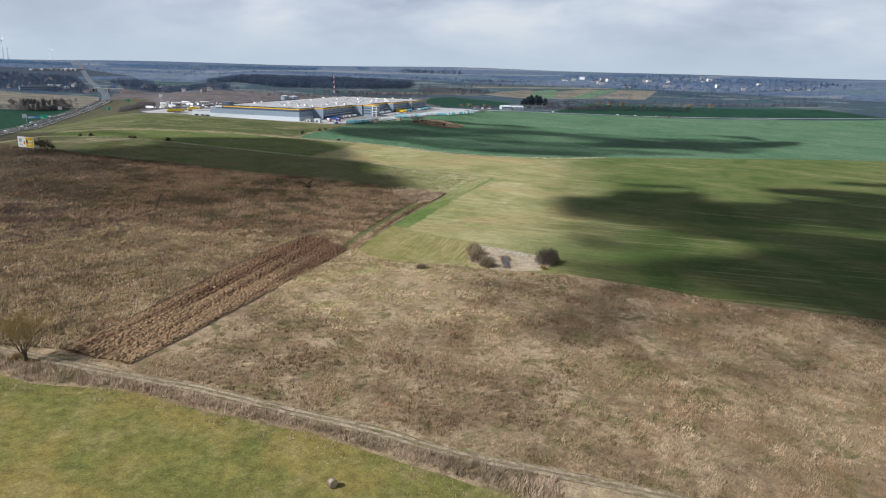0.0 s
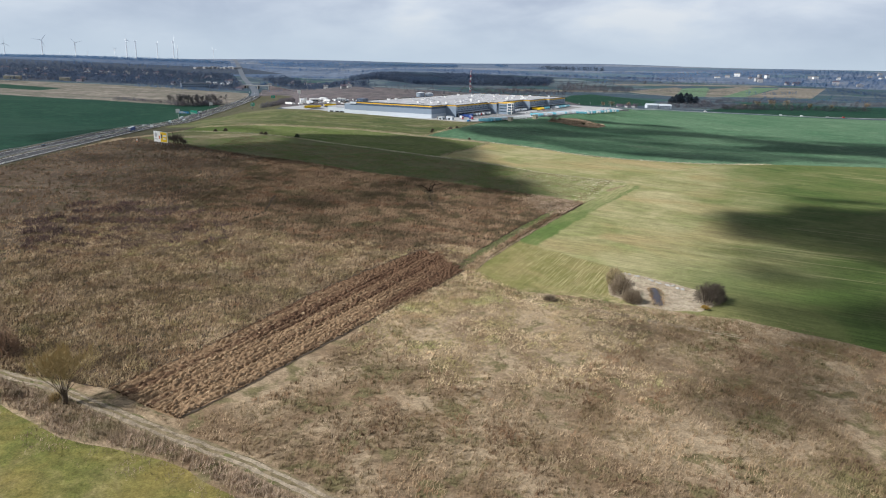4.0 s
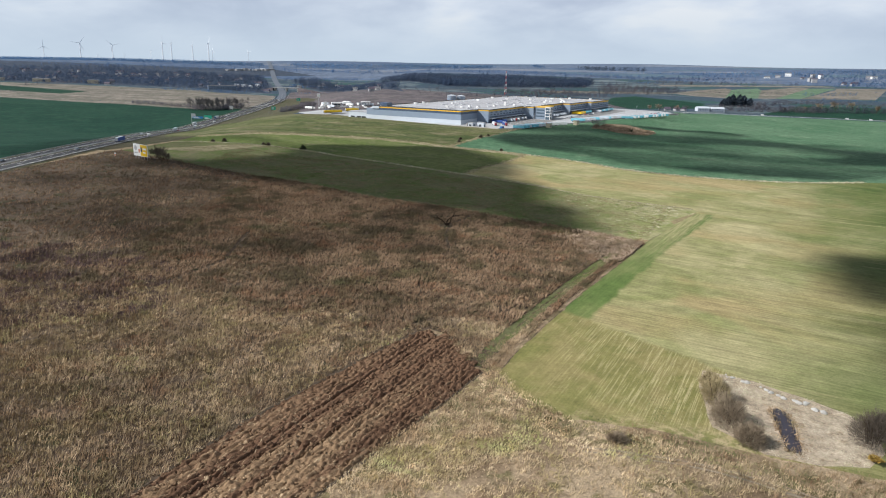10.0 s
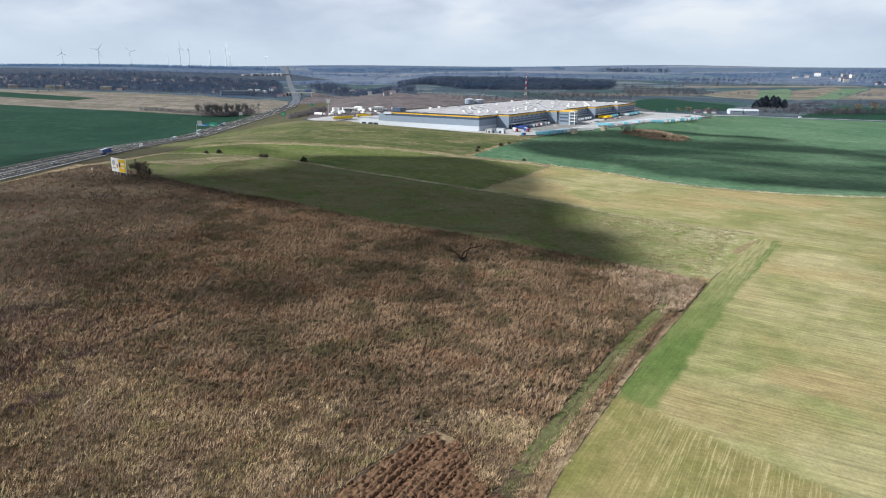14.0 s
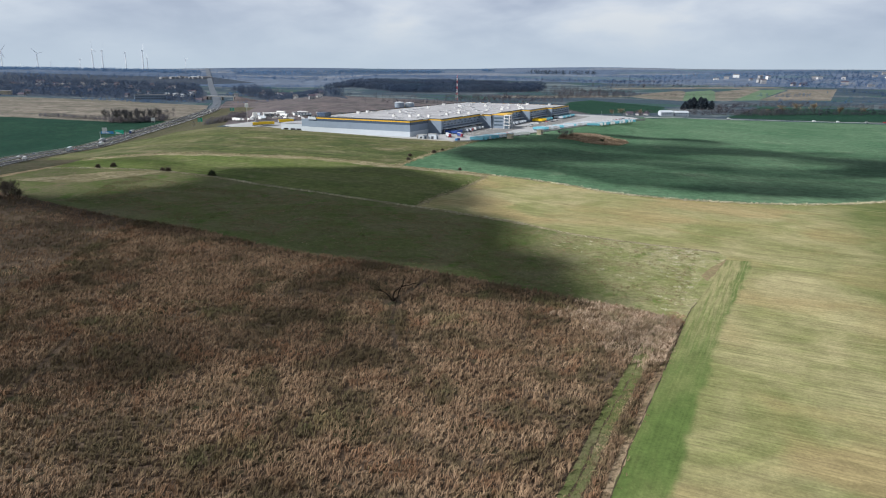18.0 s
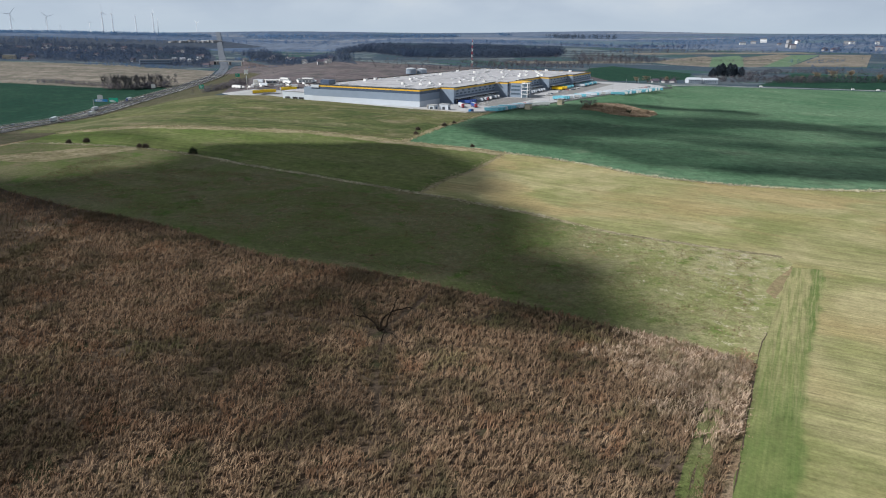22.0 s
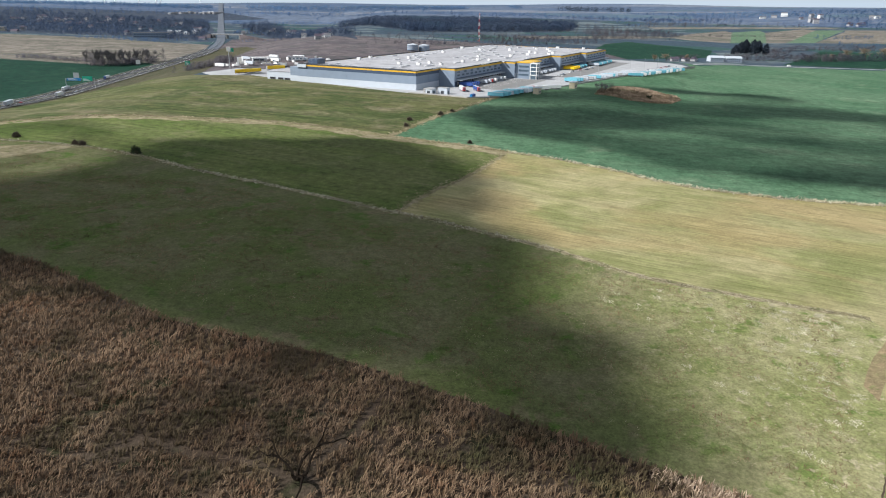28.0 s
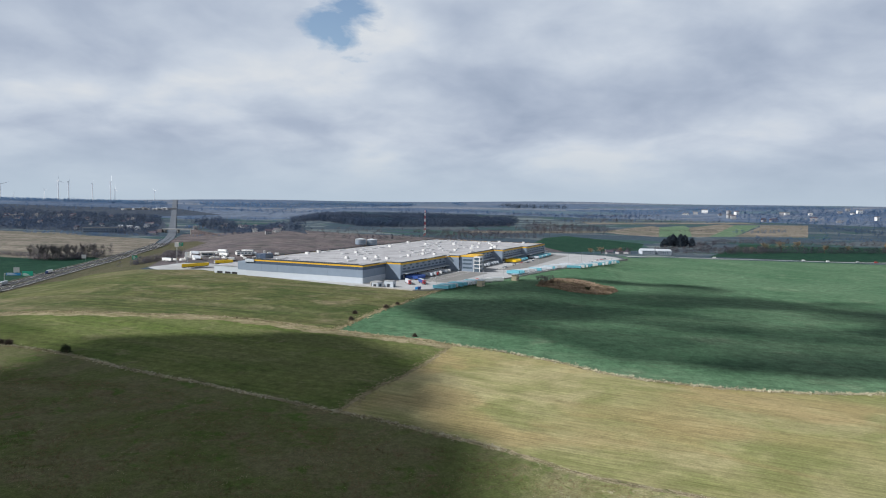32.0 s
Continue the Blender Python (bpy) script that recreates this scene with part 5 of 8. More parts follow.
tagged(new("motorway_verge", ribbon("motorway_verge", [q for q in hw_line if q[1] < 1700], -18.5, 18.5, 0.10, M["vergegrass"])), "grass verge of the motorway", "verge", kind="structure")
tagged(new("far_motorway", ribbon("far_motorway", [q for q in hw_line if q[1] > 1650], -10.0, 10.0, 0.16, M["farroad"])), "motorway climbing the far hills, paled for haze", "road", kind="structure")
road_part("carriageway", -14.6, -2.0, 0.35, "asphalt", "grey asphalt carriageway leading to the hills")
road_part("carriageway", 2.0, 14.6, 0.35, "asphalt", "grey asphalt carriageway leading to the hills")
for off in (-11.8, -2.9, 2.9, 11.8):
    road_part("edge_line", off - 0.24, off + 0.24, 0.40, "line", "white painted edge line", "road marking")
for off in (-7.4, 7.4):
    v, f = [], []
    fine = [q for q in curve_line(HIGHWAY, 6.0) if q[1] < 1700]
    a, b = offset_line(fine, off - 0.12), offset_line(fine, off + 0.12)
    for i in range(0, len(fine) - 1, 3):
        n = len(v)
        for p in (a[i], b[i], b[i + 1], a[i + 1]):
            v.append((*p, ground_z(*p) + 0.40))
        f.append((n, n + 1, n + 2, n + 3))
    tagged(new("lane_dashes", pydata("lane_dashes", v, f, M["line"])), "white painted lane dashes", "road marking", kind="structure")
near_hw = [p for p in hw_line if 0 < p[1] < 1900]
for off in (-15.4, -1.2, 1.2, 15.4):
    rail = offset_line(near_hw, off)
    v, f = [], []
    for i, p in enumerate(rail):
        z = ground_z(*p)
        q = (p[0] + 0.12, p[1])
        v += [(*p, z + 0.85), (*p, z + 1.20), (*q, z + 1.20), (*q, z + 0.85)]
    for i in range(len(rail) - 1):
        for j in range(4):
            f.append((4 * i + j, 4 * i + (j + 1) % 4, 4 * i + 4 + (j + 1) % 4, 4 * i + 4 + j))
    g_rail = tagged(new("guard_rail", pydata("guard_rail", v, f, M["steel"])), "galvanised steel guard rail", "guard rail", kind="structure")
    bm = bmesh.new()
    for p in rail:
        z = ground_z(*p)
        box(bm, p[0] - 0.06, p[1] - 0.06, z, p[0] + 0.06, p[1] + 0.06, z + 1.1)
    tagged(part("rail_posts", bm, M["steel"], g_rail), kind="stuff")


def on_road(y, lane):
    """A pose on the motorway at that y, facing along it."""
    i = min(range(len(hw_line) - 1), key=lambda k: abs(hw_line[k][1] - y))
    a, b = Vector(hw_line[i]), Vector(hw_line[i + 1])
    d = (b - a).normalized()
    p = a + d * ((y - a.y) / max(d.y, 0.2)) + Vector((d.y, -d.x)) * lane
    turn = math.degrees(math.atan2(d.y, d.x)) - 90
    return pose(p.x, p.y, ground_z(p.x, p.y) + 0.36, 0, 0, turn + (180 if lane < 0 else 0))


lorry(on_road(600, 9.5), "blue", "blue", "blue tarpaulin lorry with a white roof on the motorway", "motorway traffic")
car(on_road(690, 9.0), "whitepaint", "white van driving on the motorway", "motorway traffic", True)
lorry(on_road(812, 9.5), "white", "whitepaint", "white lorry driving on the motorway", "motorway traffic")
lorry(on_road(1010, -8.5), "white", "whitepaint", "white lorry driving on the motorway", "motorway traffic")
lorry(on_road(1130, -8.5), "whitepaint", "blue", "white lorry with a blue cab on the motorway", "motorway traffic")
lorry(on_road(930, 9.5), "whitepaint", "whitepaint", "white lorry driving on the motorway", "motorway traffic")
for y, lane, c in ((470, -8, "cap"), (540, 5, "greyback"), (720, -5, "whitepaint"), (770, -8, "cap"), (860, 5, "red"), (985, 8, "greyback"), (1060, 5, "whitepaint"), (1180, -8, "whitepaint"), (1290, 8, "cap"), (1450, -8, "whitepaint"), (1600, 8, "whitepaint")):
    car(on_road(y, lane), c, {"cap": "dark", "greyback": "silver", "whitepaint": "white", "red": "red"}[c] + " car driving on the motorway", "motorway traffic")


def road_sign(x, y, w, h, z, face, label, turn=0.0, bars=0):
    s = thing("road_sign", label, "road sign", pose(x, y, ground_z(x, y), 0, 0, turn), "motorway signs")
    part("panel", boxed(-w / 2, -0.06, z, w / 2, 0.06, z + h, 0.03), M[face], s)
    for i in range(bars):
        bz = z + h * (0.25 + 0.5 * i / max(1, bars - 1)) - 0.2
        part("text_bar", boxed(-w * 0.36, -0.10, bz, w * (0.1 + 0.22 * (i % 2)), -0.07, bz + 0.4), M["whitepaint"], s)
    for px in (-w * 0.33, w * 0.33):
        bm = bmesh.new()
        tube(bm, (px, 0.12, 0), (px, 0.12, z + h), 0.12)
        part("post", bm, M["steel"], s)
    return s


road_sign(-424, 1114, 7.0, 6.2, 3.0, "greyback", "grey back of a large motorway sign on two posts")
road_sign(-428, 1300, 6.4, 5.6, 3.0, "greyback", "grey back of a large motorway sign on two posts")
road_sign(-330, 1232, 7.0, 5.6, 2.5, "signgreen", "green motorway sign with white text bars", 8, 3)
road_sign(-368, 1560, 8.0, 6.0, 2.5, "signgreen", "green motorway sign with white text bars", 14, 3)
gan = thing("sign_gantry", "overhead motorway gantry with blue and green signs", "sign gantry", Matrix.LocRotScale((-378, 1035, ground_z(-378, 1035)), Euler((0, 0, radians(4))), (1.1, 1.1, 1.1)))
bm = bmesh.new()
tube(bm, (13.6, 0, 0), (13.6, 0, 8.6), 0.28)
part("column", bm, M["steel"], gan)
bm = bmesh.new()
tube(bm, (-14.5, 0, 0), (-14.5, 0, 8.6), 0.28)
part("column", bm, M["steel"], gan)
bm = bmesh.new()
for z in (7.2, 8.4):
    tube(bm, (-14.5, 0.2, z), (13.6, 0.2, z), 0.14)
for i in range(15):
    tube(bm, (-14.5 + i * 2, 0.2, 7.2), (-13.5 + i * 2, 0.2, 8.4), 0.07, seg=4)
part("truss", bm, M["steel"], gan)
for x0, x1, z0, z1, m in ((-13, 0.5, 6.4, 9.0, "signblue"), (2.0, 11.8, 5.9, 10.6, "signgreen")):
    pn = part("panel", boxed(x0, -0.25, z0, x1, -0.1, z1, 0.04), M[m], gan)
    for i in range(3):
        part("text_bar", boxed(x0 + 0.8, -0.30, z0 + 0.5 + i * 0.75, x0 + (x1 - x0) * (0.75 - 0.15 * i), -0.26, z0 + 0.9 + i * 0.75), M["whitepaint"], pn)

# flyover with its piers
fo = thing("flyover", "grey concrete flyover crossing the motorway", "bridge", Matrix.LocRotScale((-524, 2050, ground_z(-524, 2050)), Euler((0, 0, radians(-12))), (1.5, 1.5, 1.5)))
part("deck", boxed(-27, -4, 5.6, 27, 4, 6.7, 0.1), M["tarlane"], fo)
for y in (-4.9, 4.7):
    part("parapet", boxed(-27, y * 0.8, 6.7, 27, y * 0.8 + 0.2, 7.5), M["steel"], fo)
for x in (-24, 0, 24):
    part("pier", boxed(x - 0.6, -4, -1, x + 0.6, 4, 5.6, 0.05), M["concrete"], fo)
for x in (-27, 27):
    bm = bmesh.new()
    sg = 1 if x > 0 else -1
    ring = [(x, -8), (x + sg * 60, -6), (x + sg * 60, 6), (x, 8)]
    v = [bm.verts.new((px, py, -2.5)) for px, py in ring] + [bm.verts.new(p) for p in ((x, -5, 6.8), (x, 5, 6.8))]
    for q in ((0, 1, 4), (3, 5, 2), (4, 1, 2, 5), (0, 4, 5, 3), (0, 3, 2, 1)):
        bm.faces.new([v[i] for i in q])
    part("ramp", bm, M["farbrown"], fo)

# ---- billboard beside the motorway ----
bb = thing("billboard", "large white and yellow billboard on steel legs beside dry shrubs", "billboard", pose(-213, 503.5, ground_z(-213, 503.5), 0, 0, -34))
part("panel", boxed(-8.6, -0.18, 2.2, 8.6, 0.18, 10.4, 0.05), M["whitepaint"], bb)
part("yellow_half", boxed(0.3, -0.24, 2.5, 8.3, -0.185, 10.1), M["signyellow"], bb, "yellow half of the poster")
bm = bmesh.new()
bmesh.ops.create_cone(bm, cap_ends=True, segments=18, radius1=1.7, radius2=1.7, depth=0.05, matrix=Matrix.Translation((-5.6, -0.23, 7.6)) @ Matrix.Rotation(radians(90), 4, "X"))
part("round_mark", bm, M["greyback"], bb)
part("text_bar", boxed(-7.6, -0.22, 4.0, -3.2, -0.185, 4.7), M["greyback"], bb)
part("dark_mark", boxed(0.6, -0.28, 5.4, 2.4, -0.245, 8.4, 0.01), M["cap"], bb)
part("dark_mark", boxed(-2.2, -0.22, 4.6, -0.6, -0.185, 7.0, 0.01), M["orange"], bb)
part("text_bar", boxed(3.2, -0.28, 6.8, 7.4, -0.245, 7.9), M["whitepaint"], bb)
part("text_bar", boxed(3.2, -0.28, 4.6, 6.4, -0.245, 5.4), M["whitepaint"], bb)
for x in (-7, -3.5, 0, 3.5, 7):
    bm = bmesh.new()
    tube(bm, (x, 0.35, 0), (x, 0.35, 10.2), 0.16), tube(bm, (x, 2.8, 0), (x, 0.4, 7.5), 0.1)
    part("leg", bm, M["steel"], bb)
mk = thing("marker_post", "white and orange marker post in the grass", "post", pose(-236, 513, ground_z(-236, 513)))
part("shaft", boxed(-0.35, -0.35, 0, 0.35, 0.35, 2.4, 0.05), M["whitepaint"], mk)
part("band", boxed(-0.4, -0.4, 0.5, 0.4, 0.4, 1.2), M["orange"], mk)

# ---- plants ----
def fast_mesh(name, co, faces, material):
    """A mesh from arrays: points (n, 3) and triangles (m, 3)."""
    me = bpy.data.meshes.new(name)
    me.vertices.add(len(co))
    me.vertices.foreach_set("co", np.ascontiguousarray(co, np.float32).ravel())
    me.loops.add(faces.size)
    me.loops.foreach_set("vertex_index", np.ascontiguousarray(faces, np.int32).ravel())
    me.polygons.add(len(faces))
    me.polygons.foreach_set("loop_start", np.arange(0, faces.size, 3, dtype=np.int32))
    me.materials.append(material)
    me.update(calc_edges=True)
    return me


def blade_mat(name, cols, dark, patch=14.0, rough=0.8, rust=None, pale=None):
    """Dry stalks: cols by chance from blade to blade, darker and greener in patches."""
    k = Nodes(name, rough, spec=0.1)
    r = k.n.new("ShaderNodeNewGeometry").outputs["Random Per Island"]
    ramp = k.n.new("ShaderNodeValToRGB")
    e = ramp.color_ramp.elements
    e[0].color, e[1].color = (*cols[0], 1), (*cols[-1], 1)
    for i, c in enumerate(cols[1:-1]):
        e.new((i + 1) / (len(cols) - 1)).color = (*c, 1)
    k.l.new(r, ramp.inputs[0])
    if rust:
        col0 = k.mix(k.math("MULTIPLY", k.step(k.noise(patch * 0.9, 5, 0.6, k.at(75), 0.8), 0.50, 0.64), 0.7), ramp.outputs[0], rust)
        col0 = k.mix(k.math("MULTIPLY", k.step(k.noise(patch * 1.2, 5, 0.62, k.at(15), 0.8), 0.54, 0.68), 0.65), col0, pale)
    else:
        col0 = ramp.outputs[0]
    col = k.mix(k.math("MULTIPLY", k.step(k.noise(patch, 4, 0.6, warp=0.6), 0.46, 0.62), 0.85), col0, dark)
    col = k.mix(k.math("MULTIPLY", k.step(k.noise(patch * 1.7, 4, 0.6, k.at(40), 0.6), 0.56, 0.72), 0.55), col, (dark[0] * 0.95, dark[1] * 1.35, dark[2] * 0.95))
    col = k.vary(col, k.noise(patch * 3.2, 4, 0.6), 0.60, 1.40)
    col = k.vary(col, k.noise(1.9, 3, 0.6, k.at(40, (0.6, 1, 1)), 0.4), 0.62, 1.40)
    return k.done(col)


M["reedblade"] = blade_mat("dry_reed_stalks", [(0.150, 0.100, 0.064), (0.208, 0.139, 0.090), (0.272, 0.190, 0.124), (0.178, 0.119, 0.073)], (0.082, 0.068, 0.038), rust=(0.164, 0.088, 0.050), pale=(0.367, 0.268, 0.176))
M["roughblade"] = blade_mat("bleached_grass_stalks", [(0.187, 0.130, 0.077), (0.286, 0.207, 0.131), (0.432, 0.326, 0.215), (0.222, 0.160, 0.091)], (0.153, 0.115, 0.062), 13, rust=(0.222, 0.126, 0.072), pale=(0.513, 0.401, 0.281))
M["vergeblade"] = blade_mat("tall_verge_grass", [(0.290, 0.205, 0.145), (0.450, 0.355, 0.270), (0.215, 0.150, 0.102)], (0.170, 0.132, 0.082), 8)
# straw tones lightened further: sunlight on the grass is put into them
M["sunlitblade"] = blade_mat("sunlit_grass_stalks", [(0.350, 0.264, 0.158), (0.497, 0.386, 0.244), (0.624, 0.497, 0.333), (0.402, 0.302, 0.175)], (0.302, 0.254, 0.117), 11, rust=(0.350, 0.238, 0.137), pale=(0.677, 0.556, 0.391))
M["weedblade"] = blade_mat("brown_weed_stalks", [(0.180, 0.108, 0.066), (0.242, 0.160, 0.102), (0.134, 0.088, 0.054)], (0.113, 0.098, 0.050), 12)
M["darkblade"] = blade_mat("dark_purple_stalks", [(0.095, 0.063, 0.066), (0.139, 0.093, 0.091), (0.113, 0.075, 0.076)], (0.076, 0.054, 0.057), 12)
M["ditchblade"] = blade_mat("ditch_grass_stalks", [(0.330, 0.280, 0.180), (0.460, 0.400, 0.280), (0.250, 0.215, 0.130)], (0.220, 0.200, 0.110), 9)
M["greenblade"] = blade_mat("green_grass_stalks", [(0.098, 0.135, 0.042), (0.155, 0.175, 0.066), (0.225, 0.215, 0.105)], (0.085, 0.108, 0.038), 9)
M["meadowblade"] = blade_mat("meadow_grass_stalks", [(0.122, 0.132, 0.038), (0.190, 0.168, 0.058), (0.275, 0.232, 0.105)], (0.105, 0.122, 0.033), 11, rust=(0.235, 0.178, 0.072), pale=(0.306, 0.255, 0.128))
M["paleblade"] = blade_mat("pale_tussock_stalks", [(0.430, 0.400, 0.290), (0.580, 0.535, 0.420), (0.370, 0.345, 0.230)], (0.330, 0.310, 0.190), 9)
M["bark"] = plain_mat("dark_bark", (0.075, 0.055, 0.038), 0.9, spread=0.3, size=0.4, bump=0.5)
M["twig"] = plain_mat("olive_twigs", (0.330, 0.270, 0.155), 0.85, spread=0.35, size=0.8)
M["willowtwig"] = plain_mat("yellow_willow_shoots", (0.370, 0.285, 0.145), 0.85, spread=0.35, size=0.8)
M["browntwig"] = plain_mat("brown_twigs", (0.235, 0.185, 0.130), 0.85, spread=0.35, size=0.8)
M["greytwig"] = plain_mat("grey_brown_twigs", (0.150, 0.142, 0.145), 0.9, spread=0.3, size=2.5)
M["redtwig"] = plain_mat("reddish_brown_twigs", (0.255, 0.165, 0.110), 0.85, spread=0.35, size=0.8)
M["darktwig"] = plain_mat("dark_thorn_twigs", (0.125, 0.102, 0.080), 0.9, spread=0.35, size=0.8)
M["yellowleaf"] = plain_mat("yellow_leaves", (0.36, 0.24, 0.055), 0.8, spread=0.3, size=0.6)
M["evergreen"] = plain_mat("dark_evergreen", (0.030, 0.042, 0.022), 0.9, spread=0.4, size=1.5)
M["deadwood"] = plain_mat("dark_dead_wood", (0.020, 0.015, 0.011), 0.95, spread=0.3, size=0.3, spec=0.05)


def scatter(ring, gap, seed, keep=None):
    rs = np.random.RandomState(seed)
    a = np.array(ring)
    gx, gy = np.meshgrid(np.arange(a[:, 0].min(), a[:, 0].max(), gap), np.arange(a[:, 1].min(), a[:, 1].max(), gap))
    x, y = gx.ravel() + rs.uniform(-0.6, 0.6, gx.size) * gap, gy.ravel() + rs.uniform(-0.6, 0.6, gx.size) * gap
    ok = inside(x, y, list(map(tuple, ring)))
    if keep is not None:
        ok &= keep(x, y, rs)
    return x[ok], y[ok]


def away(lines, width):
    """A test that is true off some plan lines: paths trodden through the growth."""
    segs = [(Vector(p), Vector(q)) for line in lines for p, q in zip(line, line[1:])]

    def keep(x, y, rs):
        ok = np.ones(len(x), bool)
        for p, q in segs:
            d, n = q - p, (q - p).length_squared
            t = np.clip(((x - p.x) * d.x + (y - p.y) * d.y) / n, 0, 1)
            ok &= np.hypot(x - p.x - t * d.x, y - p.y - t * d.y) > width
        return ok
    return keep


def blades(x, y, seed, per, height, width, lean, lean_turn, spread, bent=True, jitter=0.35):
    """Points and triangles of tufts at x, y: each some blades that lean one way more than another."""
    rs = np.random.RandomState(seed)
    n = len(x) * per
    bx, by = np.repeat(x, per) + rs.normal(0, jitter, n), np.repeat(y, per) + rs.normal(0, jitter, n)
    h = np.repeat(rs.uniform(*height, len(x)), per) * rs.uniform(0.7, 1.2, n)
    turn = radians(lean_turn) + np.repeat(rs.normal(0, 0.35, len(x)), per) + rs.normal(0, spread, n)
    tilt = np.clip(rs.normal(lean, 0.22, n), 0.05, 1.35)
    dx, dy, dz = np.cos(turn) * np.sin(tilt), np.sin(turn) * np.sin(tilt), np.cos(tilt)
    wx, wy = -np.sin(turn), np.cos(turn)
    twist = rs.uniform(-1, 1, n)
    wx, wy = wx + twist * np.cos(turn), wy + twist * np.sin(turn)
    w = width * rs.uniform(0.6, 1.3, n)
    z = land(bx, by)
    base = np.stack([bx, by, z - 0.05], 1)
    side = np.stack([wx * w, wy * w, 0 * w], 1)
    up = np.stack([dx * h, dy * h, dz * h], 1)
    i = np.arange(n)[:, None]
    if not bent:
        return np.concatenate([base - side / 2, base + side / 2, base + up]), np.concatenate([i, i + n, i + 2 * n], 1)
    mid = base + up * 0.55
    tip = base + up + np.stack([dx * h * 0.25, dy * h * 0.25, -0.18 * h], 1)
    co = np.concatenate([base - side * 0.35, base + side * 0.35, mid - side * 0.5, mid + side * 0.5, tip])
    f = np.concatenate([np.concatenate([i, i + n, i + 3 * n], 1), np.concatenate([i, i + 3 * n, i + 2 * n], 1), np.concatenate([i + 2 * n, i + 3 * n, i + 4 * n], 1)])
    return co, f


def tufts(name, places, material, label, seed, **shape):
    co, f = blades(places[0], places[1], seed, **shape)
    return tagged(new(name, fast_mesh(name, co, f, M[material])), label, "grass", kind="stuff")


# patches of growth that come and go
strip_patch = lambda shift, level: (lambda x, y, rs: np.array([noise.noise(Vector((a / 13, b / 13, shift))) + 0.6 * noise.noise(Vector((a / 4, b / 4, shift))) for a, b in zip(x, y)]) + rs.normal(0, 0.15, len(x)) > level)

# reeds: thick where the flight passes low over them, thinner to the west
REED_RING = next(z[1] for z in ZONES if z[0] == "reed_ground")
DEAD = (1.0, 362.0)
track_gap = away([offset_line(DITCH_1, -7.6)[:5], offset_line(DITCH_1, -5.6)[:5]], 1.3)
paths = away([[(2, 357), (1, 345), (3, 325)], [(1, 362), (-7, 366), (-22, 369), (-30, 373)], [(3, 366), (10, 380), (14, 392)], [(-95, 250), (-80, 290), (-84, 330)], [(-28, 372), (-36, 366), (-44, 367)]], 0.7)


def reed_keep(x, y, rs):
    gaps = np.array([noise.noise(Vector((a / 9, b / 9, 4.0))) for a, b in zip(x, y)])
    west = np.clip((x + 260) / 140, 0.35, 1)
    return paths(x, y, rs) & track_gap(x, y, rs) & (rs.uniform(size=len(x)) < west * np.clip(1.0 + gaps * 0.6, 0.55, 1)) & (np.hypot(x - DEAD[0], y - DEAD[1] + 1) > 3.4)


def fringe(x, y):
    """Below nought where the reeds thin out into bleached grass, towards the dirt road."""
    return y - 246 + 26 * np.array([noise.noise(Vector((a / 26, b / 26, 2.0))) for a, b in zip(x, y)]) + 0.05 * x


def tall(x, y, rs):
    return reed_keep(x, y, rs) & (fringe(x, y) > rs.normal(0, 5, len(x)))


tufts("dry_reeds", scatter(REED_RING, 0.98, 21, lambda x, y, rs: tall(x, y, rs) & (x > -120)), "reedblade", "dense dry brown reeds bent by the wind", 22, per=8, height=(0.9, 2.1), width=0.13, lean=0.42, lean_turn=38, spread=0.7, jitter=0.24)
tufts("dry_reeds", scatter(REED_RING, 1.5, 23, lambda x, y, rs: tall(x, y, rs) & (x < -118)), "reedblade", "dry brown reeds beside the motorway", 24, per=6, height=(0.9, 2.0), width=0.22, lean=0.6, lean_turn=38, spread=0.8, jitter=0.5, bent=False)
tufts("bleached_grass", scatter(REED_RING, 0.85, 25, lambda x, y, rs: reed_keep(x, y, rs) & (x > -150) & (fringe(x, y) < rs.normal(0, 5, len(x)))), "roughblade", "bleached grass and thin reeds beside the ploughed strip", 26, per=9, height=(0.6, 1.5), width=0.13, lean=0.5, lean_turn=38, spread=0.8, jitter=0.35, bent=False)
tufts("bleached_grass", scatter(REED_RING, 1.5, 53, lambda x, y, rs: (x < -148) & (fringe(x, y) < rs.normal(0, 5, len(x)))), "roughblade", "bleached grass beside the motorway", 54, per=8, height=(0.6, 1.5), width=0.22, lean=0.6, lean_turn=38, spread=0.8, jitter=0.55, bent=False)
# lighter blades stand in for sunlight beside the ploughed strip
tufts("sunlit_grass", scatter(REED_RING, 1.1, 51, lambda x, y, rs: reed_keep(x, y, rs) & (x > -150) & (fringe(x, y) < rs.normal(2, 6, len(x))) & (strip_patch(81.0, 0.0)(x, y, rs))), "sunlitblade", "pale grass in patches beside the ploughed strip, lightened as sunlit", 52, per=8, height=(0.6, 1.4), width=0.14, lean=0.6, lean_turn=38, spread=0.9, jitter=0.35, bent=False)
def paling(x, y, rs):
    """More and more pale reeds towards the field's corner, where sunlight is put into their colour."""
    n = np.array([noise.noise(Vector((a / 9, b / 9, 19.0))) for a, b in zip(x, y)])
    return np.hypot((x - 86) / 26, (y - 347) / 34) + 0.5 * n + rs.normal(0, 0.18, len(x)) < 0.88


tufts("sunlit_reeds", scatter([(44, 378), (60, 370), (78, 360), (91, 351), (82, 334), (64, 302), (52, 316), (44, 345)], 0.8, 27, paling), "vergeblade", "pale reeds at the field corner, toned as sunlit", 28, per=9, height=(1.2, 2.1), width=0.14, lean=0.5, lean_turn=38, spread=0.8, jitter=0.3)
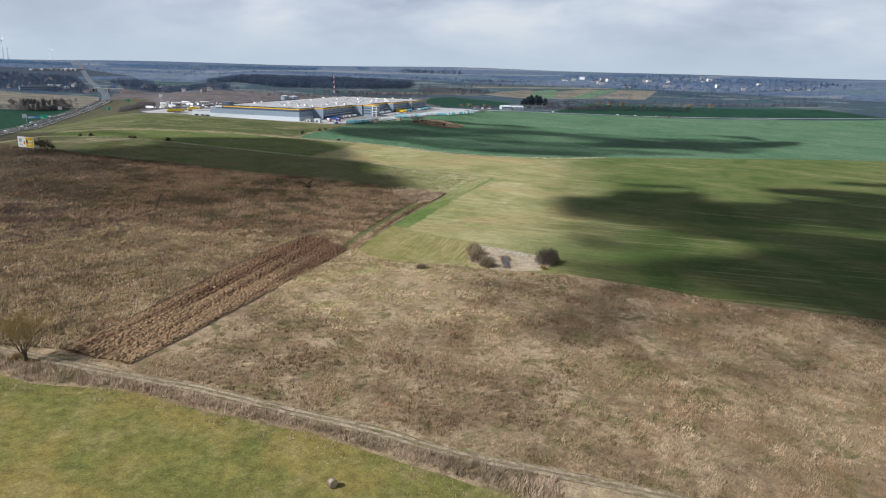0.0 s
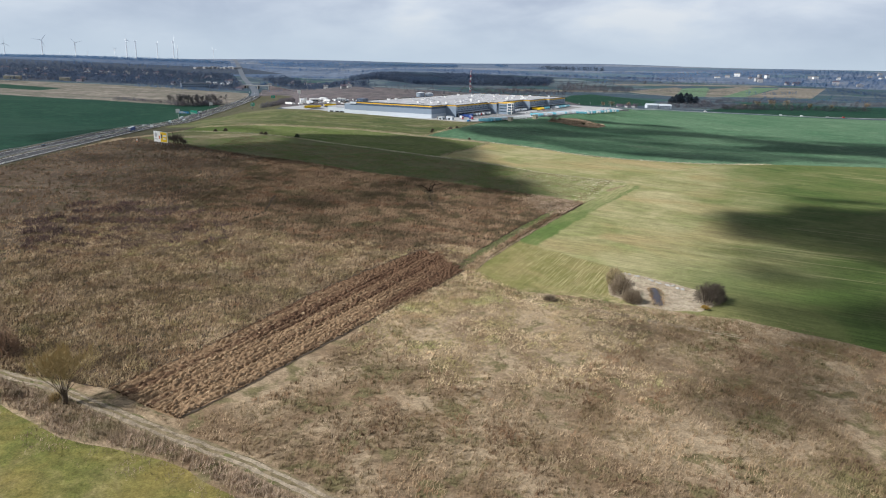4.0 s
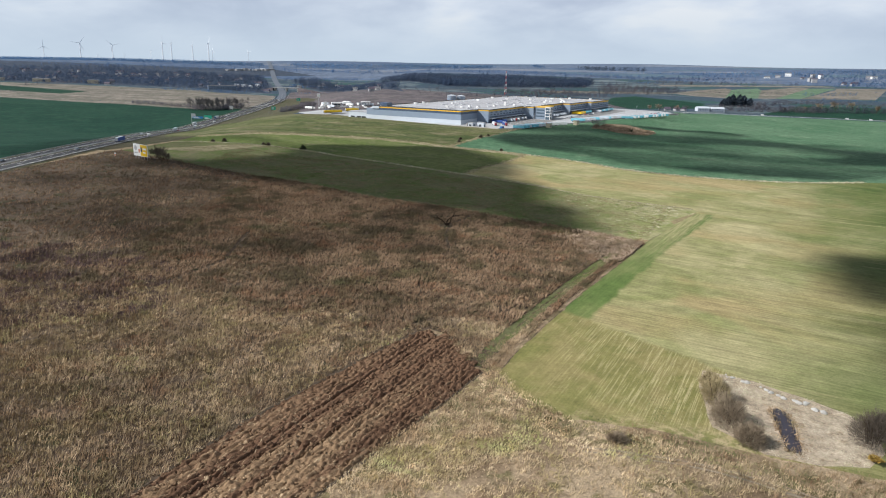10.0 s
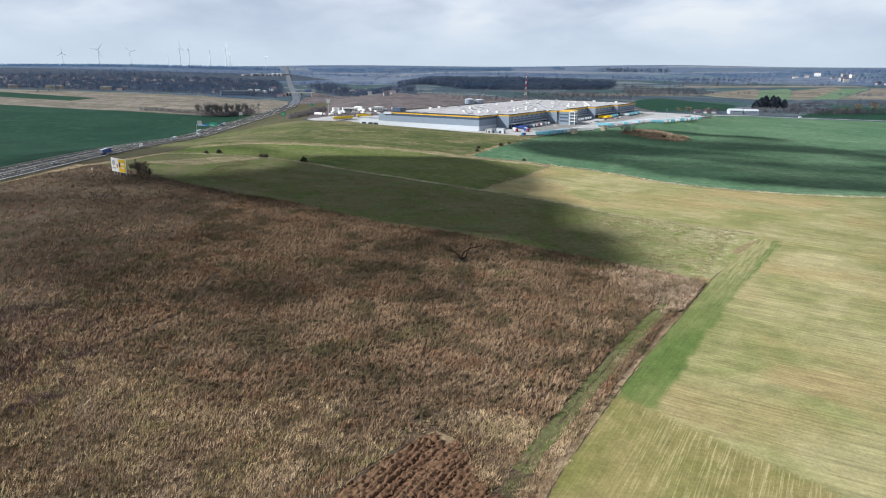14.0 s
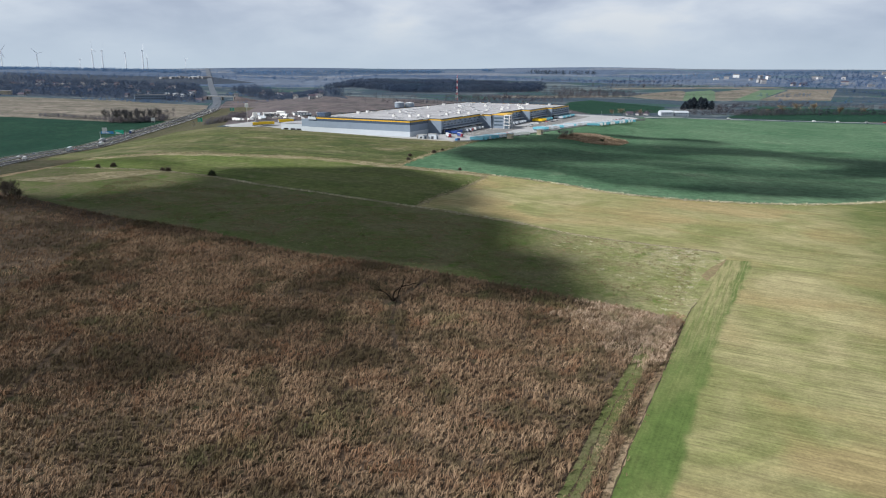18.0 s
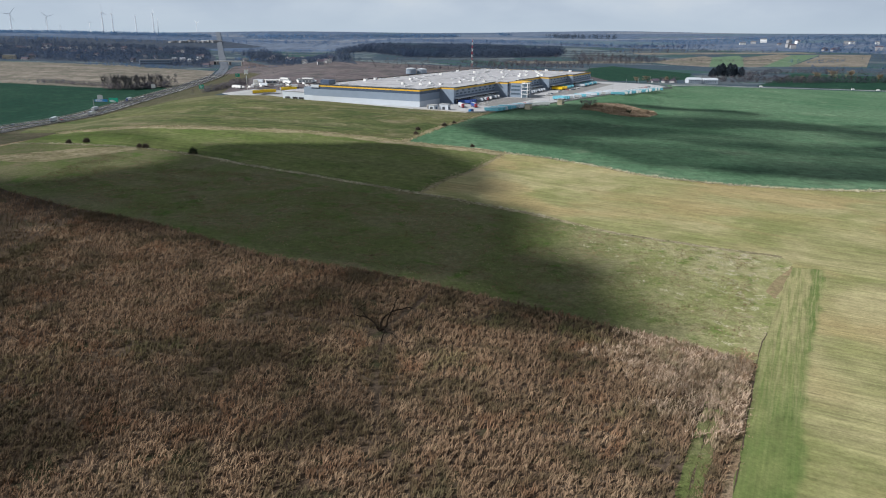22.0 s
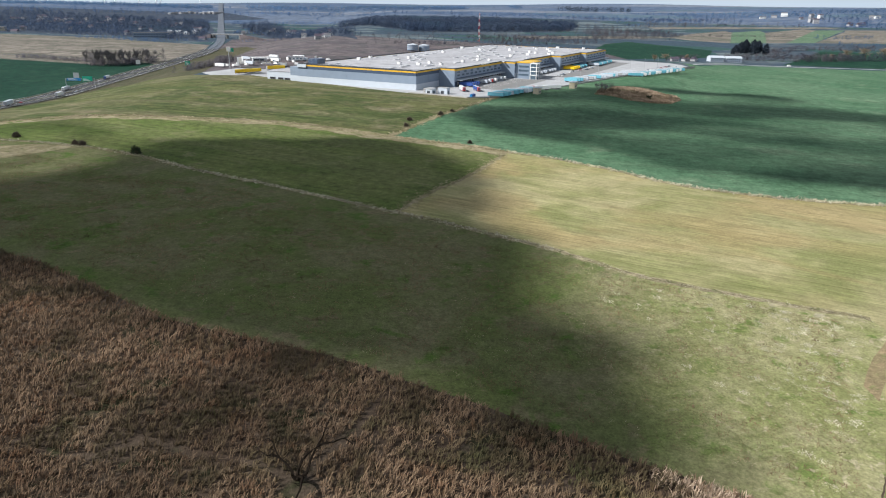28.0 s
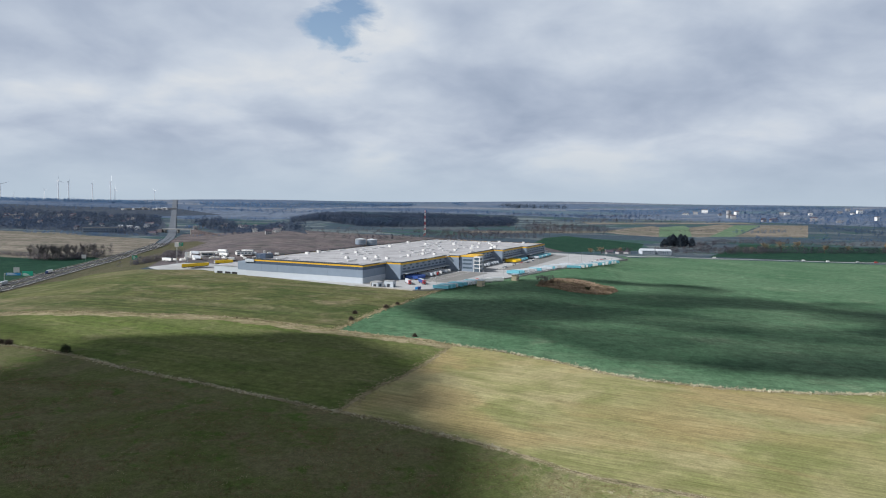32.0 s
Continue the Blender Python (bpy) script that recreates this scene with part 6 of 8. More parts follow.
SOUTH = [(-64, 99), (-50, 93), (-32, 110), (-18, 149), (-5, 177), (20, 205), (26, 197), (36, 188), (54, 185), (66, 180), (84, 174), (106, 169), (134, 152), (158, 133), (207, 110), (260, 60), (200, -40), (90, 11), (49, 33), (26, 45), (10, 56), (-10, 68), (-30, 80), (-49, 90)]
south_paths = away([[(28.7, 184), (27.7, 164), (28, 152), (26, 140)], [(33, 177), (37.7, 165), (38.8, 155), (38, 145), (39, 132)], [(16.4, 183), (15.2, 161), (12.8, 144), (11, 130)], [(73.4, 165), (71, 157), (69, 149), (70, 136)], [(31.5, 174), (32.5, 160), (31.6, 149)], [(49, 170), (52, 155), (50, 140)], [(88, 158), (93, 142), (91, 126)], [(36, 174), (54.6, 174), (66.3, 170), (83.5, 161.6), (100.6, 155.3)]], 0.28)


def south_keep(x, y, rs):
    gaps = np.array([noise.noise(Vector((a / 14, b / 14, 7.0))) for a, b in zip(x, y)])
    return south_paths(x, y, rs) & (rs.uniform(size=len(x)) < np.clip(0.75 + gaps * 1.2, 0.15, 1))


def sunlit_belt(x, y):
    """Above nought in the belt between the ploughed strip and the hollow, where sunlight is put into paler grass."""
    n = np.array([noise.noise(Vector((a / 16, b / 16, 12.0))) + 0.5 * noise.noise(Vector((a / 5, b / 5, 3.0))) for a, b in zip(x, y)])
    return 1.0 - np.hypot((x - 26) / 48, (y - 156) / 40) ** 2 + 0.9 * n


tufts("sunlit_grass", scatter(SOUTH, 0.9, 41, lambda x, y, rs: south_keep(x, y, rs) & (sunlit_belt(x, y) > rs.normal(0.2, 0.2, len(x)))), "sunlitblade", "pale rough grass lying in clumps, lightened as sunlit", 42, per=9, height=(0.4, 1.1), width=0.14, lean=0.7, lean_turn=20, spread=0.9, jitter=0.36, bent=False)
tufts("bleached_grass", scatter(SOUTH, 1.0, 31, lambda x, y, rs: south_keep(x, y, rs) & (sunlit_belt(x, y) < rs.normal(0.2, 0.3, len(x)))), "roughblade", "bleached rough grass lying in clumps", 32, per=9, height=(0.5, 1.3), width=0.13, lean=0.6, lean_turn=20, spread=0.8, jitter=0.36, bent=False)
tufts("bleached_grass", scatter([(-14, 158), (4, 189), (16, 210), (20, 214), (24, 203), (34, 190), (24, 176), (6, 160)], 0.8, 95), "sunlitblade", "pale grass beside the ploughed strip, lightened as sunlit", 96, per=8, height=(0.4, 1.0), width=0.13, lean=0.7, lean_turn=20, spread=1.2, jitter=0.4, bent=False)


def weedy(x, y, rs):
    n = np.array([noise.noise(Vector((a / 17, b / 17, 31.0))) + 0.5 * noise.noise(Vector((a / 5, b / 5, 8.0))) for a, b in zip(x, y)])
    return rs.uniform(size=len(x)) < np.clip(n * 1.5 - 0.05, 0, 0.8)


tufts("tall_weeds", scatter(SOUTH, 1.3, 37, lambda x, y, rs: weedy(x, y, rs) & (sunlit_belt(x, y) < 0.3)), "weedblade", "brown weed stalks standing in patches", 38, per=9, height=(0.8, 1.7), width=0.12, lean=0.3, lean_turn=20, spread=2.0, jitter=0.3, bent=False)
tufts("tall_weeds", scatter(REED_RING, 1.5, 39, lambda x, y, rs: weedy(x, y, rs) & (x > -150) & (y < 260)), "weedblade", "brown weed stalks standing in patches", 40, per=9, height=(0.8, 1.7), width=0.12, lean=0.3, lean_turn=20, spread=2.0, jitter=0.3, bent=False)
VERGE = [(-260, 176), (-150, 130), (-91, 98), (-72, 86), (-49, 80.5), (-29, 68), (-5.5, 56), (14, 41.5), (44, 20), (46, 30), (24, 41), (8, 51.5), (-12, 63.5), (-32, 75.5), (-51, 85), (-67, 93.5), (-88, 104.5), (-102, 110), (-161, 138)]
tufts("bleached_grass", scatter(VERGE, 0.9, 33), "vergeblade", "bleached tall grass along the dirt road", 34, per=10, height=(0.8, 2.1), width=0.12, lean=0.5, lean_turn=20, spread=1.0, jitter=0.45, bent=False)


def along(line, gap, width, seed):
    rs = np.random.RandomState(seed)
    p = np.array(curve_line(line, gap))
    k = np.repeat(p, 3, 0)
    return k[:, 0] + rs.normal(0, width, len(k)), k[:, 1] + rs.normal(0, width, len(k))


for n, (line, w, gap, hgt) in enumerate(((DITCH_2[:11], 0.9, 0.8, (0.4, 1.1)), (DITCH_3L, 1.6, 1.0, (0.5, 1.2)), (DITCH_3R[:9], 1.3, 0.9, (0.6, 1.5)), (DIVIDER, 2.2, 0.9, (0.3, 0.7)), (LINE_G, 1.8, 1.0, (0.5, 1.4)))):
    tufts("ditch_grass", along(line, gap, w, 40 + n), "paleblade" if n in (0, 2) else "ditchblade", "pale dry grass along a field ditch", 50 + n, per=7, height=hgt, width=0.16, lean=0.6, lean_turn=20, spread=1.6)
tagged(new("sandy_bank", ribbon("sandy_bank", curve_line(DITCH_3L, 5.0), -3.0, 11.0, 0.02, M["sandgrass"], 2.6)), "broad sandy bank with thin grass", "bank", kind="structure")
for line, w in ((DITCH_2, 1.3), (DITCH_3L, 2.4), (DITCH_3R[:9], 1.6), (DIVIDER, 1.2), (LINE_G, 1.5)):
    tagged(new("ditch_bank", ribbon("ditch_bank", curve_line(line, 3.0), -w, w, 0.03, M["sandgrass"], 0.7)), "pale dry bank of a field ditch", "bank", kind="structure")
# the ditch's shadow line, as a dark ribbon on level ground
for n, line in enumerate((DITCH_1[:5] + [(103, 369)], DITCH_2)):
    tagged(new("ditch", ribbon("ditch", curve_line(line, 2.0), -0.11, 0.10, 0.06, M["bark"], 0.14)), "flat dark ribbon for the shadow in a narrow drainage ditch", "ditch", kind="structure")
tufts("ditch_grass", along(offset_line(DITCH_1[:5], -2.6), 0.7, 1.3, 61), "roughblade", "dry grass along the drainage ditch", 62, per=6, height=(0.3, 0.8), width=0.12, lean=0.7, lean_turn=30, spread=1.2)
tufts("bank_grass", along(offset_line(DITCH_1[:5], -6.6), 0.35, 1.1, 65), "greenblade", "green grass of a trodden track beside the reeds", 66, per=7, height=(0.2, 0.5), width=0.12, lean=0.8, lean_turn=38, spread=1.5, bent=False)
tufts("bleached_grass", along(offset_line(DITCH_1[:5], -4.0), 0.5, 1.3, 63), "roughblade", "bleached grass between the reeds and the ditch", 64, per=8, height=(0.3, 0.9), width=0.12, lean=0.7, lean_turn=38, spread=1.0, bent=False)
tufts("bank_grass", along(DITCH_2[10:], 0.45, 1.0, 67), "paleblade", "short bleached grass along the ditch bank", 68, per=6, height=(0.15, 0.45), width=0.13, lean=1.0, lean_turn=30, spread=1.6, bent=False)
# faint wheel tracks beside the ditch and along the headland
for line, offs, mat in ((DITCH_1, (-7.8, -5.6), "strip"),):
    for o in offs:
        ln = curve_line(offset_line(line[:4] + [(88, 343)], o), 3.0)
        tagged(new("wheel_track", ribbon("wheel_track", ln[int(len(ln) * 0.1):], -0.85, 0.85, 0.05, M[mat], 0.35)), "faint wheel track in the grass", "track", kind="structure")
tufts("bank_grass", scatter([(8, 186), (14, 202), (19, 208), (24, 199), (21, 192), (14, 186)], 0.7, 43), "greenblade", "fresh green grass at the end of the ditch", 44, per=8, height=(0.2, 0.5), width=0.13, lean=0.9, lean_turn=20, spread=2.0, jitter=0.4, bent=False)
tufts("bank_grass", scatter([(58, 187), (66, 181), (84, 172), (96, 168), (94, 161), (78, 166), (62, 174), (54, 182)], 0.8, 45, strip_patch(71.0, -0.1)), "greenblade", "fresh green grass below the sandy hollow", 46, per=8, height=(0.2, 0.5), width=0.13, lean=0.9, lean_turn=20, spread=2.0, jitter=0.4, bent=False)
for line in ([(28.7, 184), (27.7, 164), (28, 152), (26, 140)], [(33, 177), (37.7, 165), (38.8, 155), (38, 145), (39, 132)], [(16.4, 183), (15.2, 161), (12.8, 144), (11, 130)], [(73.4, 165), (71, 157), (69, 149), (70, 136)], [(31.5, 174), (32.5, 160), (31.6, 149)], [(49, 170), (52, 155), (50, 140)], [(88, 158), (93, 142), (91, 126)]):
    tagged(new("trodden_path", ribbon("trodden_path", curve_line(line, 1.2), -0.13, 0.13, 0.08, M["rough"], 0.16)), "narrow trodden path through dry grass", "path", kind="structure")
# growth that blurs the crop's southern edge
EDGE = offset_line(curve_line(GREEN_S[:10], 3.0), 1.0)
edge_noise = lambda x, y, rs: np.array([noise.noise(Vector((a / 8, b / 8, 6.0))) for a, b in zip(x, y)]) + rs.normal(0, 0.12, len(x)) > -0.05
ex, ey = along(EDGE, 0.7, 2.2, 83)
ok = edge_noise(ex, ey, np.random.RandomState(84))
tufts("edge_grass", (ex[ok], ey[ok]), "greenblade", "green grass creeping over the field's edge", 85, per=7, height=(0.2, 0.6), width=0.13, lean=0.8, lean_turn=20, spread=2.0, jitter=0.6, bent=False)
tufts("edge_grass", (ex[~ok], ey[~ok]), "roughblade", "bleached grass creeping over the field's edge", 86, per=7, height=(0.3, 0.8), width=0.13, lean=0.8, lean_turn=20, spread=2.0, jitter=0.6, bent=False)
tufts("edge_grass", scatter([(58, 208), (66, 196), (65, 181), (74, 175), (78, 165), (58, 168), (38, 178), (22, 194), (19, 204), (34, 193), (52, 189)], 0.9, 87, edge_noise), "greenblade", "fresh green grass beside the sandy hollow", 88, per=8, height=(0.2, 0.5), width=0.13, lean=0.9, lean_turn=20, spread=2.0, jitter=0.5, bent=False)
# a ragged patch of darker stalks among the reeds
DARK_PATCH = [(-172, 294), (-140, 300), (-104, 292), (-88, 268), (-82, 242), (-90, 226), (-112, 222), (-118, 206), (-150, 208), (-176, 240)]
tufts("dark_stalks", scatter(DARK_PATCH, 1.1, 89, lambda x, y, rs: np.array([noise.noise(Vector((a / 11, b / 11, 16.0))) + 0.5 * noise.noise(Vector((a / 4, b / 4, 3.0))) for a, b in zip(x, y)]) > -0.02), "darkblade", "dark purple-brown stalks among dry reeds", 90, per=9, height=(0.9, 1.9), width=0.14, lean=0.5, lean_turn=60, spread=2.5, jitter=0.45, bent=False)
# growth that blurs the meadow's edge beside the dirt road
mx, my = along([(-150, 121), (-120, 108), (-91, 94), (-72, 83), (-49, 77), (-29, 65), (-5.5, 53), (14, 38), (40, 18)], 0.55, 3.4, 47)
ok = edge_noise(mx, my, np.random.RandomState(48))
tufts("edge_grass", (mx[ok], my[ok]), "vergeblade", "bleached grass straying into the meadow", 49, per=7, height=(0.3, 0.9), width=0.13, lean=0.8, lean_turn=20, spread=2.0, jitter=0.6, bent=False)
tufts("edge_grass", (mx[~ok], my[~ok]), "meadowblade", "yellow-green grass at the meadow's edge", 50, per=7, height=(0.2, 0.6), width=0.13, lean=0.8, lean_turn=20, spread=2.0, jitter=0.6, bent=False)
# pale tussocks on the old grassland's corner
PALE = [(62, 440), (86, 452), (118, 441), (136, 432), (118, 400), (100, 372), (92, 358), (80, 366), (84, 395), (74, 420)]
pale_at = scatter(PALE, 2.6, 71, lambda x, y, rs: rs.uniform(size=len(x)) < np.clip((x + y * 0.1 - 125) / 70, 0.03, 0.65))
px = np.concatenate([pale_at[0] + d for d in (0, 0.7, -0.6, 0.3)])
py = np.concatenate([pale_at[1] + d for d in (0, 0.4, 0.5, -0.7)])
tufts("pale_tussocks", (px, py), "paleblade", "pale flattened grass tussocks", 72, per=30, height=(0.3, 0.6), width=0.17, lean=1.3, lean_turn=30, spread=3.0, jitter=0.40, bent=False)
tufts("meadow_tufts", scatter([(-150, 120), (-91, 95), (-72, 83), (-49, 77), (-29, 65), (-5, 52), (14, 38), (44, 14), (20, -20), (-150, 0)], 1.7, 73), "meadowblade", "short meadow grass tufts", 74, per=7, height=(0.15, 0.4), width=0.09, bent=False, lean=0.7, lean_turn=30, spread=2.0, jitter=0.8)
STRIP = [(-170, 580), (-120, 555), (-60, 535), (0, 500), (60, 470), (130, 432), (95, 362), (40, 388), (0, 410), (-60, 440), (-120, 475), (-170, 500)]
tufts("grassland_tufts", scatter(STRIP, 1.3, 75, strip_patch(21.0, -0.25)), "greenblade", "short old grass tufts", 76, per=7, height=(0.2, 0.5), width=0.11, bent=False, lean=0.8, lean_turn=30, spread=2.0, jitter=0.7)
tufts("grassland_tufts", scatter(STRIP, 1.4, 79, strip_patch(41.0, 0.05)), "weedblade", "brown dead stalks in old grass", 80, per=8, height=(0.3, 0.7), width=0.12, bent=False, lean=0.7, lean_turn=30, spread=2.0, jitter=0.5)
tufts("grassland_tufts", scatter(STRIP, 2.2, 93, strip_patch(61.0, 0.22)), "ditchblade", "pale bleached tufts in old grass", 94, per=8, height=(0.2, 0.5), width=0.13, bent=False, lean=1.0, lean_turn=30, spread=2.0, jitter=0.4)
tufts("sandy_grass", scatter(PIT, 0.9, 77, lambda x, y, rs: np.hypot((x - 83.8) / 3.2, (y - 191) / 11) > 1), "paleblade", "bleached grass in the sandy hollow", 78, per=9, height=(0.25, 0.6), width=0.09, lean=1.0, lean_turn=30, spread=2.0, bent=False)

# ---- ploughed strip: furrow slices and clods ----
ax = (Vector((5, 236)) - Vector((-62, 100))).normalized()
ay = Vector((ax.y, -ax.x))
na, nb = 520, 200
gi, gj = np.meshgrid(np.arange(na), np.arange(nb), indexing="ij")
la, lb = gi * 0.33 - 6, gj * 0.195 - 12
wob = np.array([noise.noise(Vector((a / 9, 3.0, 0))) for a in la[:, 0]])[:, None] * 0.5
fx, fy = -62 + ax.x * la + ay.x * (lb + wob), 100 + ax.y * la + ay.y * (lb + wob)
clod = np.array([noise.noise(Vector((a * 0.55, b * 1.1, 1.0))) + 0.8 * noise.noise(Vector((a * 1.3, b * 2.2, 5.0))) + 0.6 * noise.noise(Vector((a * 2.4, b * 3.4, 9.0))) for a, b in zip(la.ravel(), lb.ravel())]).reshape(la.shape)
arcs = np.array([noise.noise(Vector((a * 0.9, b * 0.35, 14.0))) for a, b in zip(la.ravel(), lb.ravel())]).reshape(la.shape)
slice_ = np.abs((((lb + 0.22 * clod + 0.3 * arcs) / 1.5) % 1.0) - 0.35)
fz = land(fx, fy) + 0.12 + 0.72 * (0.6 - slice_) * (1.0 + 1.2 * arcs) + 0.40 * clod
fz -= 0.5 * (np.abs(lb - 0.3) < 0.4) + 0.4 * (np.abs(lb + 1.9) < 0.35) + 0.3 * (np.abs(lb - 7.0) < 0.35)
fz -= 0.45 * ~away([PLOUGH[4:11], PLOUGH[12:17]], 0.8)(fx.ravel(), fy.ravel(), None).reshape(fx.shape)
idx = gi * nb + gj
quads = np.stack([idx[:-1, :-1], idx[1:, :-1], idx[1:, 1:], idx[:-1, 1:]], -1).reshape(-1, 4)
cx, cy = fx.ravel()[quads].mean(1), fy.ravel()[quads].mean(1)
quads = quads[inside(cx, cy, PLOUGH)]
tri = np.concatenate([quads[:, :3], quads[:, [0, 2, 3]]])
plough_ob = tagged(new("ploughed_furrows", fast_mesh("ploughed_furrows", np.stack([fx.ravel(), fy.ravel(), fz.ravel()], 1), tri, M["plough"])), "rough brown furrow slices and clods", "soil", kind="stuff")

rs = np.random.RandomState(6)
nc = 5200
cl, cb = rs.uniform(-4, 160, nc), np.round(rs.uniform(-11, 26, nc) / 1.35) * 1.35 + rs.normal(0, 0.4, nc)
kx, ky = -62 + ax.x * cl + ay.x * cb, 100 + ax.y * cl + ay.y * cb
ok = inside(kx, ky, PLOUGH)
kx, ky = kx[ok], ky[ok]
lump = np.array([(1, 0, -0.3), (-0.5, 0.85, -0.3), (-0.5, -0.85, -0.3), (0.1, 0.1, 0.9), (0.7, -0.7, 0.35), (-0.8, 0.1, 0.3)])
lump_f = np.array([(0, 1, 3), (0, 3, 4), (0, 4, 2), (4, 3, 5), (4, 5, 2), (1, 5, 3), (1, 2, 5), (0, 2, 1)])
size = rs.uniform(0.12, 0.42, len(kx))
turn = rs.uniform(0, 6.28, len(kx))
shape = lump[None] * rs.uniform(0.6, 1.4, (len(kx), 6, 1))
ccx = shape[..., 0] * np.cos(turn)[:, None] * 1.7 - shape[..., 1] * np.sin(turn)[:, None]
ccy = shape[..., 0] * np.sin(turn)[:, None] * 1.7 + shape[..., 1] * np.cos(turn)[:, None]
co = np.stack([kx[:, None] + ccx * size[:, None], ky[:, None] + ccy * size[:, None], (land(kx, ky) + 0.32)[:, None] + shape[..., 2] * size[:, None] * 0.8], -1).reshape(-1, 3)
cf = (lump_f[None] + (np.arange(len(kx)) * 6)[:, None, None]).reshape(-1, 3)
tagged(new("soil_clods", fast_mesh("soil_clods", co, cf, M["plough"])), "loose brown clods on the ploughed strip", "soil", kind="stuff")

def on_plough(x, y, rs):
    b = (x + 62) * ay.x + (y - 100) * ay.y
    return rs.uniform(size=len(x)) < (0.05 + 0.22 * (np.abs(np.sin(b * 0.42)) > 0.75)) * (y < 200)


sx, sy = scatter(PLOUGH, 1.05, 35, on_plough)
co, f = blades(sx, sy, 36, per=4, height=(0.3, 0.8), width=0.09, lean=1.15, lean_turn=62, spread=0.8, bent=False, jitter=0.4)
co[:, 2] += 0.45
tagged(new("straw_litter", fast_mesh("straw_litter", co, f, M["roughblade"])), "torn straw lying on the furrow slices", "straw", kind="stuff")

# dark ribbons laid flat in place of the shade inside the edge furrows
for line in (PLOUGH[5:11], PLOUGH[12:17]):
    tagged(new("furrow_shade", ribbon("furrow_shade", curve_line(line, 2.0), -0.34, 0.34, 0.14, M["bark"], 0.25)), "flat dark strip for the shade in the ploughed strip's edge furrow", "furrow", kind="structure")

# ---- dirt road ----
tagged(new("dirt_road", ribbon("dirt_road", curve_line(ROAD_S, 3.0), -2.0, 2.0, 0.03, M["roadgrass"], 0.4)), "rutted dirt road through rough grass", "road", kind="structure")
for o in (-0.92, 0.92):
    tagged(new("wheel_rut", ribbon("wheel_rut", curve_line(ROAD_S, 2.0), o - 0.48, o + 0.48, 0.06, M["dirt"], 0.26)), "pale worn wheel rut of the dirt road", "road", kind="structure")


# ---- trees ----
def branch_faces(verts, faces, a, b, r0, r1, sides=4):
    d = (b - a).normalized()
    u = d.orthogonal().normalized()
    w = d.cross(u)
    n = len(verts)
    for p, r in ((a, r0), (b, r1)):
        for i in range(sides):
            t = 2 * math.pi * i / sides
            verts.append(p + u * (math.cos(t) * r) + w * (math.sin(t) * r))
    for i in range(sides):
        j = (i + 1) % sides
        faces.append((n + i, n + j, n + sides + j, n + sides + i))


def grow(rnd, trunk, crown, a, d, length, r, level, kids, open_, lift, twig):
    """A limb of two bent pieces that splits; the thin ends are flat twigs."""
    b = a + d * length * 0.5
    d2 = (d + Vector((rnd.gauss(0, 0.13), rnd.gauss(0, 0.13), lift * 0.3))).normalized()
    c = b + d2 * length * 0.5
    verts, faces = trunk if level >= 3 else crown
    if level == 0:
        n = len(verts)
        s = d.orthogonal().normalized() * twig
        verts += [a - s, a + s, c]
        faces.append((n, n + 1, n + 2))
        return
    sides = 5 if level >= 3 else 3
    branch_faces(verts, faces, a, b, r, r * 0.8, sides)
    branch_faces(verts, faces, b, c, r * 0.8, r * 0.5, sides)
    for i in range(kids):
        t = rnd.uniform(0.45, 1.0)
        p = a + d * length * min(t, 0.5) + d2 * length * max(0, t - 0.5)
        e = (d2 + Vector((rnd.gauss(0, open_), rnd.gauss(0, open_), rnd.gauss(0, open_ * 0.6) + lift))).normalized()
        grow(rnd, trunk, crown, p, e, length * rnd.uniform(0.55, 0.8), r * 0.55, level - 1, kids, open_, lift, twig)


def bare_tree(name, label, category, at, seed, height, r, stems=1, level=4, kids=4, open_=0.55, lift=0.12, twig=0.03, fan=0.2, first=0.4, wood="bark", thin="browntwig", group=""):
    rnd = random.Random(seed)
    ob = thing(name, label, category, at, group)
    trunk, crown = ([], []), ([], [])
    for i in range(stems):
        t = 2 * math.pi * (i + rnd.random()) / stems
        f = fan * rnd.uniform(0.5, 1.2) if stems > 1 else fan * 0.3
        d = Vector((math.cos(t) * f, math.sin(t) * f, 1)).normalized()
        p = Vector((math.cos(t), math.sin(t), 0)) * (0.25 * stems * r if stems > 1 else 0) - Vector((0, 0, 0.2))
        grow(rnd, trunk, crown, p, d, height * first * rnd.uniform(0.85, 1.1), r, level, kids, open_, lift, twig)
    if trunk[0]:
        part("trunk", pydata("trunk", *trunk, M[wood]), None, ob)
    if crown[0]:
        part("crown", pydata("crown", *crown, M[thin]), None, ob)
    return ob


def on_land(x, y, turn=0.0, scale=1.0):
    return Matrix.LocRotScale((x, y, ground_z(x, y)), Euler((0, 0, radians(turn))), (scale, scale, scale))


# pollard willow by the dirt road
wil = thing("willow_tree", "bare pollard willow with a bush of upright yellow-brown shoots", "tree", on_land(-78.4, 99.0))
rnd = random.Random(3)
trunk, crown = ([], []), ([], [])
branch_faces(*trunk, Vector((0, 0, -0.2)), Vector((0.15, 0.1, 1.4)), 0.75, 0.6, 8)
branch_faces(*trunk, Vector((0.15, 0.1, 1.4)), Vector((0.0, 0.2, 2.6)), 0.6, 0.75, 8)
for i in range(20):
    t, f = rnd.uniform(0, 6.28), rnd.uniform(0.1, 0.9)
    grow(rnd, trunk, crown, Vector((math.cos(t) * 0.5, math.sin(t) * 0.5, 2.3)), Vector((math.cos(t) * f, math.sin(t) * f, 1)).normalized(), rnd.uniform(3.8, 6.4), 0.08, 3, 5, 0.42, 0.22, 0.045)
part("trunk", pydata("trunk", *trunk, M["bark"]), None, wil)
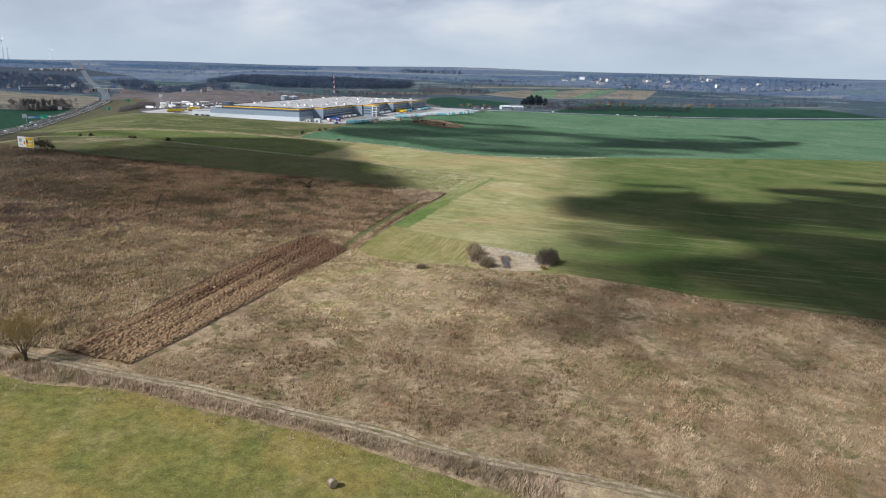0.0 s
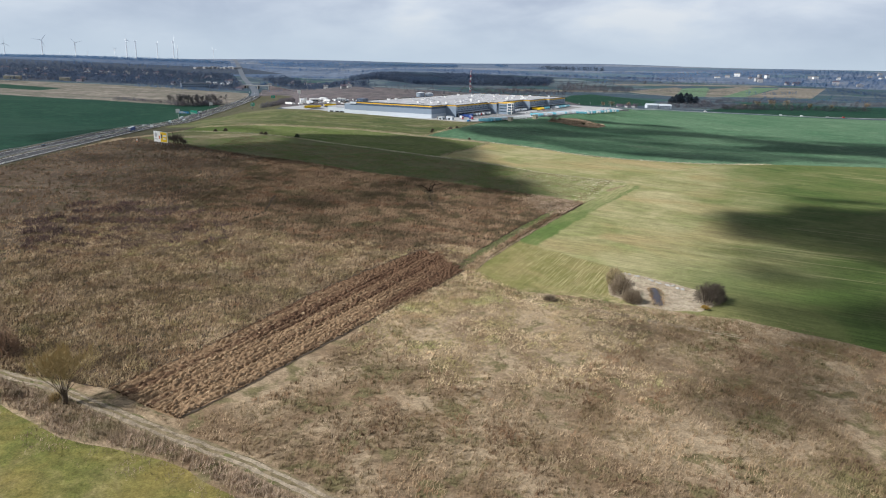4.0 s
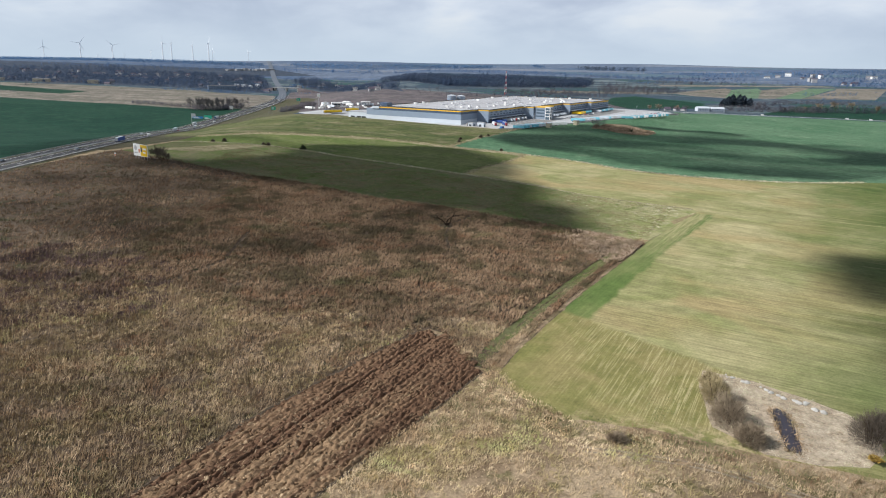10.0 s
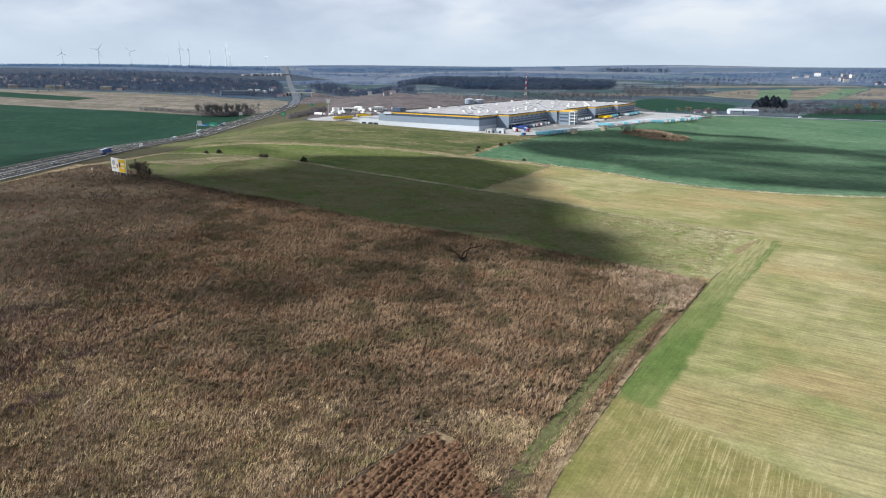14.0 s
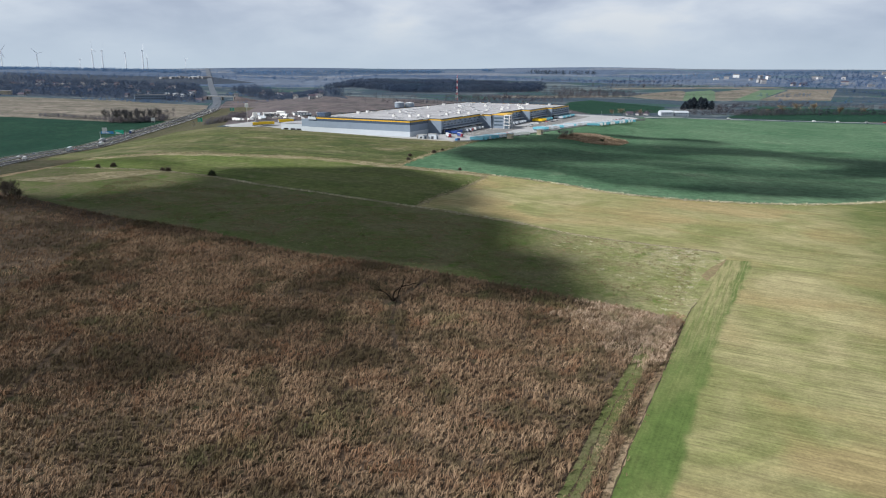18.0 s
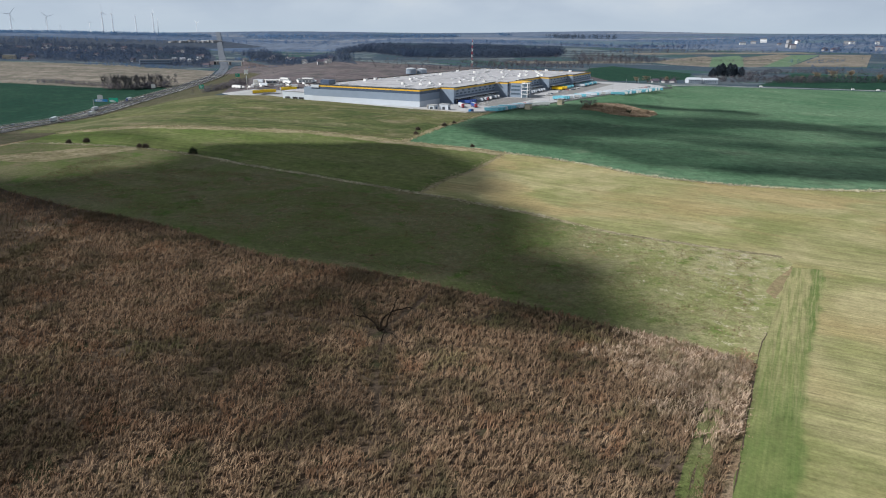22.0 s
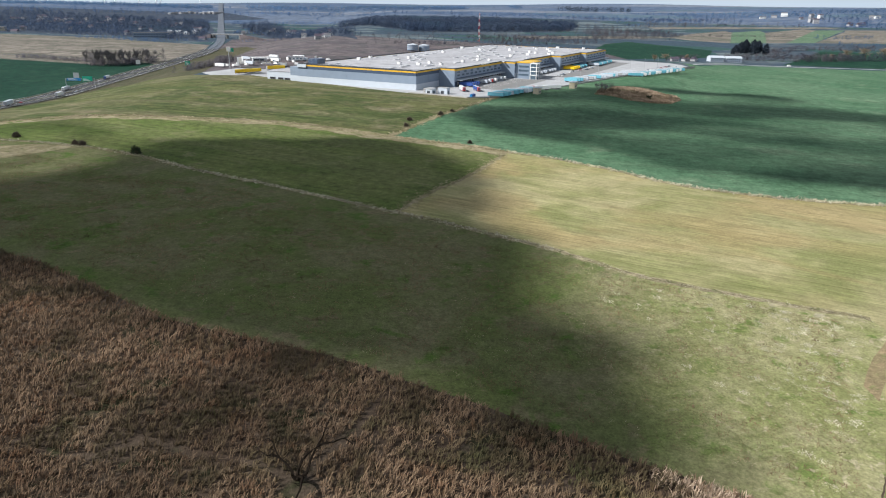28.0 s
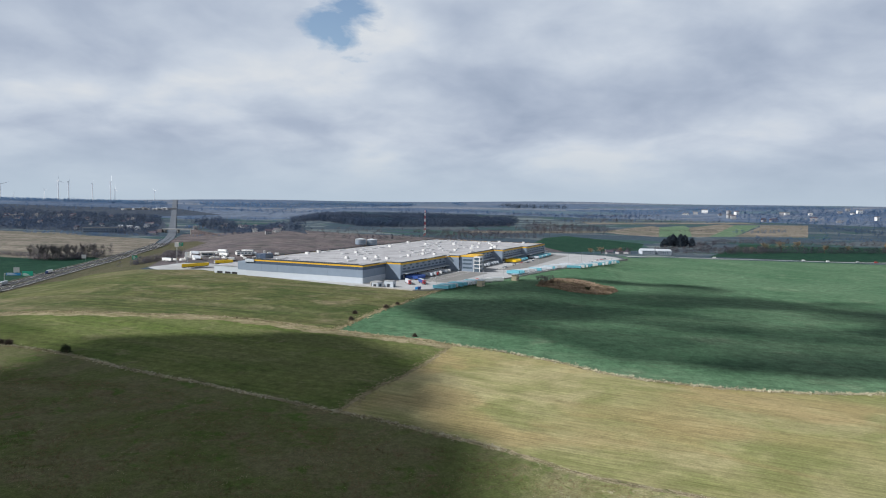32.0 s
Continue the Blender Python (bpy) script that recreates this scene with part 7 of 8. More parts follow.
part("crown", pydata("crown", *crown, M["willowtwig"]), None, wil)
# shrubs round the sandy hollow
def bush(label, x, y, size, seed, material, n=2600, group="", twig=0.05):
    """A dense rounded bush: dark stems, and a dome of thin twigs that point out and up. size: half-lengths and height."""
    ob = thing("shrub", label, "shrub", on_land(x, y), group)
    rs = np.random.RandomState(seed)
    for i in range(14):
        verts, faces = [], []
        t, q = rs.uniform(0, 6.28), rs.uniform(0.1, 0.8)
        e = Vector((math.cos(t) * q * size[0], math.sin(t) * q * size[1], size[2] * rs.uniform(0.5, 0.85)))
        branch_faces(verts, faces, Vector((e.x * 0.35, e.y * 0.35, -0.2)), e * 0.6, 0.12, 0.08, 5)
        branch_faces(verts, faces, e * 0.6, e, 0.08, 0.03, 4)
        part("stem", pydata("stem", verts, faces, M["bark"]), None, ob)
    d = rs.normal(0, 1, (n, 3))
    d[:, 2] = np.abs(d[:, 2])
    d /= np.linalg.norm(d, axis=1)[:, None]
    lobes = 0.78 + 0.3 * np.array([noise.noise(Vector(v * 2.3) + Vector((seed, 0, 0))) for v in d])
    p = d * (rs.uniform(0.35, 1.0, n) ** 0.6 * lobes)[:, None] * np.array(size)
    out = d + rs.normal(0, 0.55, (n, 3)) + np.array([0, 0, 0.35])
    tip = p + out * rs.uniform(0.35, 0.9, n)[:, None]
    w = np.cross(out, rs.normal(0, 1, (n, 3)))
    w /= np.linalg.norm(w, axis=1)[:, None]
    k = np.arange(n)[:, None]
    part("crown", fast_mesh("crown", np.concatenate([p - w * twig, p + w * twig, tip]), np.concatenate([k, k + n, k + 2 * n], 1), M[material]), None, ob)


bush("broad bare reddish-brown shrub at the reed edge", -105, 122, (4.6, 4.4, 8.6), 8, "redtwig", 2600)
bush("bare reddish-brown shrub by the dirt road", -112, 125, (4.6, 4.4, 8.0), 9, "redtwig", 2300)
bush("dark thorny thicket by the dirt road", -127, 131, (5.0, 4.0, 4.2), 11, "darktwig", 2200)
bush("low yellowish shoots at the willow's foot", -80.4, 99.6, (1.8, 1.6, 2.4), 12, "willowtwig", 700)
bush("low dark shrub beside the dirt road", -90, 101, (1.6, 1.4, 1.6), 10, "browntwig", 700)
for i, (x, y, sx, sy, h, th) in enumerate(((72.5, 203, 4.0, 5.5, 5.0, "twig"), (71.5, 192, 4.2, 6.0, 5.6, "browntwig"), (73.5, 184, 3.2, 4.0, 3.6, "browntwig"), (74, 211, 2.6, 3.2, 2.8, "twig"), (101.5, 187, 4.8, 6.0, 6.4, "darktwig"), (105.5, 190, 3.8, 4.2, 5.0, "darktwig"))):
    bush("dense dark shrub at the edge of the sandy hollow" if i > 3 else "dense olive-brown shrub at the edge of the sandy hollow", x, y, (sx * 1.15, sy * 1.15, h * 1.4), 20 + i, th, 4200, "shrubs round the hollow")
bush("low rusty shrub at the edge of the rough grass", 44, 181, (2.4, 2.0, 2.2), 28, "browntwig", 1500)
for o in (-0.8, 0.8):
    tagged(new("wheel_track", ribbon("wheel_track", curve_line(offset_line([(36, 177), (54.6, 174.5), (66.3, 170.8), (83.5, 162), (100.6, 155.5), (125, 144)], o), 2.0), -0.3, 0.3, 0.05, M["dirt"], 0.15)), "faint wheel track in bleached grass", "track", kind="structure")
bare_tree("shrub", "small yellow-leaved shrub at the edge of the sandy hollow", "shrub", on_land(97.5, 179), 31, 2.6, 0.05, stems=9, level=3, kids=5, fan=0.9, twig=0.07, thin="yellowleaf")
rnd = random.Random(14)
for i in range(26):
    x, y = (78 + rnd.uniform(-3.5, 3.5), 216 + rnd.uniform(-1.6, 1.6)) if i < 12 else (84 + (i - 12) * 1.0 + rnd.uniform(-1, 1), 213.5 - (i - 12) * 1.02 + rnd.uniform(-1, 1))
    s = rnd.uniform(0.3, 1.0)
    bm = bmesh.new()
    bmesh.ops.create_icosphere(bm, subdivisions=1, radius=s)
    for v in bm.verts:
        v.co *= 0.8 + 0.5 * rnd.random()
        v.co.z *= 0.6
    tagged(new("field_stone", mesh_of("field_stone", bm, M["concrete"])), "pale field stone heaped at the hollow's rim", "stone", "field stones").matrix_world = on_land(x, y)
POND = [(84.2, 199.5), (86, 200.2), (87.6, 198.5), (87.2, 194), (85.8, 189), (84.0, 182.5), (82.2, 180.5), (80.6, 181.2), (81.8, 188), (83.2, 194)]
ring = curve_line(POND + POND[:1], 1.0)[:-1]
bm = bmesh.new()
bm.faces.new([bm.verts.new((x, y, ground_z(x, y) + 0.06)) for x, y in ring])
tagged(new("pond", mesh_of("pond", bm, M["water"])), "small dark pond with floating scum", "pond", kind="structure")
tufts("pond_sedge", along(POND + POND[:1], 0.5, 0.5, 81), "roughblade", "sedge tufts along the pond", 82, per=4, height=(0.3, 0.7), width=0.15, lean=0.5, lean_turn=0, spread=2.0)
# dead tree fallen among the reeds
dt = thing("dead_tree", "dark dead tree sprawling among dry reeds", "tree", on_land(*DEAD))
rnd = random.Random(45)
for limb in ([(0, 0, 0), (1.4, 0.4, 1.0), (2.2, 4.6, 2.6), (2.9, 9, 3.2), (3.6, 12, 3.4)], [(2.2, 4.6, 2.6), (4.6, 5.2, 3.0), (6.2, 6.0, 3.2), (7.2, 5.2, 3.0)], [(0, 0, 0), (-0.9, 0.9, 1.0), (-3, 2.6, 2.0), (-4.3, 5.2, 2.6), (-5.4, 6.6, 2.8)], [(0, 0, 0.2), (1.0, -0.8, 0.9), (1.3, -4.5, 1.5), (0.9, -9.5, 1.3)], [(0, 0, 0), (0.4, 2.4, 1.8), (1.6, 3.8, 2.4)], [(-3, 2.6, 2.0), (-4.6, 2.5, 2.3), (-5.8, 3.4, 2.4)]):
    verts, faces = [], []
    pts = [Vector((p[0] * 1.15, p[1] * 1.0, p[2] * 1.25 + 0.5)) for p in limb]
    r = 0.34 if limb[0][2] < 1 else 0.22
    for i, (p, q) in enumerate(zip(pts, pts[1:])):
        m = (p + q) / 2 + Vector((rnd.uniform(-0.3, 0.3), rnd.uniform(-0.3, 0.3), rnd.uniform(-0.1, 0.3)))
        branch_faces(verts, faces, p, m, r, r * 0.85, 5)
        branch_faces(verts, faces, m, q, r * 0.85, r * 0.7, 5)
        r *= 0.7
        for _ in range(4 if i else 1):
            o = m.lerp(q, rnd.random())
            e = o + Vector((rnd.uniform(-1.5, 1.5), rnd.uniform(-1.2, 1.2), rnd.uniform(0, 0.9)))
            branch_faces(verts, faces, o, e, r * 0.45, r * 0.18, 4)
            branch_faces(verts, faces, e, e + Vector((rnd.uniform(-0.9, 0.9), rnd.uniform(-0.9, 0.9), rnd.uniform(-0.1, 0.5))), r * 0.18, 0.02, 3)
    part("limb", pydata("limb", verts, faces, M["deadwood"]), None, dt)
# bushes along the ditches, shrubs by the billboard
for i, (x, y, h) in enumerate(((-122, 588, 4.2), (-154, 601, 2.6), (-158, 602, 2.2), (-196, 617, 3.0), (-204, 612, 2.4), (22, 738, 3.0), (1, 690, 2.2), (2, 712, 2.4), (39, 646, 1.6), (30, 755, 1.8))):
    bush("small dark bush beside a field ditch", x, y, (h * 0.7, h * 0.7, h), 60 + i, "evergreen" if i == 0 else "darktwig", 900, "ditch bushes", 0.08)
for i, (x, y, h) in enumerate(((-203, 509, 11), (-199, 506, 10), (-207, 513, 9), (-195, 504, 7.5))):
    bare_tree("shrub", "bare thorn tree beside the billboard", "tree", on_land(x, y, i * 90), 80 + i, h, 0.15, stems=4, level=3, kids=6, fan=0.5, twig=0.08, thin="darktwig", group="thorn trees")
for i in range(28):
    x, y = random.Random(i).uniform(-240, -120), random.Random(i + 99).uniform(230, 470)
    if inside(np.array([x]), np.array([y]), REED_RING)[0]:
        bare_tree("shrub", "low bare bush among the reeds", "shrub", on_land(x, y), 200 + i, 2.8, 0.06, stems=6, level=2, kids=5, fan=0.7, twig=0.07, first=0.5, group="bushes among the reeds")

# ---- bushy island in the wheat ----
ISLET = [(153, 858), (165, 885), (183, 918), (212, 915), (236, 900), (232, 872), (215, 848), (177, 838)]
tufts("islet_reeds", scatter(ISLET, 1.2, 91), "vergeblade", "dry reeds on an uncropped island in the wheat", 92, per=5, height=(1.0, 2.0), width=0.4, lean=0.4, lean_turn=30, spread=1.5)
for i, (x, y, h, th) in enumerate(((158, 862, 13, "greytwig"), (164, 872, 12, "greytwig"), (161, 880, 11, "greytwig"), (172, 886, 9, "greytwig"), (176, 872, 4.9, "browntwig"), (196, 884, 3.6, "browntwig"), (216, 885, 3.4, "browntwig"), (200, 858, 6.5, "evergreen"), (190, 852, 2.8, "browntwig"), (226, 884, 4.2, "browntwig"), (222, 872, 3.5, "browntwig"))):
    bare_tree("shrub" if h < 8 else "bare_tree", "bare shrub on an uncropped island in the wheat" if h < 8 else "bare tree on an uncropped island in the wheat", "shrub" if h < 8 else "tree", on_land(x, y, i * 40), 120 + i, h, 0.16, stems=4 if h < 8 else 2, level=3, kids=5, fan=0.6, twig=0.08, thin=th, group="plants on the island")
bush("dense bare shrub at the tip of the island in the wheat", 160, 866, (5, 6, 6.0), 140, "browntwig", 1500, "plants on the island", 0.1)
bush("dense bare shrub on the island in the wheat", 172, 880, (4.5, 6, 4.0), 141, "browntwig", 1300, "plants on the island", 0.1)
# hay bale on the meadow
hb = thing("hay_bale", "weathered brown round hay bale on the meadow", "hay bale", on_land(-0.9, 33.1, 30))
bm = bmesh.new()
bmesh.ops.create_cone(bm, cap_ends=True, segments=24, radius1=0.95, radius2=0.95, depth=1.3, matrix=Matrix.Translation((0, 0, 0.9)) @ Matrix.Rotation(radians(90), 4, "X"))
bmesh.ops.bevel(bm, geom=[e for e in bm.edges if abs(e.calc_length() - 0.248) < 0.01], offset=0.1, segments=2, affect="EDGES")
for v in bm.verts:
    v.co *= 1 + 0.05 * noise.noise(v.co * 3)
part("straw", bm, M["dirt"], hb)
bm = bmesh.new()
for y in (-0.45, -0.15, 0.15, 0.45):
    bmesh.ops.create_cone(bm, cap_ends=False, segments=24, radius1=0.975, radius2=0.975, depth=0.04, matrix=Matrix.Translation((0, y, 0.9)) @ Matrix.Rotation(radians(90), 4, "X"))
part("twine", bm, M["bark"], hb)

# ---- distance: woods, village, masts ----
# far trees carry the haze in their colours, bluer and paler with distance
M["woodland"] = blade_mat("hazed_woodland", [(0.055, 0.084, 0.146), (0.072, 0.101, 0.161), (0.092, 0.116, 0.163), (0.062, 0.092, 0.153)], (0.046, 0.074, 0.132), 160)
M["farwood"] = blade_mat("hazed_distant_woodland", [(0.099, 0.186, 0.324), (0.117, 0.209, 0.353), (0.108, 0.196, 0.338)], (0.090, 0.171, 0.306), 200)
M["midwood"] = blade_mat("hazed_far_woodland", [(0.076, 0.137, 0.264), (0.095, 0.163, 0.293), (0.085, 0.152, 0.283)], (0.066, 0.124, 0.245), 180)
M["scrub"] = blade_mat("hazed_scrub", [(0.109, 0.103, 0.120), (0.140, 0.128, 0.142), (0.124, 0.116, 0.131)], (0.078, 0.085, 0.117), 120)
M["pine"] = blade_mat("hazed_pines", [(0.037, 0.053, 0.074), (0.054, 0.069, 0.089), (0.045, 0.059, 0.081)], (0.032, 0.047, 0.068), 60)
for key in ("woodland", "farwood", "midwood", "scrub", "pine"):
    # twigs made half translucent, which lifts their dark parts as haze would
    tree = M[key].node_tree
    bsdf = tree.nodes["Principled BSDF"]
    trans, blend = tree.nodes.new("ShaderNodeBsdfTranslucent"), tree.nodes.new("ShaderNodeMixShader")
    tree.links.new(bsdf.inputs["Base Color"].links[0].from_socket, trans.inputs[0])
    tree.links.new(bsdf.outputs[0], blend.inputs[1])
    tree.links.new(trans.outputs[0], blend.inputs[2])
    tree.links.new(blend.outputs[0], tree.nodes["Material Output"].inputs[0])
# plaster and tiles dulled and blued, haze painted in
M["plaster"] = plain_mat("hazed_house_plaster", (0.36, 0.36, 0.37), 0.8, spread=0.1, size=3)
M["tiles"] = plain_mat("hazed_roof_tiles", (0.090, 0.076, 0.101), 0.8, spread=0.2, size=2)
M["greytiles"] = plain_mat("grey_roofing", (0.15, 0.155, 0.17), 0.8, spread=0.15, size=3)


def crowns(name, x, y, height, seed, material, label, slim=0.42):
    """Bare trees joined into one stretch of wood: each a dome of many small torn clumps of twigs."""
    rs = np.random.RandomState(seed)
    n = len(x)
    far = np.hypot(np.mean(x) - EYE0[0], np.mean(y) - EYE0[1]) > 2500
    per, clump = (30, 0.078) if far else (62, 0.056)
    h = np.repeat(rs.uniform(*height, n), per)
    th, u, q = rs.uniform(0, 6.283, n * per), rs.uniform(0.05, 1.0, n * per), np.sqrt(rs.uniform(0.1, 1, n * per))
    rad = h * slim * q * np.sqrt(np.maximum(0.02, 1 - (1.7 * u - 0.75) ** 2))
    c = np.stack([np.repeat(x, per) + rad * np.cos(th), np.repeat(y, per) + rad * np.sin(th), np.repeat(land(x, y), per) + u * h], 1)
    size = (h * clump)[:, None]
    co = np.stack([c + rs.normal(0, 1, c.shape) * size for _ in range(3)], 1).reshape(-1, 3)
    # leaves of twigs face outward and are shaded as one soft crown
    out = (c - np.repeat(np.stack([x, y, land(x, y) + np.array(height).mean() * 0.25], 1), per, 0))
    out /= np.linalg.norm(out, axis=1)[:, None]
    p = co.reshape(-1, 3, 3)
    flip = (np.cross(p[:, 1] - p[:, 0], p[:, 2] - p[:, 0]) * out).sum(1) < 0
    p[flip] = p[flip][:, ::-1]
    co = p.reshape(-1, 3)
    f = np.arange(len(co)).reshape(-1, 3)
    me = fast_mesh(name, co, f, M[material])
    me.polygons.foreach_set("use_smooth", [True] * len(me.polygons))
    me.normals_split_custom_set_from_vertices(np.repeat(out, 3, 0).tolist())
    return tagged(new(name, me), label, "wood", kind="stuff")


def wood(ring, gap, height, seed, material="woodland", label="bare wood in the distance, toned blue for haze", keep=None):
    x, y = scatter([outward(*q) for q in ring], gap * 0.9, seed, keep)
    rs = np.random.RandomState(seed + 900)
    x, y = x + rs.normal(0, gap * 0.6, len(x)), y + rs.normal(0, gap * 0.6, len(x))
    clump = np.array([noise.noise(Vector((a / 90, b / 90, seed))) for a, b in zip(x, y)])
    ok = (clump + rs.normal(0, 0.25, len(x)) > -0.45) & off_road(x, y, rs)
    x, y = x[ok], y[ok]
    return crowns("woodland", x, y, height, seed, material, label)


off_road = away([[hw_line[i] for i in range(0, len(hw_line), 6)]], 34)
thin_out = lambda share: (lambda x, y, rs: off_road(x, y, rs) & (rs.uniform(size=len(x)) < share))
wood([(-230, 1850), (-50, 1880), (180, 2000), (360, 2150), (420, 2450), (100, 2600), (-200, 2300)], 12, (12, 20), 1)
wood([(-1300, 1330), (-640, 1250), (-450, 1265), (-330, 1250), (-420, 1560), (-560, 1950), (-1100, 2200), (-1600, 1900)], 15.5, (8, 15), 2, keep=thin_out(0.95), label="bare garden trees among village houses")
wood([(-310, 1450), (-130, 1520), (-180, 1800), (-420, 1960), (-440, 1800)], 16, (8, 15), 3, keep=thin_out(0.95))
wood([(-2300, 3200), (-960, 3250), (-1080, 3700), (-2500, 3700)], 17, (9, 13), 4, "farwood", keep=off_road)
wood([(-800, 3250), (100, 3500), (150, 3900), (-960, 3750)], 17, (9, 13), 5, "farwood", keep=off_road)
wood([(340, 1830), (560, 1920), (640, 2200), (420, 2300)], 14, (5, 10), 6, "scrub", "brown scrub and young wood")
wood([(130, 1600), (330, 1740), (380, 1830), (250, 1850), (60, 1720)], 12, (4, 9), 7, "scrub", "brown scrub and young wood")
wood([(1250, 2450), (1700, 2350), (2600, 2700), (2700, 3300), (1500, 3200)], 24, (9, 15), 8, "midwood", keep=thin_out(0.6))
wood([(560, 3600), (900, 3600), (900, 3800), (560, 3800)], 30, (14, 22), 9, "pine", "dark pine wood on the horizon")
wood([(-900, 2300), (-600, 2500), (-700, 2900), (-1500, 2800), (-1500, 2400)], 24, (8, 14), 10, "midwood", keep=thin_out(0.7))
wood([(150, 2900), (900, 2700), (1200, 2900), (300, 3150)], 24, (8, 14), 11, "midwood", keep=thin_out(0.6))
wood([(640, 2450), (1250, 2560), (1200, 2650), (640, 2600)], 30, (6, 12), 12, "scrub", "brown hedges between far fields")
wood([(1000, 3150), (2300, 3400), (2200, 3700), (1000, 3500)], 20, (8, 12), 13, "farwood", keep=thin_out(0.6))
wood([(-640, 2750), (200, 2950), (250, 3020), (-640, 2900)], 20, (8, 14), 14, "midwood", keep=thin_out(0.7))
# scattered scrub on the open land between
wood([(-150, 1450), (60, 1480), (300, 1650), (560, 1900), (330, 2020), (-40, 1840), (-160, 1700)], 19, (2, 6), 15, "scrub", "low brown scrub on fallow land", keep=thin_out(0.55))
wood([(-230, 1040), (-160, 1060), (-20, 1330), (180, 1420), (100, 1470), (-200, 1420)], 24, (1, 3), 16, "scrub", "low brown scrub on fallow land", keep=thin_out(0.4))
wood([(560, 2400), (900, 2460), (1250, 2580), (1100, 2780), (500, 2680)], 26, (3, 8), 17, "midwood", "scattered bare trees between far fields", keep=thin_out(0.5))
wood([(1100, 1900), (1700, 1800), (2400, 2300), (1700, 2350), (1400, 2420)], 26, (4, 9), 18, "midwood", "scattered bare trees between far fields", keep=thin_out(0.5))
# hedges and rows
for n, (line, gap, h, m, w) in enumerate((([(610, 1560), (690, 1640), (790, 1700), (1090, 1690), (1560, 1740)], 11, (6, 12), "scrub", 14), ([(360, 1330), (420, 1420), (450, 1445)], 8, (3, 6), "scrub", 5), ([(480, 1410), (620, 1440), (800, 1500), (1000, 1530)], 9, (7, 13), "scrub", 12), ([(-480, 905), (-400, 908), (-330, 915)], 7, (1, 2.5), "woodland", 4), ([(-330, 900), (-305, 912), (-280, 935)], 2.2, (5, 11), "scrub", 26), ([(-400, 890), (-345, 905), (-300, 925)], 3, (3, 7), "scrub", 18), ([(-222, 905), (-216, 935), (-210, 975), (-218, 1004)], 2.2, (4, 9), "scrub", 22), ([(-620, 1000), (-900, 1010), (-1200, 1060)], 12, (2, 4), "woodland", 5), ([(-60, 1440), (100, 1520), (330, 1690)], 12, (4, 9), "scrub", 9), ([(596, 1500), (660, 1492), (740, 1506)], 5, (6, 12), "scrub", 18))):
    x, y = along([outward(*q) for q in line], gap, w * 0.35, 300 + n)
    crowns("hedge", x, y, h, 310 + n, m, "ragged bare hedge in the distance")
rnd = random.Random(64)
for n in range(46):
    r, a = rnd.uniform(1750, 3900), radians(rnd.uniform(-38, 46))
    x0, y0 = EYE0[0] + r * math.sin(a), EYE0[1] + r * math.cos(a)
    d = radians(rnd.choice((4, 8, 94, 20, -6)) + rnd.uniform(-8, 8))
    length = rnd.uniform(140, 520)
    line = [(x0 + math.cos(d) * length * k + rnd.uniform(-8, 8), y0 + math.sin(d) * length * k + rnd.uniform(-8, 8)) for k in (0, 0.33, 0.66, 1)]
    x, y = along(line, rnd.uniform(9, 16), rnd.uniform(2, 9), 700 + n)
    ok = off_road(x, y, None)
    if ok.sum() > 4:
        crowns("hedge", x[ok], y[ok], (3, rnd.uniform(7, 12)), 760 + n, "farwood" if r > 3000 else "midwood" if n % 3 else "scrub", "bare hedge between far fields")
# pines by the white sheds
for i, (x, y, h) in enumerate(((560, 1545, 22), (572, 1555, 25), (584, 1548, 26), (596, 1556, 24), (607, 1548, 20), (548, 1538, 17), (578, 1570, 24), (540, 1530, 12))):
    t = thing("conifer", "dark broad conifer behind white sheds", "tree", on_land(x, y), "conifers behind the sheds")
    bm = bmesh.new()
    tube(bm, (0, 0, -0.5), (0, 0, h * 0.6), 0.4, 0.15)
    part("trunk", bm, M["bark"], t)
    rs = np.random.RandomState(400 + i)
    n = 900
    u, th = rs.uniform(0.12, 1, n), rs.uniform(0, 6.28, n)
    rad = h * 0.30 * np.sqrt(np.maximum(0, 1 - (2 * u - 0.9) ** 2)) * rs.uniform(0.55, 1.05, n)
    c = np.stack([rad * np.cos(th), rad * np.sin(th), u * h], 1)
    co = np.concatenate([c + rs.normal(0, 0.038 * h, (n, 3)) for _ in range(3)])
    k = np.arange(n)[:, None]
    part("crown", fast_mesh("crown", co, np.concatenate([k, k + n, k + 2 * n], 1), M["pine"]), None, t)
# bare roadside trees, birches by the motorway
proto = bare_tree("bare_tree", "bare spreading roadside tree", "tree", on_land(731, 1500), 500, 26, 0.45, level=4, kids=5, open_=0.6, twig=0.20, first=0.34, thin="browntwig", group="roadside trees")
for i, (x, y, s) in enumerate(((770, 1515, 1.15), (812, 1530, 1.1), (846, 1500, 0.9), (905, 1520, 0.8), (690, 1480, 0.6), (330, 1290, 0.6), (350, 1300, 0.7), (390, 1330, 0.6), (640, 1460, 0.5), (1000, 1540, 1.0), (1060, 1530, 1.1))):
    copy_thing(proto, pose(x, y, ground_z(x, y), 0, 0, i * 67)).scale = (s, s, s)
birch = bare_tree("birch_tree", "slim bare birch in a row beside the motorway", "tree", on_land(-494, 1346), 510, 14, 0.16, level=3, kids=6, open_=0.3, lift=0.25, twig=0.12, first=0.55, wood="greytwig", thin="greytwig", group="birches beside the motorway")
rnd = random.Random(77)
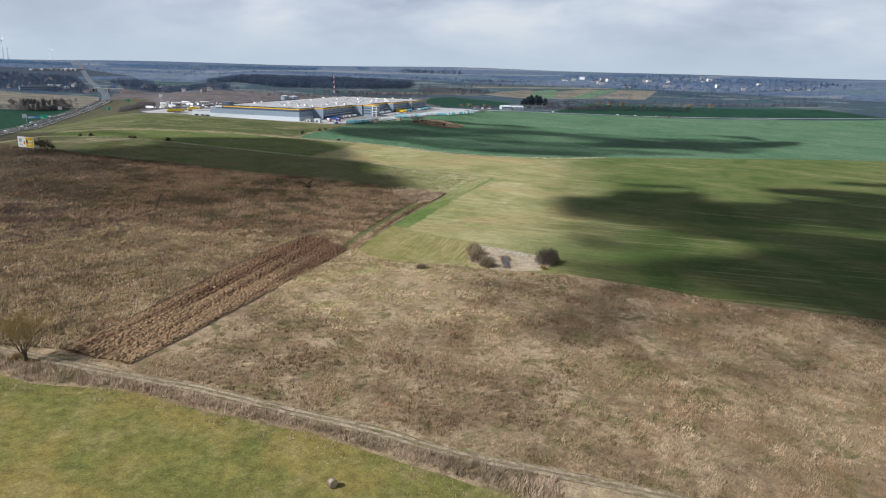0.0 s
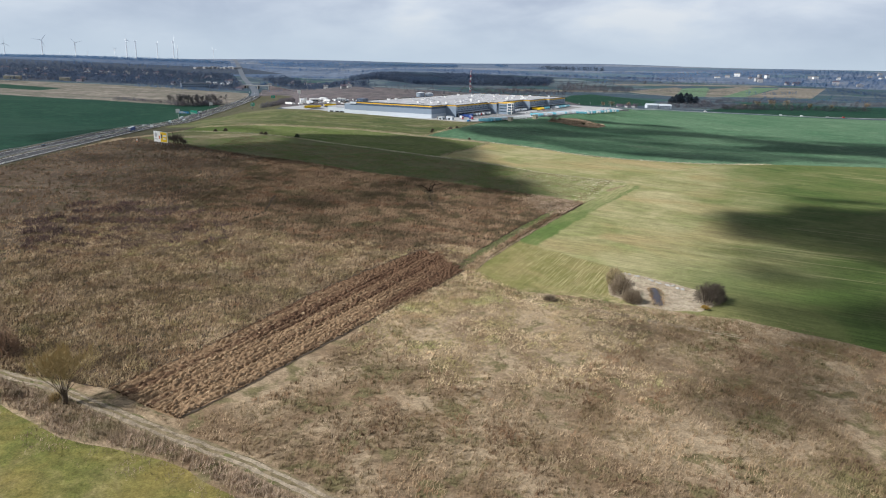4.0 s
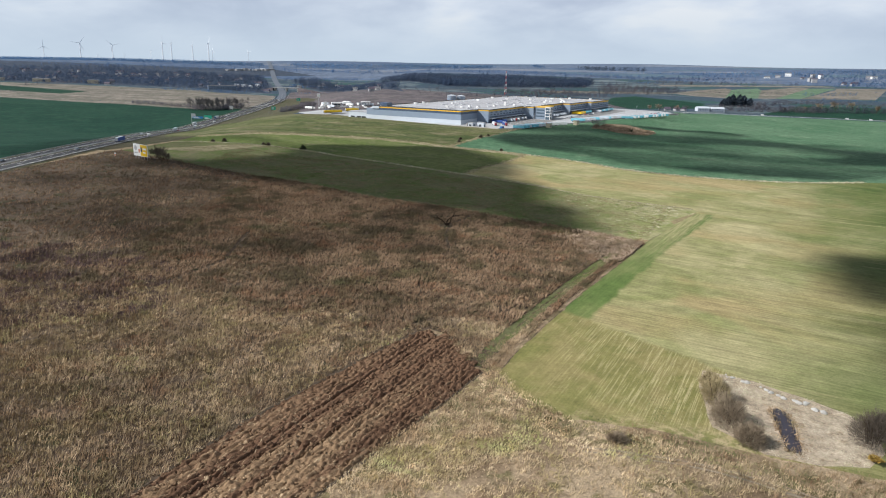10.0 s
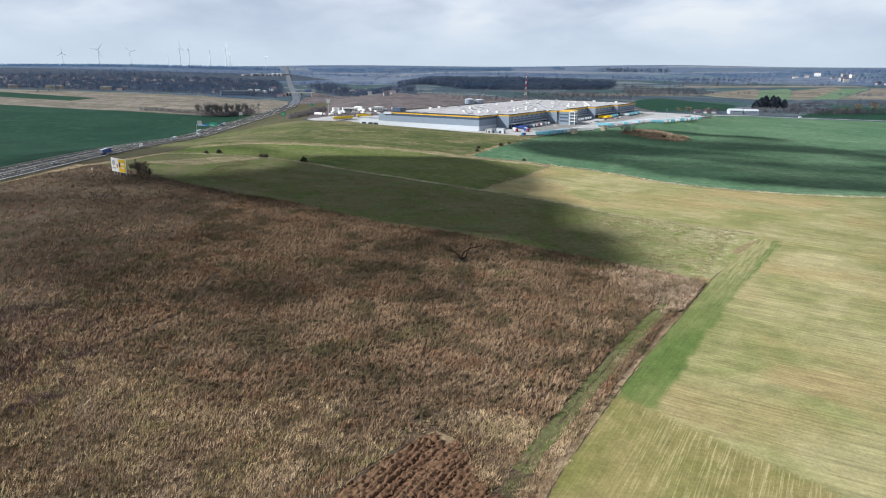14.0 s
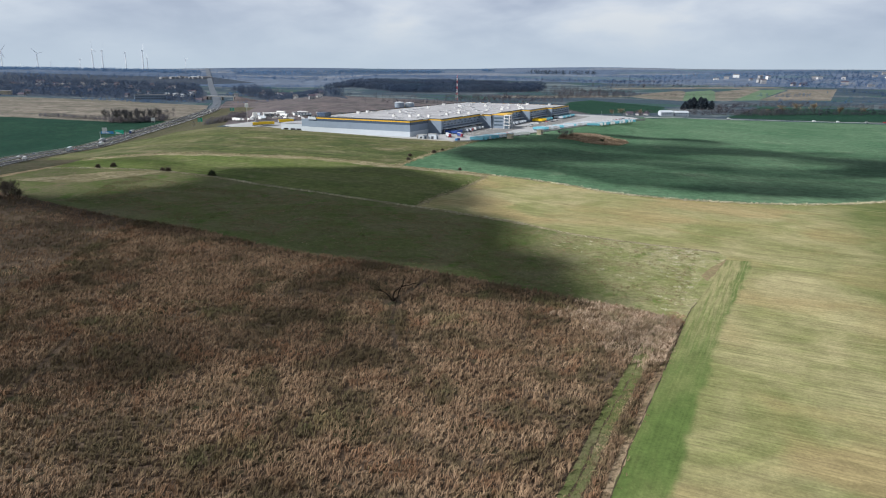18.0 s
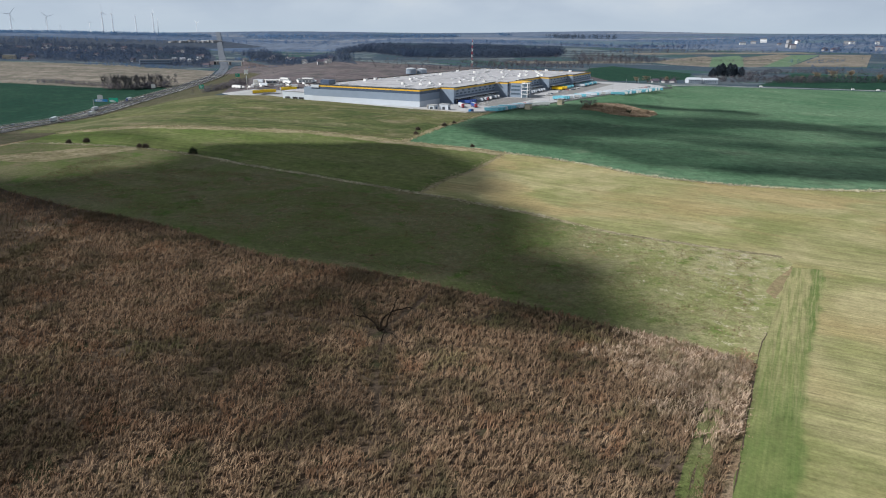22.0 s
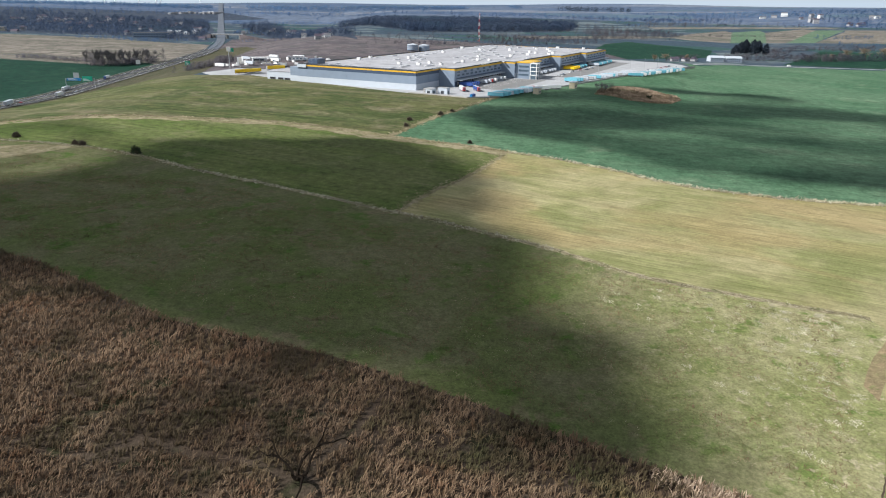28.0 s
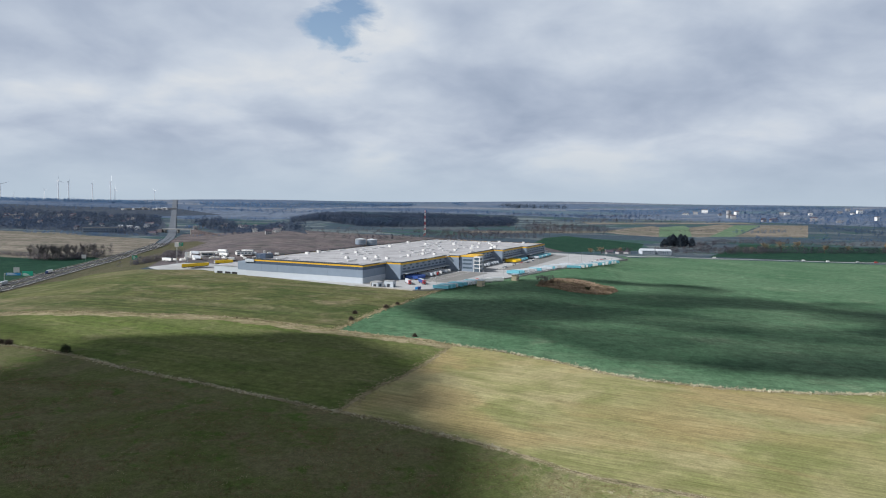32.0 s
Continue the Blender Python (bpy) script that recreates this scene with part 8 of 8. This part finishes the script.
for i in range(64):
    k = i / 63
    x, y = -334 + 56 * k + rnd.uniform(-6, 6), 905 + 30 * k * k + rnd.uniform(-9, 12)
    s = rnd.uniform(0.8, 1.35)
    x, y = outward(x, y)
    copy_thing(birch, pose(x, y, ground_z(x, y), 0, 0, rnd.uniform(0, 360))).scale = (s, s, s * 1.05)


# ---- houses ----
def house(x, y, w, d, h, turn, roof, wall, label, group, ridge=0.45):
    x, y = outward(x, y)
    b = thing("house", label, "house", pose(x, y, ground_z(x, y) - 0.2, 0, 0, turn), group)
    part("wall", boxed(-w / 2, -d / 2, 0, w / 2, d / 2, h), M[wall], b)
    rh = d * ridge
    bm = bmesh.new()
    o = 0.5
    lo = [bm.verts.new(p) for p in ((-w / 2 - o, -d / 2 - o, h), (w / 2 + o, -d / 2 - o, h), (w / 2 + o, d / 2 + o, h), (-w / 2 - o, d / 2 + o, h))]
    top = [bm.verts.new(p) for p in ((-w / 2 - o, 0, h + rh), (w / 2 + o, 0, h + rh))]
    for f in ((lo[0], lo[1], top[1], top[0]), (lo[2], lo[3], top[0], top[1]), (lo[1], lo[2], top[1]), (lo[3], lo[0], top[0]), (lo[3], lo[2], lo[1], lo[0])):
        bm.faces.new(f)
    part("roof", bm, M[roof], b)
    part("chimney", boxed(w * 0.2, -0.4, h + rh * 0.5, w * 0.2 + 0.8, 0.4, h + rh + 1.0), M["tiles"], b)
    for i in range(int(w / 3.2)):
        wx = -w / 2 + 1.6 + i * 3.2
        part("window", boxed(wx - 0.6, -d / 2 - 0.06, 1.0, wx + 0.6, -d / 2 - 0.01, 2.5), M["glass"], b)
        if h > 5:
            part("window", boxed(wx - 0.6, -d / 2 - 0.06, 3.9, wx + 0.6, -d / 2 - 0.01, 5.3), M["glass"], b)
    return b


def clear_of_road(x, y):
    x, y = outward(x, y)
    return min(math.hypot(x - q[0], y - q[1]) for q in hw_line) > 42


rnd = random.Random(91)
n = 0
while n < 90:
    x, y = rnd.uniform(-1250, -340), rnd.uniform(1230, 1900)
    if not inside(np.array([x]), np.array([y]), [(-1300, 1330), (-640, 1240), (-450, 1240), (-330, 1240), (-400, 1500), (-520, 1850), (-1100, 1950)])[0] or not clear_of_road(x, y):
        continue
    house(x, y, rnd.uniform(9, 18), rnd.uniform(8, 10), rnd.choice((3.4, 6.0, 6.2)), rnd.choice((0, 90, 20, -15)) + rnd.uniform(-8, 8), rnd.choice(("tiles", "greytiles", "tiles")), rnd.choice(("plaster", "whitepaint", "plaster", "plaster")), "pale plastered village house among bare trees", "village houses")
    n += 1
for x, y, w in ((-730, 1150, 46), (-655, 1180, 30), (-790, 1130, 24)):
    house(x, y + 90, w, 13, 9.5, 8, "greytiles", "beige", "long pinkish apartment block at the village edge", "apartment blocks", 0.12)
for i in range(16):
    x, y = rnd.uniform(-330, -170), rnd.uniform(1430, 1640)
    if clear_of_road(x, y):
        house(x, y, rnd.uniform(9, 13), 9, rnd.choice((3.4, 6.0)), rnd.uniform(-30, 30), rnd.choice(("tiles", "greytiles")), rnd.choice(("plaster", "whitepaint")), "pale house on the motorway's far side", "village houses")
for i in range(22):
    x, y = rnd.uniform(1300, 2300), rnd.uniform(2500, 3300)
    house(x, y, rnd.uniform(12, 26), 12, rnd.choice((6.0, 9.0, 14.0)), rnd.uniform(-30, 30), rnd.choice(("tiles", "greytiles")), rnd.choice(("plaster", "whitepaint")), "pale building of the far town", "far town houses", 0.3)
for x, y in ((1400, 2640), (1425, 2660), (1380, 2660)):
    house(x, y, 16, 11, 5.5, 15, "tiles", "plaster", "house with a red tiled roof in the far country", "far town houses", 0.6)
# sheds of a trading estate beside the motorway, behind the village
for i in range(11):
    x, y = -812 + i * 9.5, 2400 + i * 17 + rnd.uniform(-14, 14)
    house(x, y, rnd.uniform(16, 34), 14, rnd.uniform(5, 9), 60 + rnd.uniform(-12, 12), rnd.choice(("pale", "greytiles", "white")), "plaster", "white sheet-clad shed of a far trading estate", "far trading estate", 0.12)
for i in range(8):
    x, y = rnd.uniform(-470, -400), rnd.uniform(1290, 1420)
    if clear_of_road(x, y):
        house(x, y, rnd.uniform(10, 18), 9, rnd.choice((6.0, 7.5)), rnd.uniform(-40, 40), rnd.choice(("white", "greytiles")), rnd.choice(("plaster", "whitepaint")), "white house at the village edge", "village houses", 0.3)
# long works building
wk = thing("works_building", "long grey two-storey works building with window bands", "building", Matrix.LocRotScale((-690, 1985, ground_z(-690, 1985) - 0.3), Euler((0, 0, radians(24))), (1.5, 1.5, 1.2)))
part("wall", boxed(-26, -8, 0, 26, 8, 10, 0.1), M["pale"], wk)
part("roof", boxed(-26.4, -8.4, 10, 26.4, 8.4, 10.8), M["greytiles"], wk)
for z in (2.0, 6.2):
    for i in range(12):
        part("window", boxed(-24.5 + i * 4.1, -8.1, z, -21.6 + i * 4.1, -8.03, z + 2.1), M["glass"], wk)
# white sheds by the country road
for i, (x, y, w) in enumerate(((446, 1362, 22), (474, 1366, 25))):
    house(x, y, w, 14, 6.2, 4, "white", "white", "white sheet-clad shed beside the country road", "white sheds", 0.22)
for i, (x, y) in enumerate(((372, 1330), (392, 1340), (408, 1350))):
    house(x, y, 10, 8, 3.4, i * 25, "tiles", "plaster", "small farm building beside the country road", "farm buildings")
# country road and its traffic
tagged(new("country_road", ribbon("country_road", curve_line([(290, 1265), (352, 1262), (436, 1312), (514, 1312), (666, 1330), (831, 1345), (1100, 1365), (1600, 1400)], 12), -3.4, 3.4, 0.4, M["apron"])), "pale country road along the wheat", "road", kind="structure")
for x, y, c in ((540, 1317, "whitepaint"), (700, 1334, "whitepaint"), (745, 1338, "whitepaint"), (835, 1346, "red"), (800, 1342, "greyback")):
    car(pose(x, y, ground_z(x, y) + 0.42, 0, 0, -86), c, {"red": "red", "greyback": "silver"}.get(c, "white") + " van on the country road", "country road traffic", True)
# lattice mast behind the hall
ms = thing("radio_mast", "red and white banded lattice radio mast", "mast", pose(88, 1600, ground_z(88, 1600)))
for i in range(9):
    z0, z1 = i * 5.8, (i + 1) * 5.8
    w0, w1 = 1.9 - i * 0.15, 1.9 - (i + 1) * 0.15
    rods = [("leg", a, a, 0.17) for a in ((-1, -1), (1, -1), (1, 1), (-1, 1))]
    for a, b in (((-1, -1), (1, -1)), ((1, -1), (1, 1)), ((1, 1), (-1, 1)), ((-1, 1), (-1, -1))):
        rods += [("brace", a, b, 0.10), ("brace", b, a, 0.10)]
    for nm, a, b, r in rods:
        bm = bmesh.new()
        tube(bm, (a[0] * w0, a[1] * w0, z0), (b[0] * w1, b[1] * w1, z1), r, seg=4)
        part(nm, bm, M["whitepaint" if i % 2 else "red"], ms)
bm = bmesh.new()
for a in range(3):
    box(bm, math.cos(a * 2.1) * 1.2 - 0.25, math.sin(a * 2.1) * 1.2 - 0.25, 48, math.cos(a * 2.1) * 1.2 + 0.25, math.sin(a * 2.1) * 1.2 + 0.25, 51)
part("antenna", bm, M["whitepaint"], ms)
# wind turbines on the horizon
blade = bmesh.new()
v = [blade.verts.new(p) for p in ((-1.6, 0, 1), (1.6, 0, 1), (2.4, 0.2, 10), (0.4, 0.1, 52), (-0.4, 0.1, 52), (-1.4, 0, 10), (0, 1.0, 6))]
for f in ((0, 1, 2, 5), (5, 2, 3, 4), (0, 6, 1), (1, 6, 2), (2, 6, 5), (5, 6, 0)):
    blade.faces.new([v[i] for i in f])
blade_me = mesh_of("blade", blade, M["turbine"])
for i, (x, y, s) in enumerate(((-2422, 3959, 0.7), (-2262, 4053, 0.91), (-2113, 4133, 0.82), (-2187, 4095, 0.28), (-2059, 4161, 0.32), (-1926, 4224, 0.52), (-1865, 4252, 1.05), (-1818, 4272, 1.0), (-1706, 4318, 0.91), (-1620, 4352, 1.02), (-1598, 4360, 0.61), (-1397, 4429, 0.54))):
    tb = thing("wind_turbine", "white three-bladed wind turbine on the horizon", "wind turbine", Matrix.LocRotScale((x, y, ground_z(x, y) - 4), Euler((0, 0, radians(25 + i * 11))), (s, s, s)), "wind turbines")
    bm = bmesh.new()
    tube(bm, (0, 0, 0), (0, 0, 105), 3.2, 2.0, 10)
    part("tower", bm, M["turbine"], tb)
    part("nacelle", boxed(-2.2, -4, 103, 2.2, 6, 108, 0.4), M["turbine"], tb)
    for k in range(3):
        part("blade", blade_me, None, tb).matrix_basis = Matrix.Translation((0, -5, 105.5)) @ Matrix.Rotation(radians(120 * k + i * 37), 4, "Y")

# ---- filling station and lorry park by the motorway ----
gs = thing("filling_station", "white flat filling station canopy on columns", "filling station", pose(-186, 1065, ground_z(-186, 1065), 0, 0, 20))
part("canopy", boxed(-9, -5, 4.6, 9, 5, 5.4, 0.1), M["whitepaint"], gs)
for x in (-7, 0, 7):
    for y in (-3, 3):
        part("column", boxed(x - 0.25, y - 0.25, 0, x + 0.25, y + 0.25, 4.6), M["white"], gs)
part("shop", boxed(-7, 9, 0, 7, 15, 3.6, 0.1), M["whitepaint"], gs)
part("window", boxed(-6, 8.9, 0.8, 6, 8.98, 2.8), M["glass"], gs)
py = thing("price_pylon", "tall white sign pylon beside the motorway", "sign", pose(-196, 985, ground_z(-196, 985), 0, 0, 15))
bm = bmesh.new()
tube(bm, (0, 0, 0), (0, 0, 20), 0.4, 0.3, 8)
part("pole", bm, M["steel"], py)
part("sign_box", boxed(-2, -0.5, 18, 2, 0.5, 22.5, 0.1), M["whitepaint"], py)
py2 = thing("price_pylon", "white sign pylon at the filling station", "sign", pose(-190, 1000, ground_z(-190, 1000), 0, 0, 15))
part("pole", boxed(-0.4, -0.3, 0, 0.4, 0.3, 6), M["steel"], py2)
part("sign_box", boxed(-2.4, -0.5, 6, 2.4, 0.5, 10.5, 0.1), M["whitepaint"], py2)
rnd = random.Random(17)
for i in range(52):
    x, y = -214 + (i % 13) * 8 + rnd.uniform(-3, 3), 1022 + (i // 13) * 25 + (i % 13) * 1.5 + rnd.uniform(-6, 6)
    if math.hypot(x + 186, y - 1065) < 17 or math.hypot(x + 150, y - 1085) < 13:
        continue
    c = rnd.choice(("whitepaint", "white", "whitepaint", "greyback", "turq"))
    (lorry(pose(x, y, ground_z(x, y) + 0.05, 0, 0, 60 + rnd.uniform(-15, 15)), c, "whitepaint", "white lorry parked behind the filling station", "lorries at the filling station") if i % 4 == 0 else car(pose(x, y, ground_z(x, y) + 0.05, 0, 0, rnd.uniform(0, 360)), "whitepaint", "white van parked at the filling station", "vans at the filling station", True))
for i in range(5):
    trailer(pose(-186 + i * 2.9, 966 + i * 3.2, ground_z(-186 + i * 2.9, 966 + i * 3.2) + 0.05, 0, 0, -42 + rnd.uniform(-2, 2)), "signyellow", "yellow trailer parked beside the hall", "yellow trailers", "signyellow")
for i in range(3):
    trailer(pose(-163 + i * 2.9, 1004 + i * 3.2, ground_z(-163 + i * 2.9, 1004 + i * 3.2) + 0.05, 0, 0, -42 + rnd.uniform(-2, 2)), "signyellow", "yellow trailer parked beside the hall", "yellow trailers", "signyellow")
sh = thing("service_building", "small white flat-roofed service building", "building", pose(-150, 1085, ground_z(-150, 1085), 0, 0, 25))
part("wall", boxed(-9, -4.5, 0, 9, 4.5, 3.8, 0.1), M["whitepaint"], sh)
part("roof", boxed(-9.4, -4.9, 3.8, 9.4, 4.9, 4.2), M["greytiles"], sh)
for i in range(4):
    part("window", boxed(-8 + i * 4.2, -4.6, 1.2, -5.4 + i * 4.2, -4.53, 2.7), M["glass"], sh)
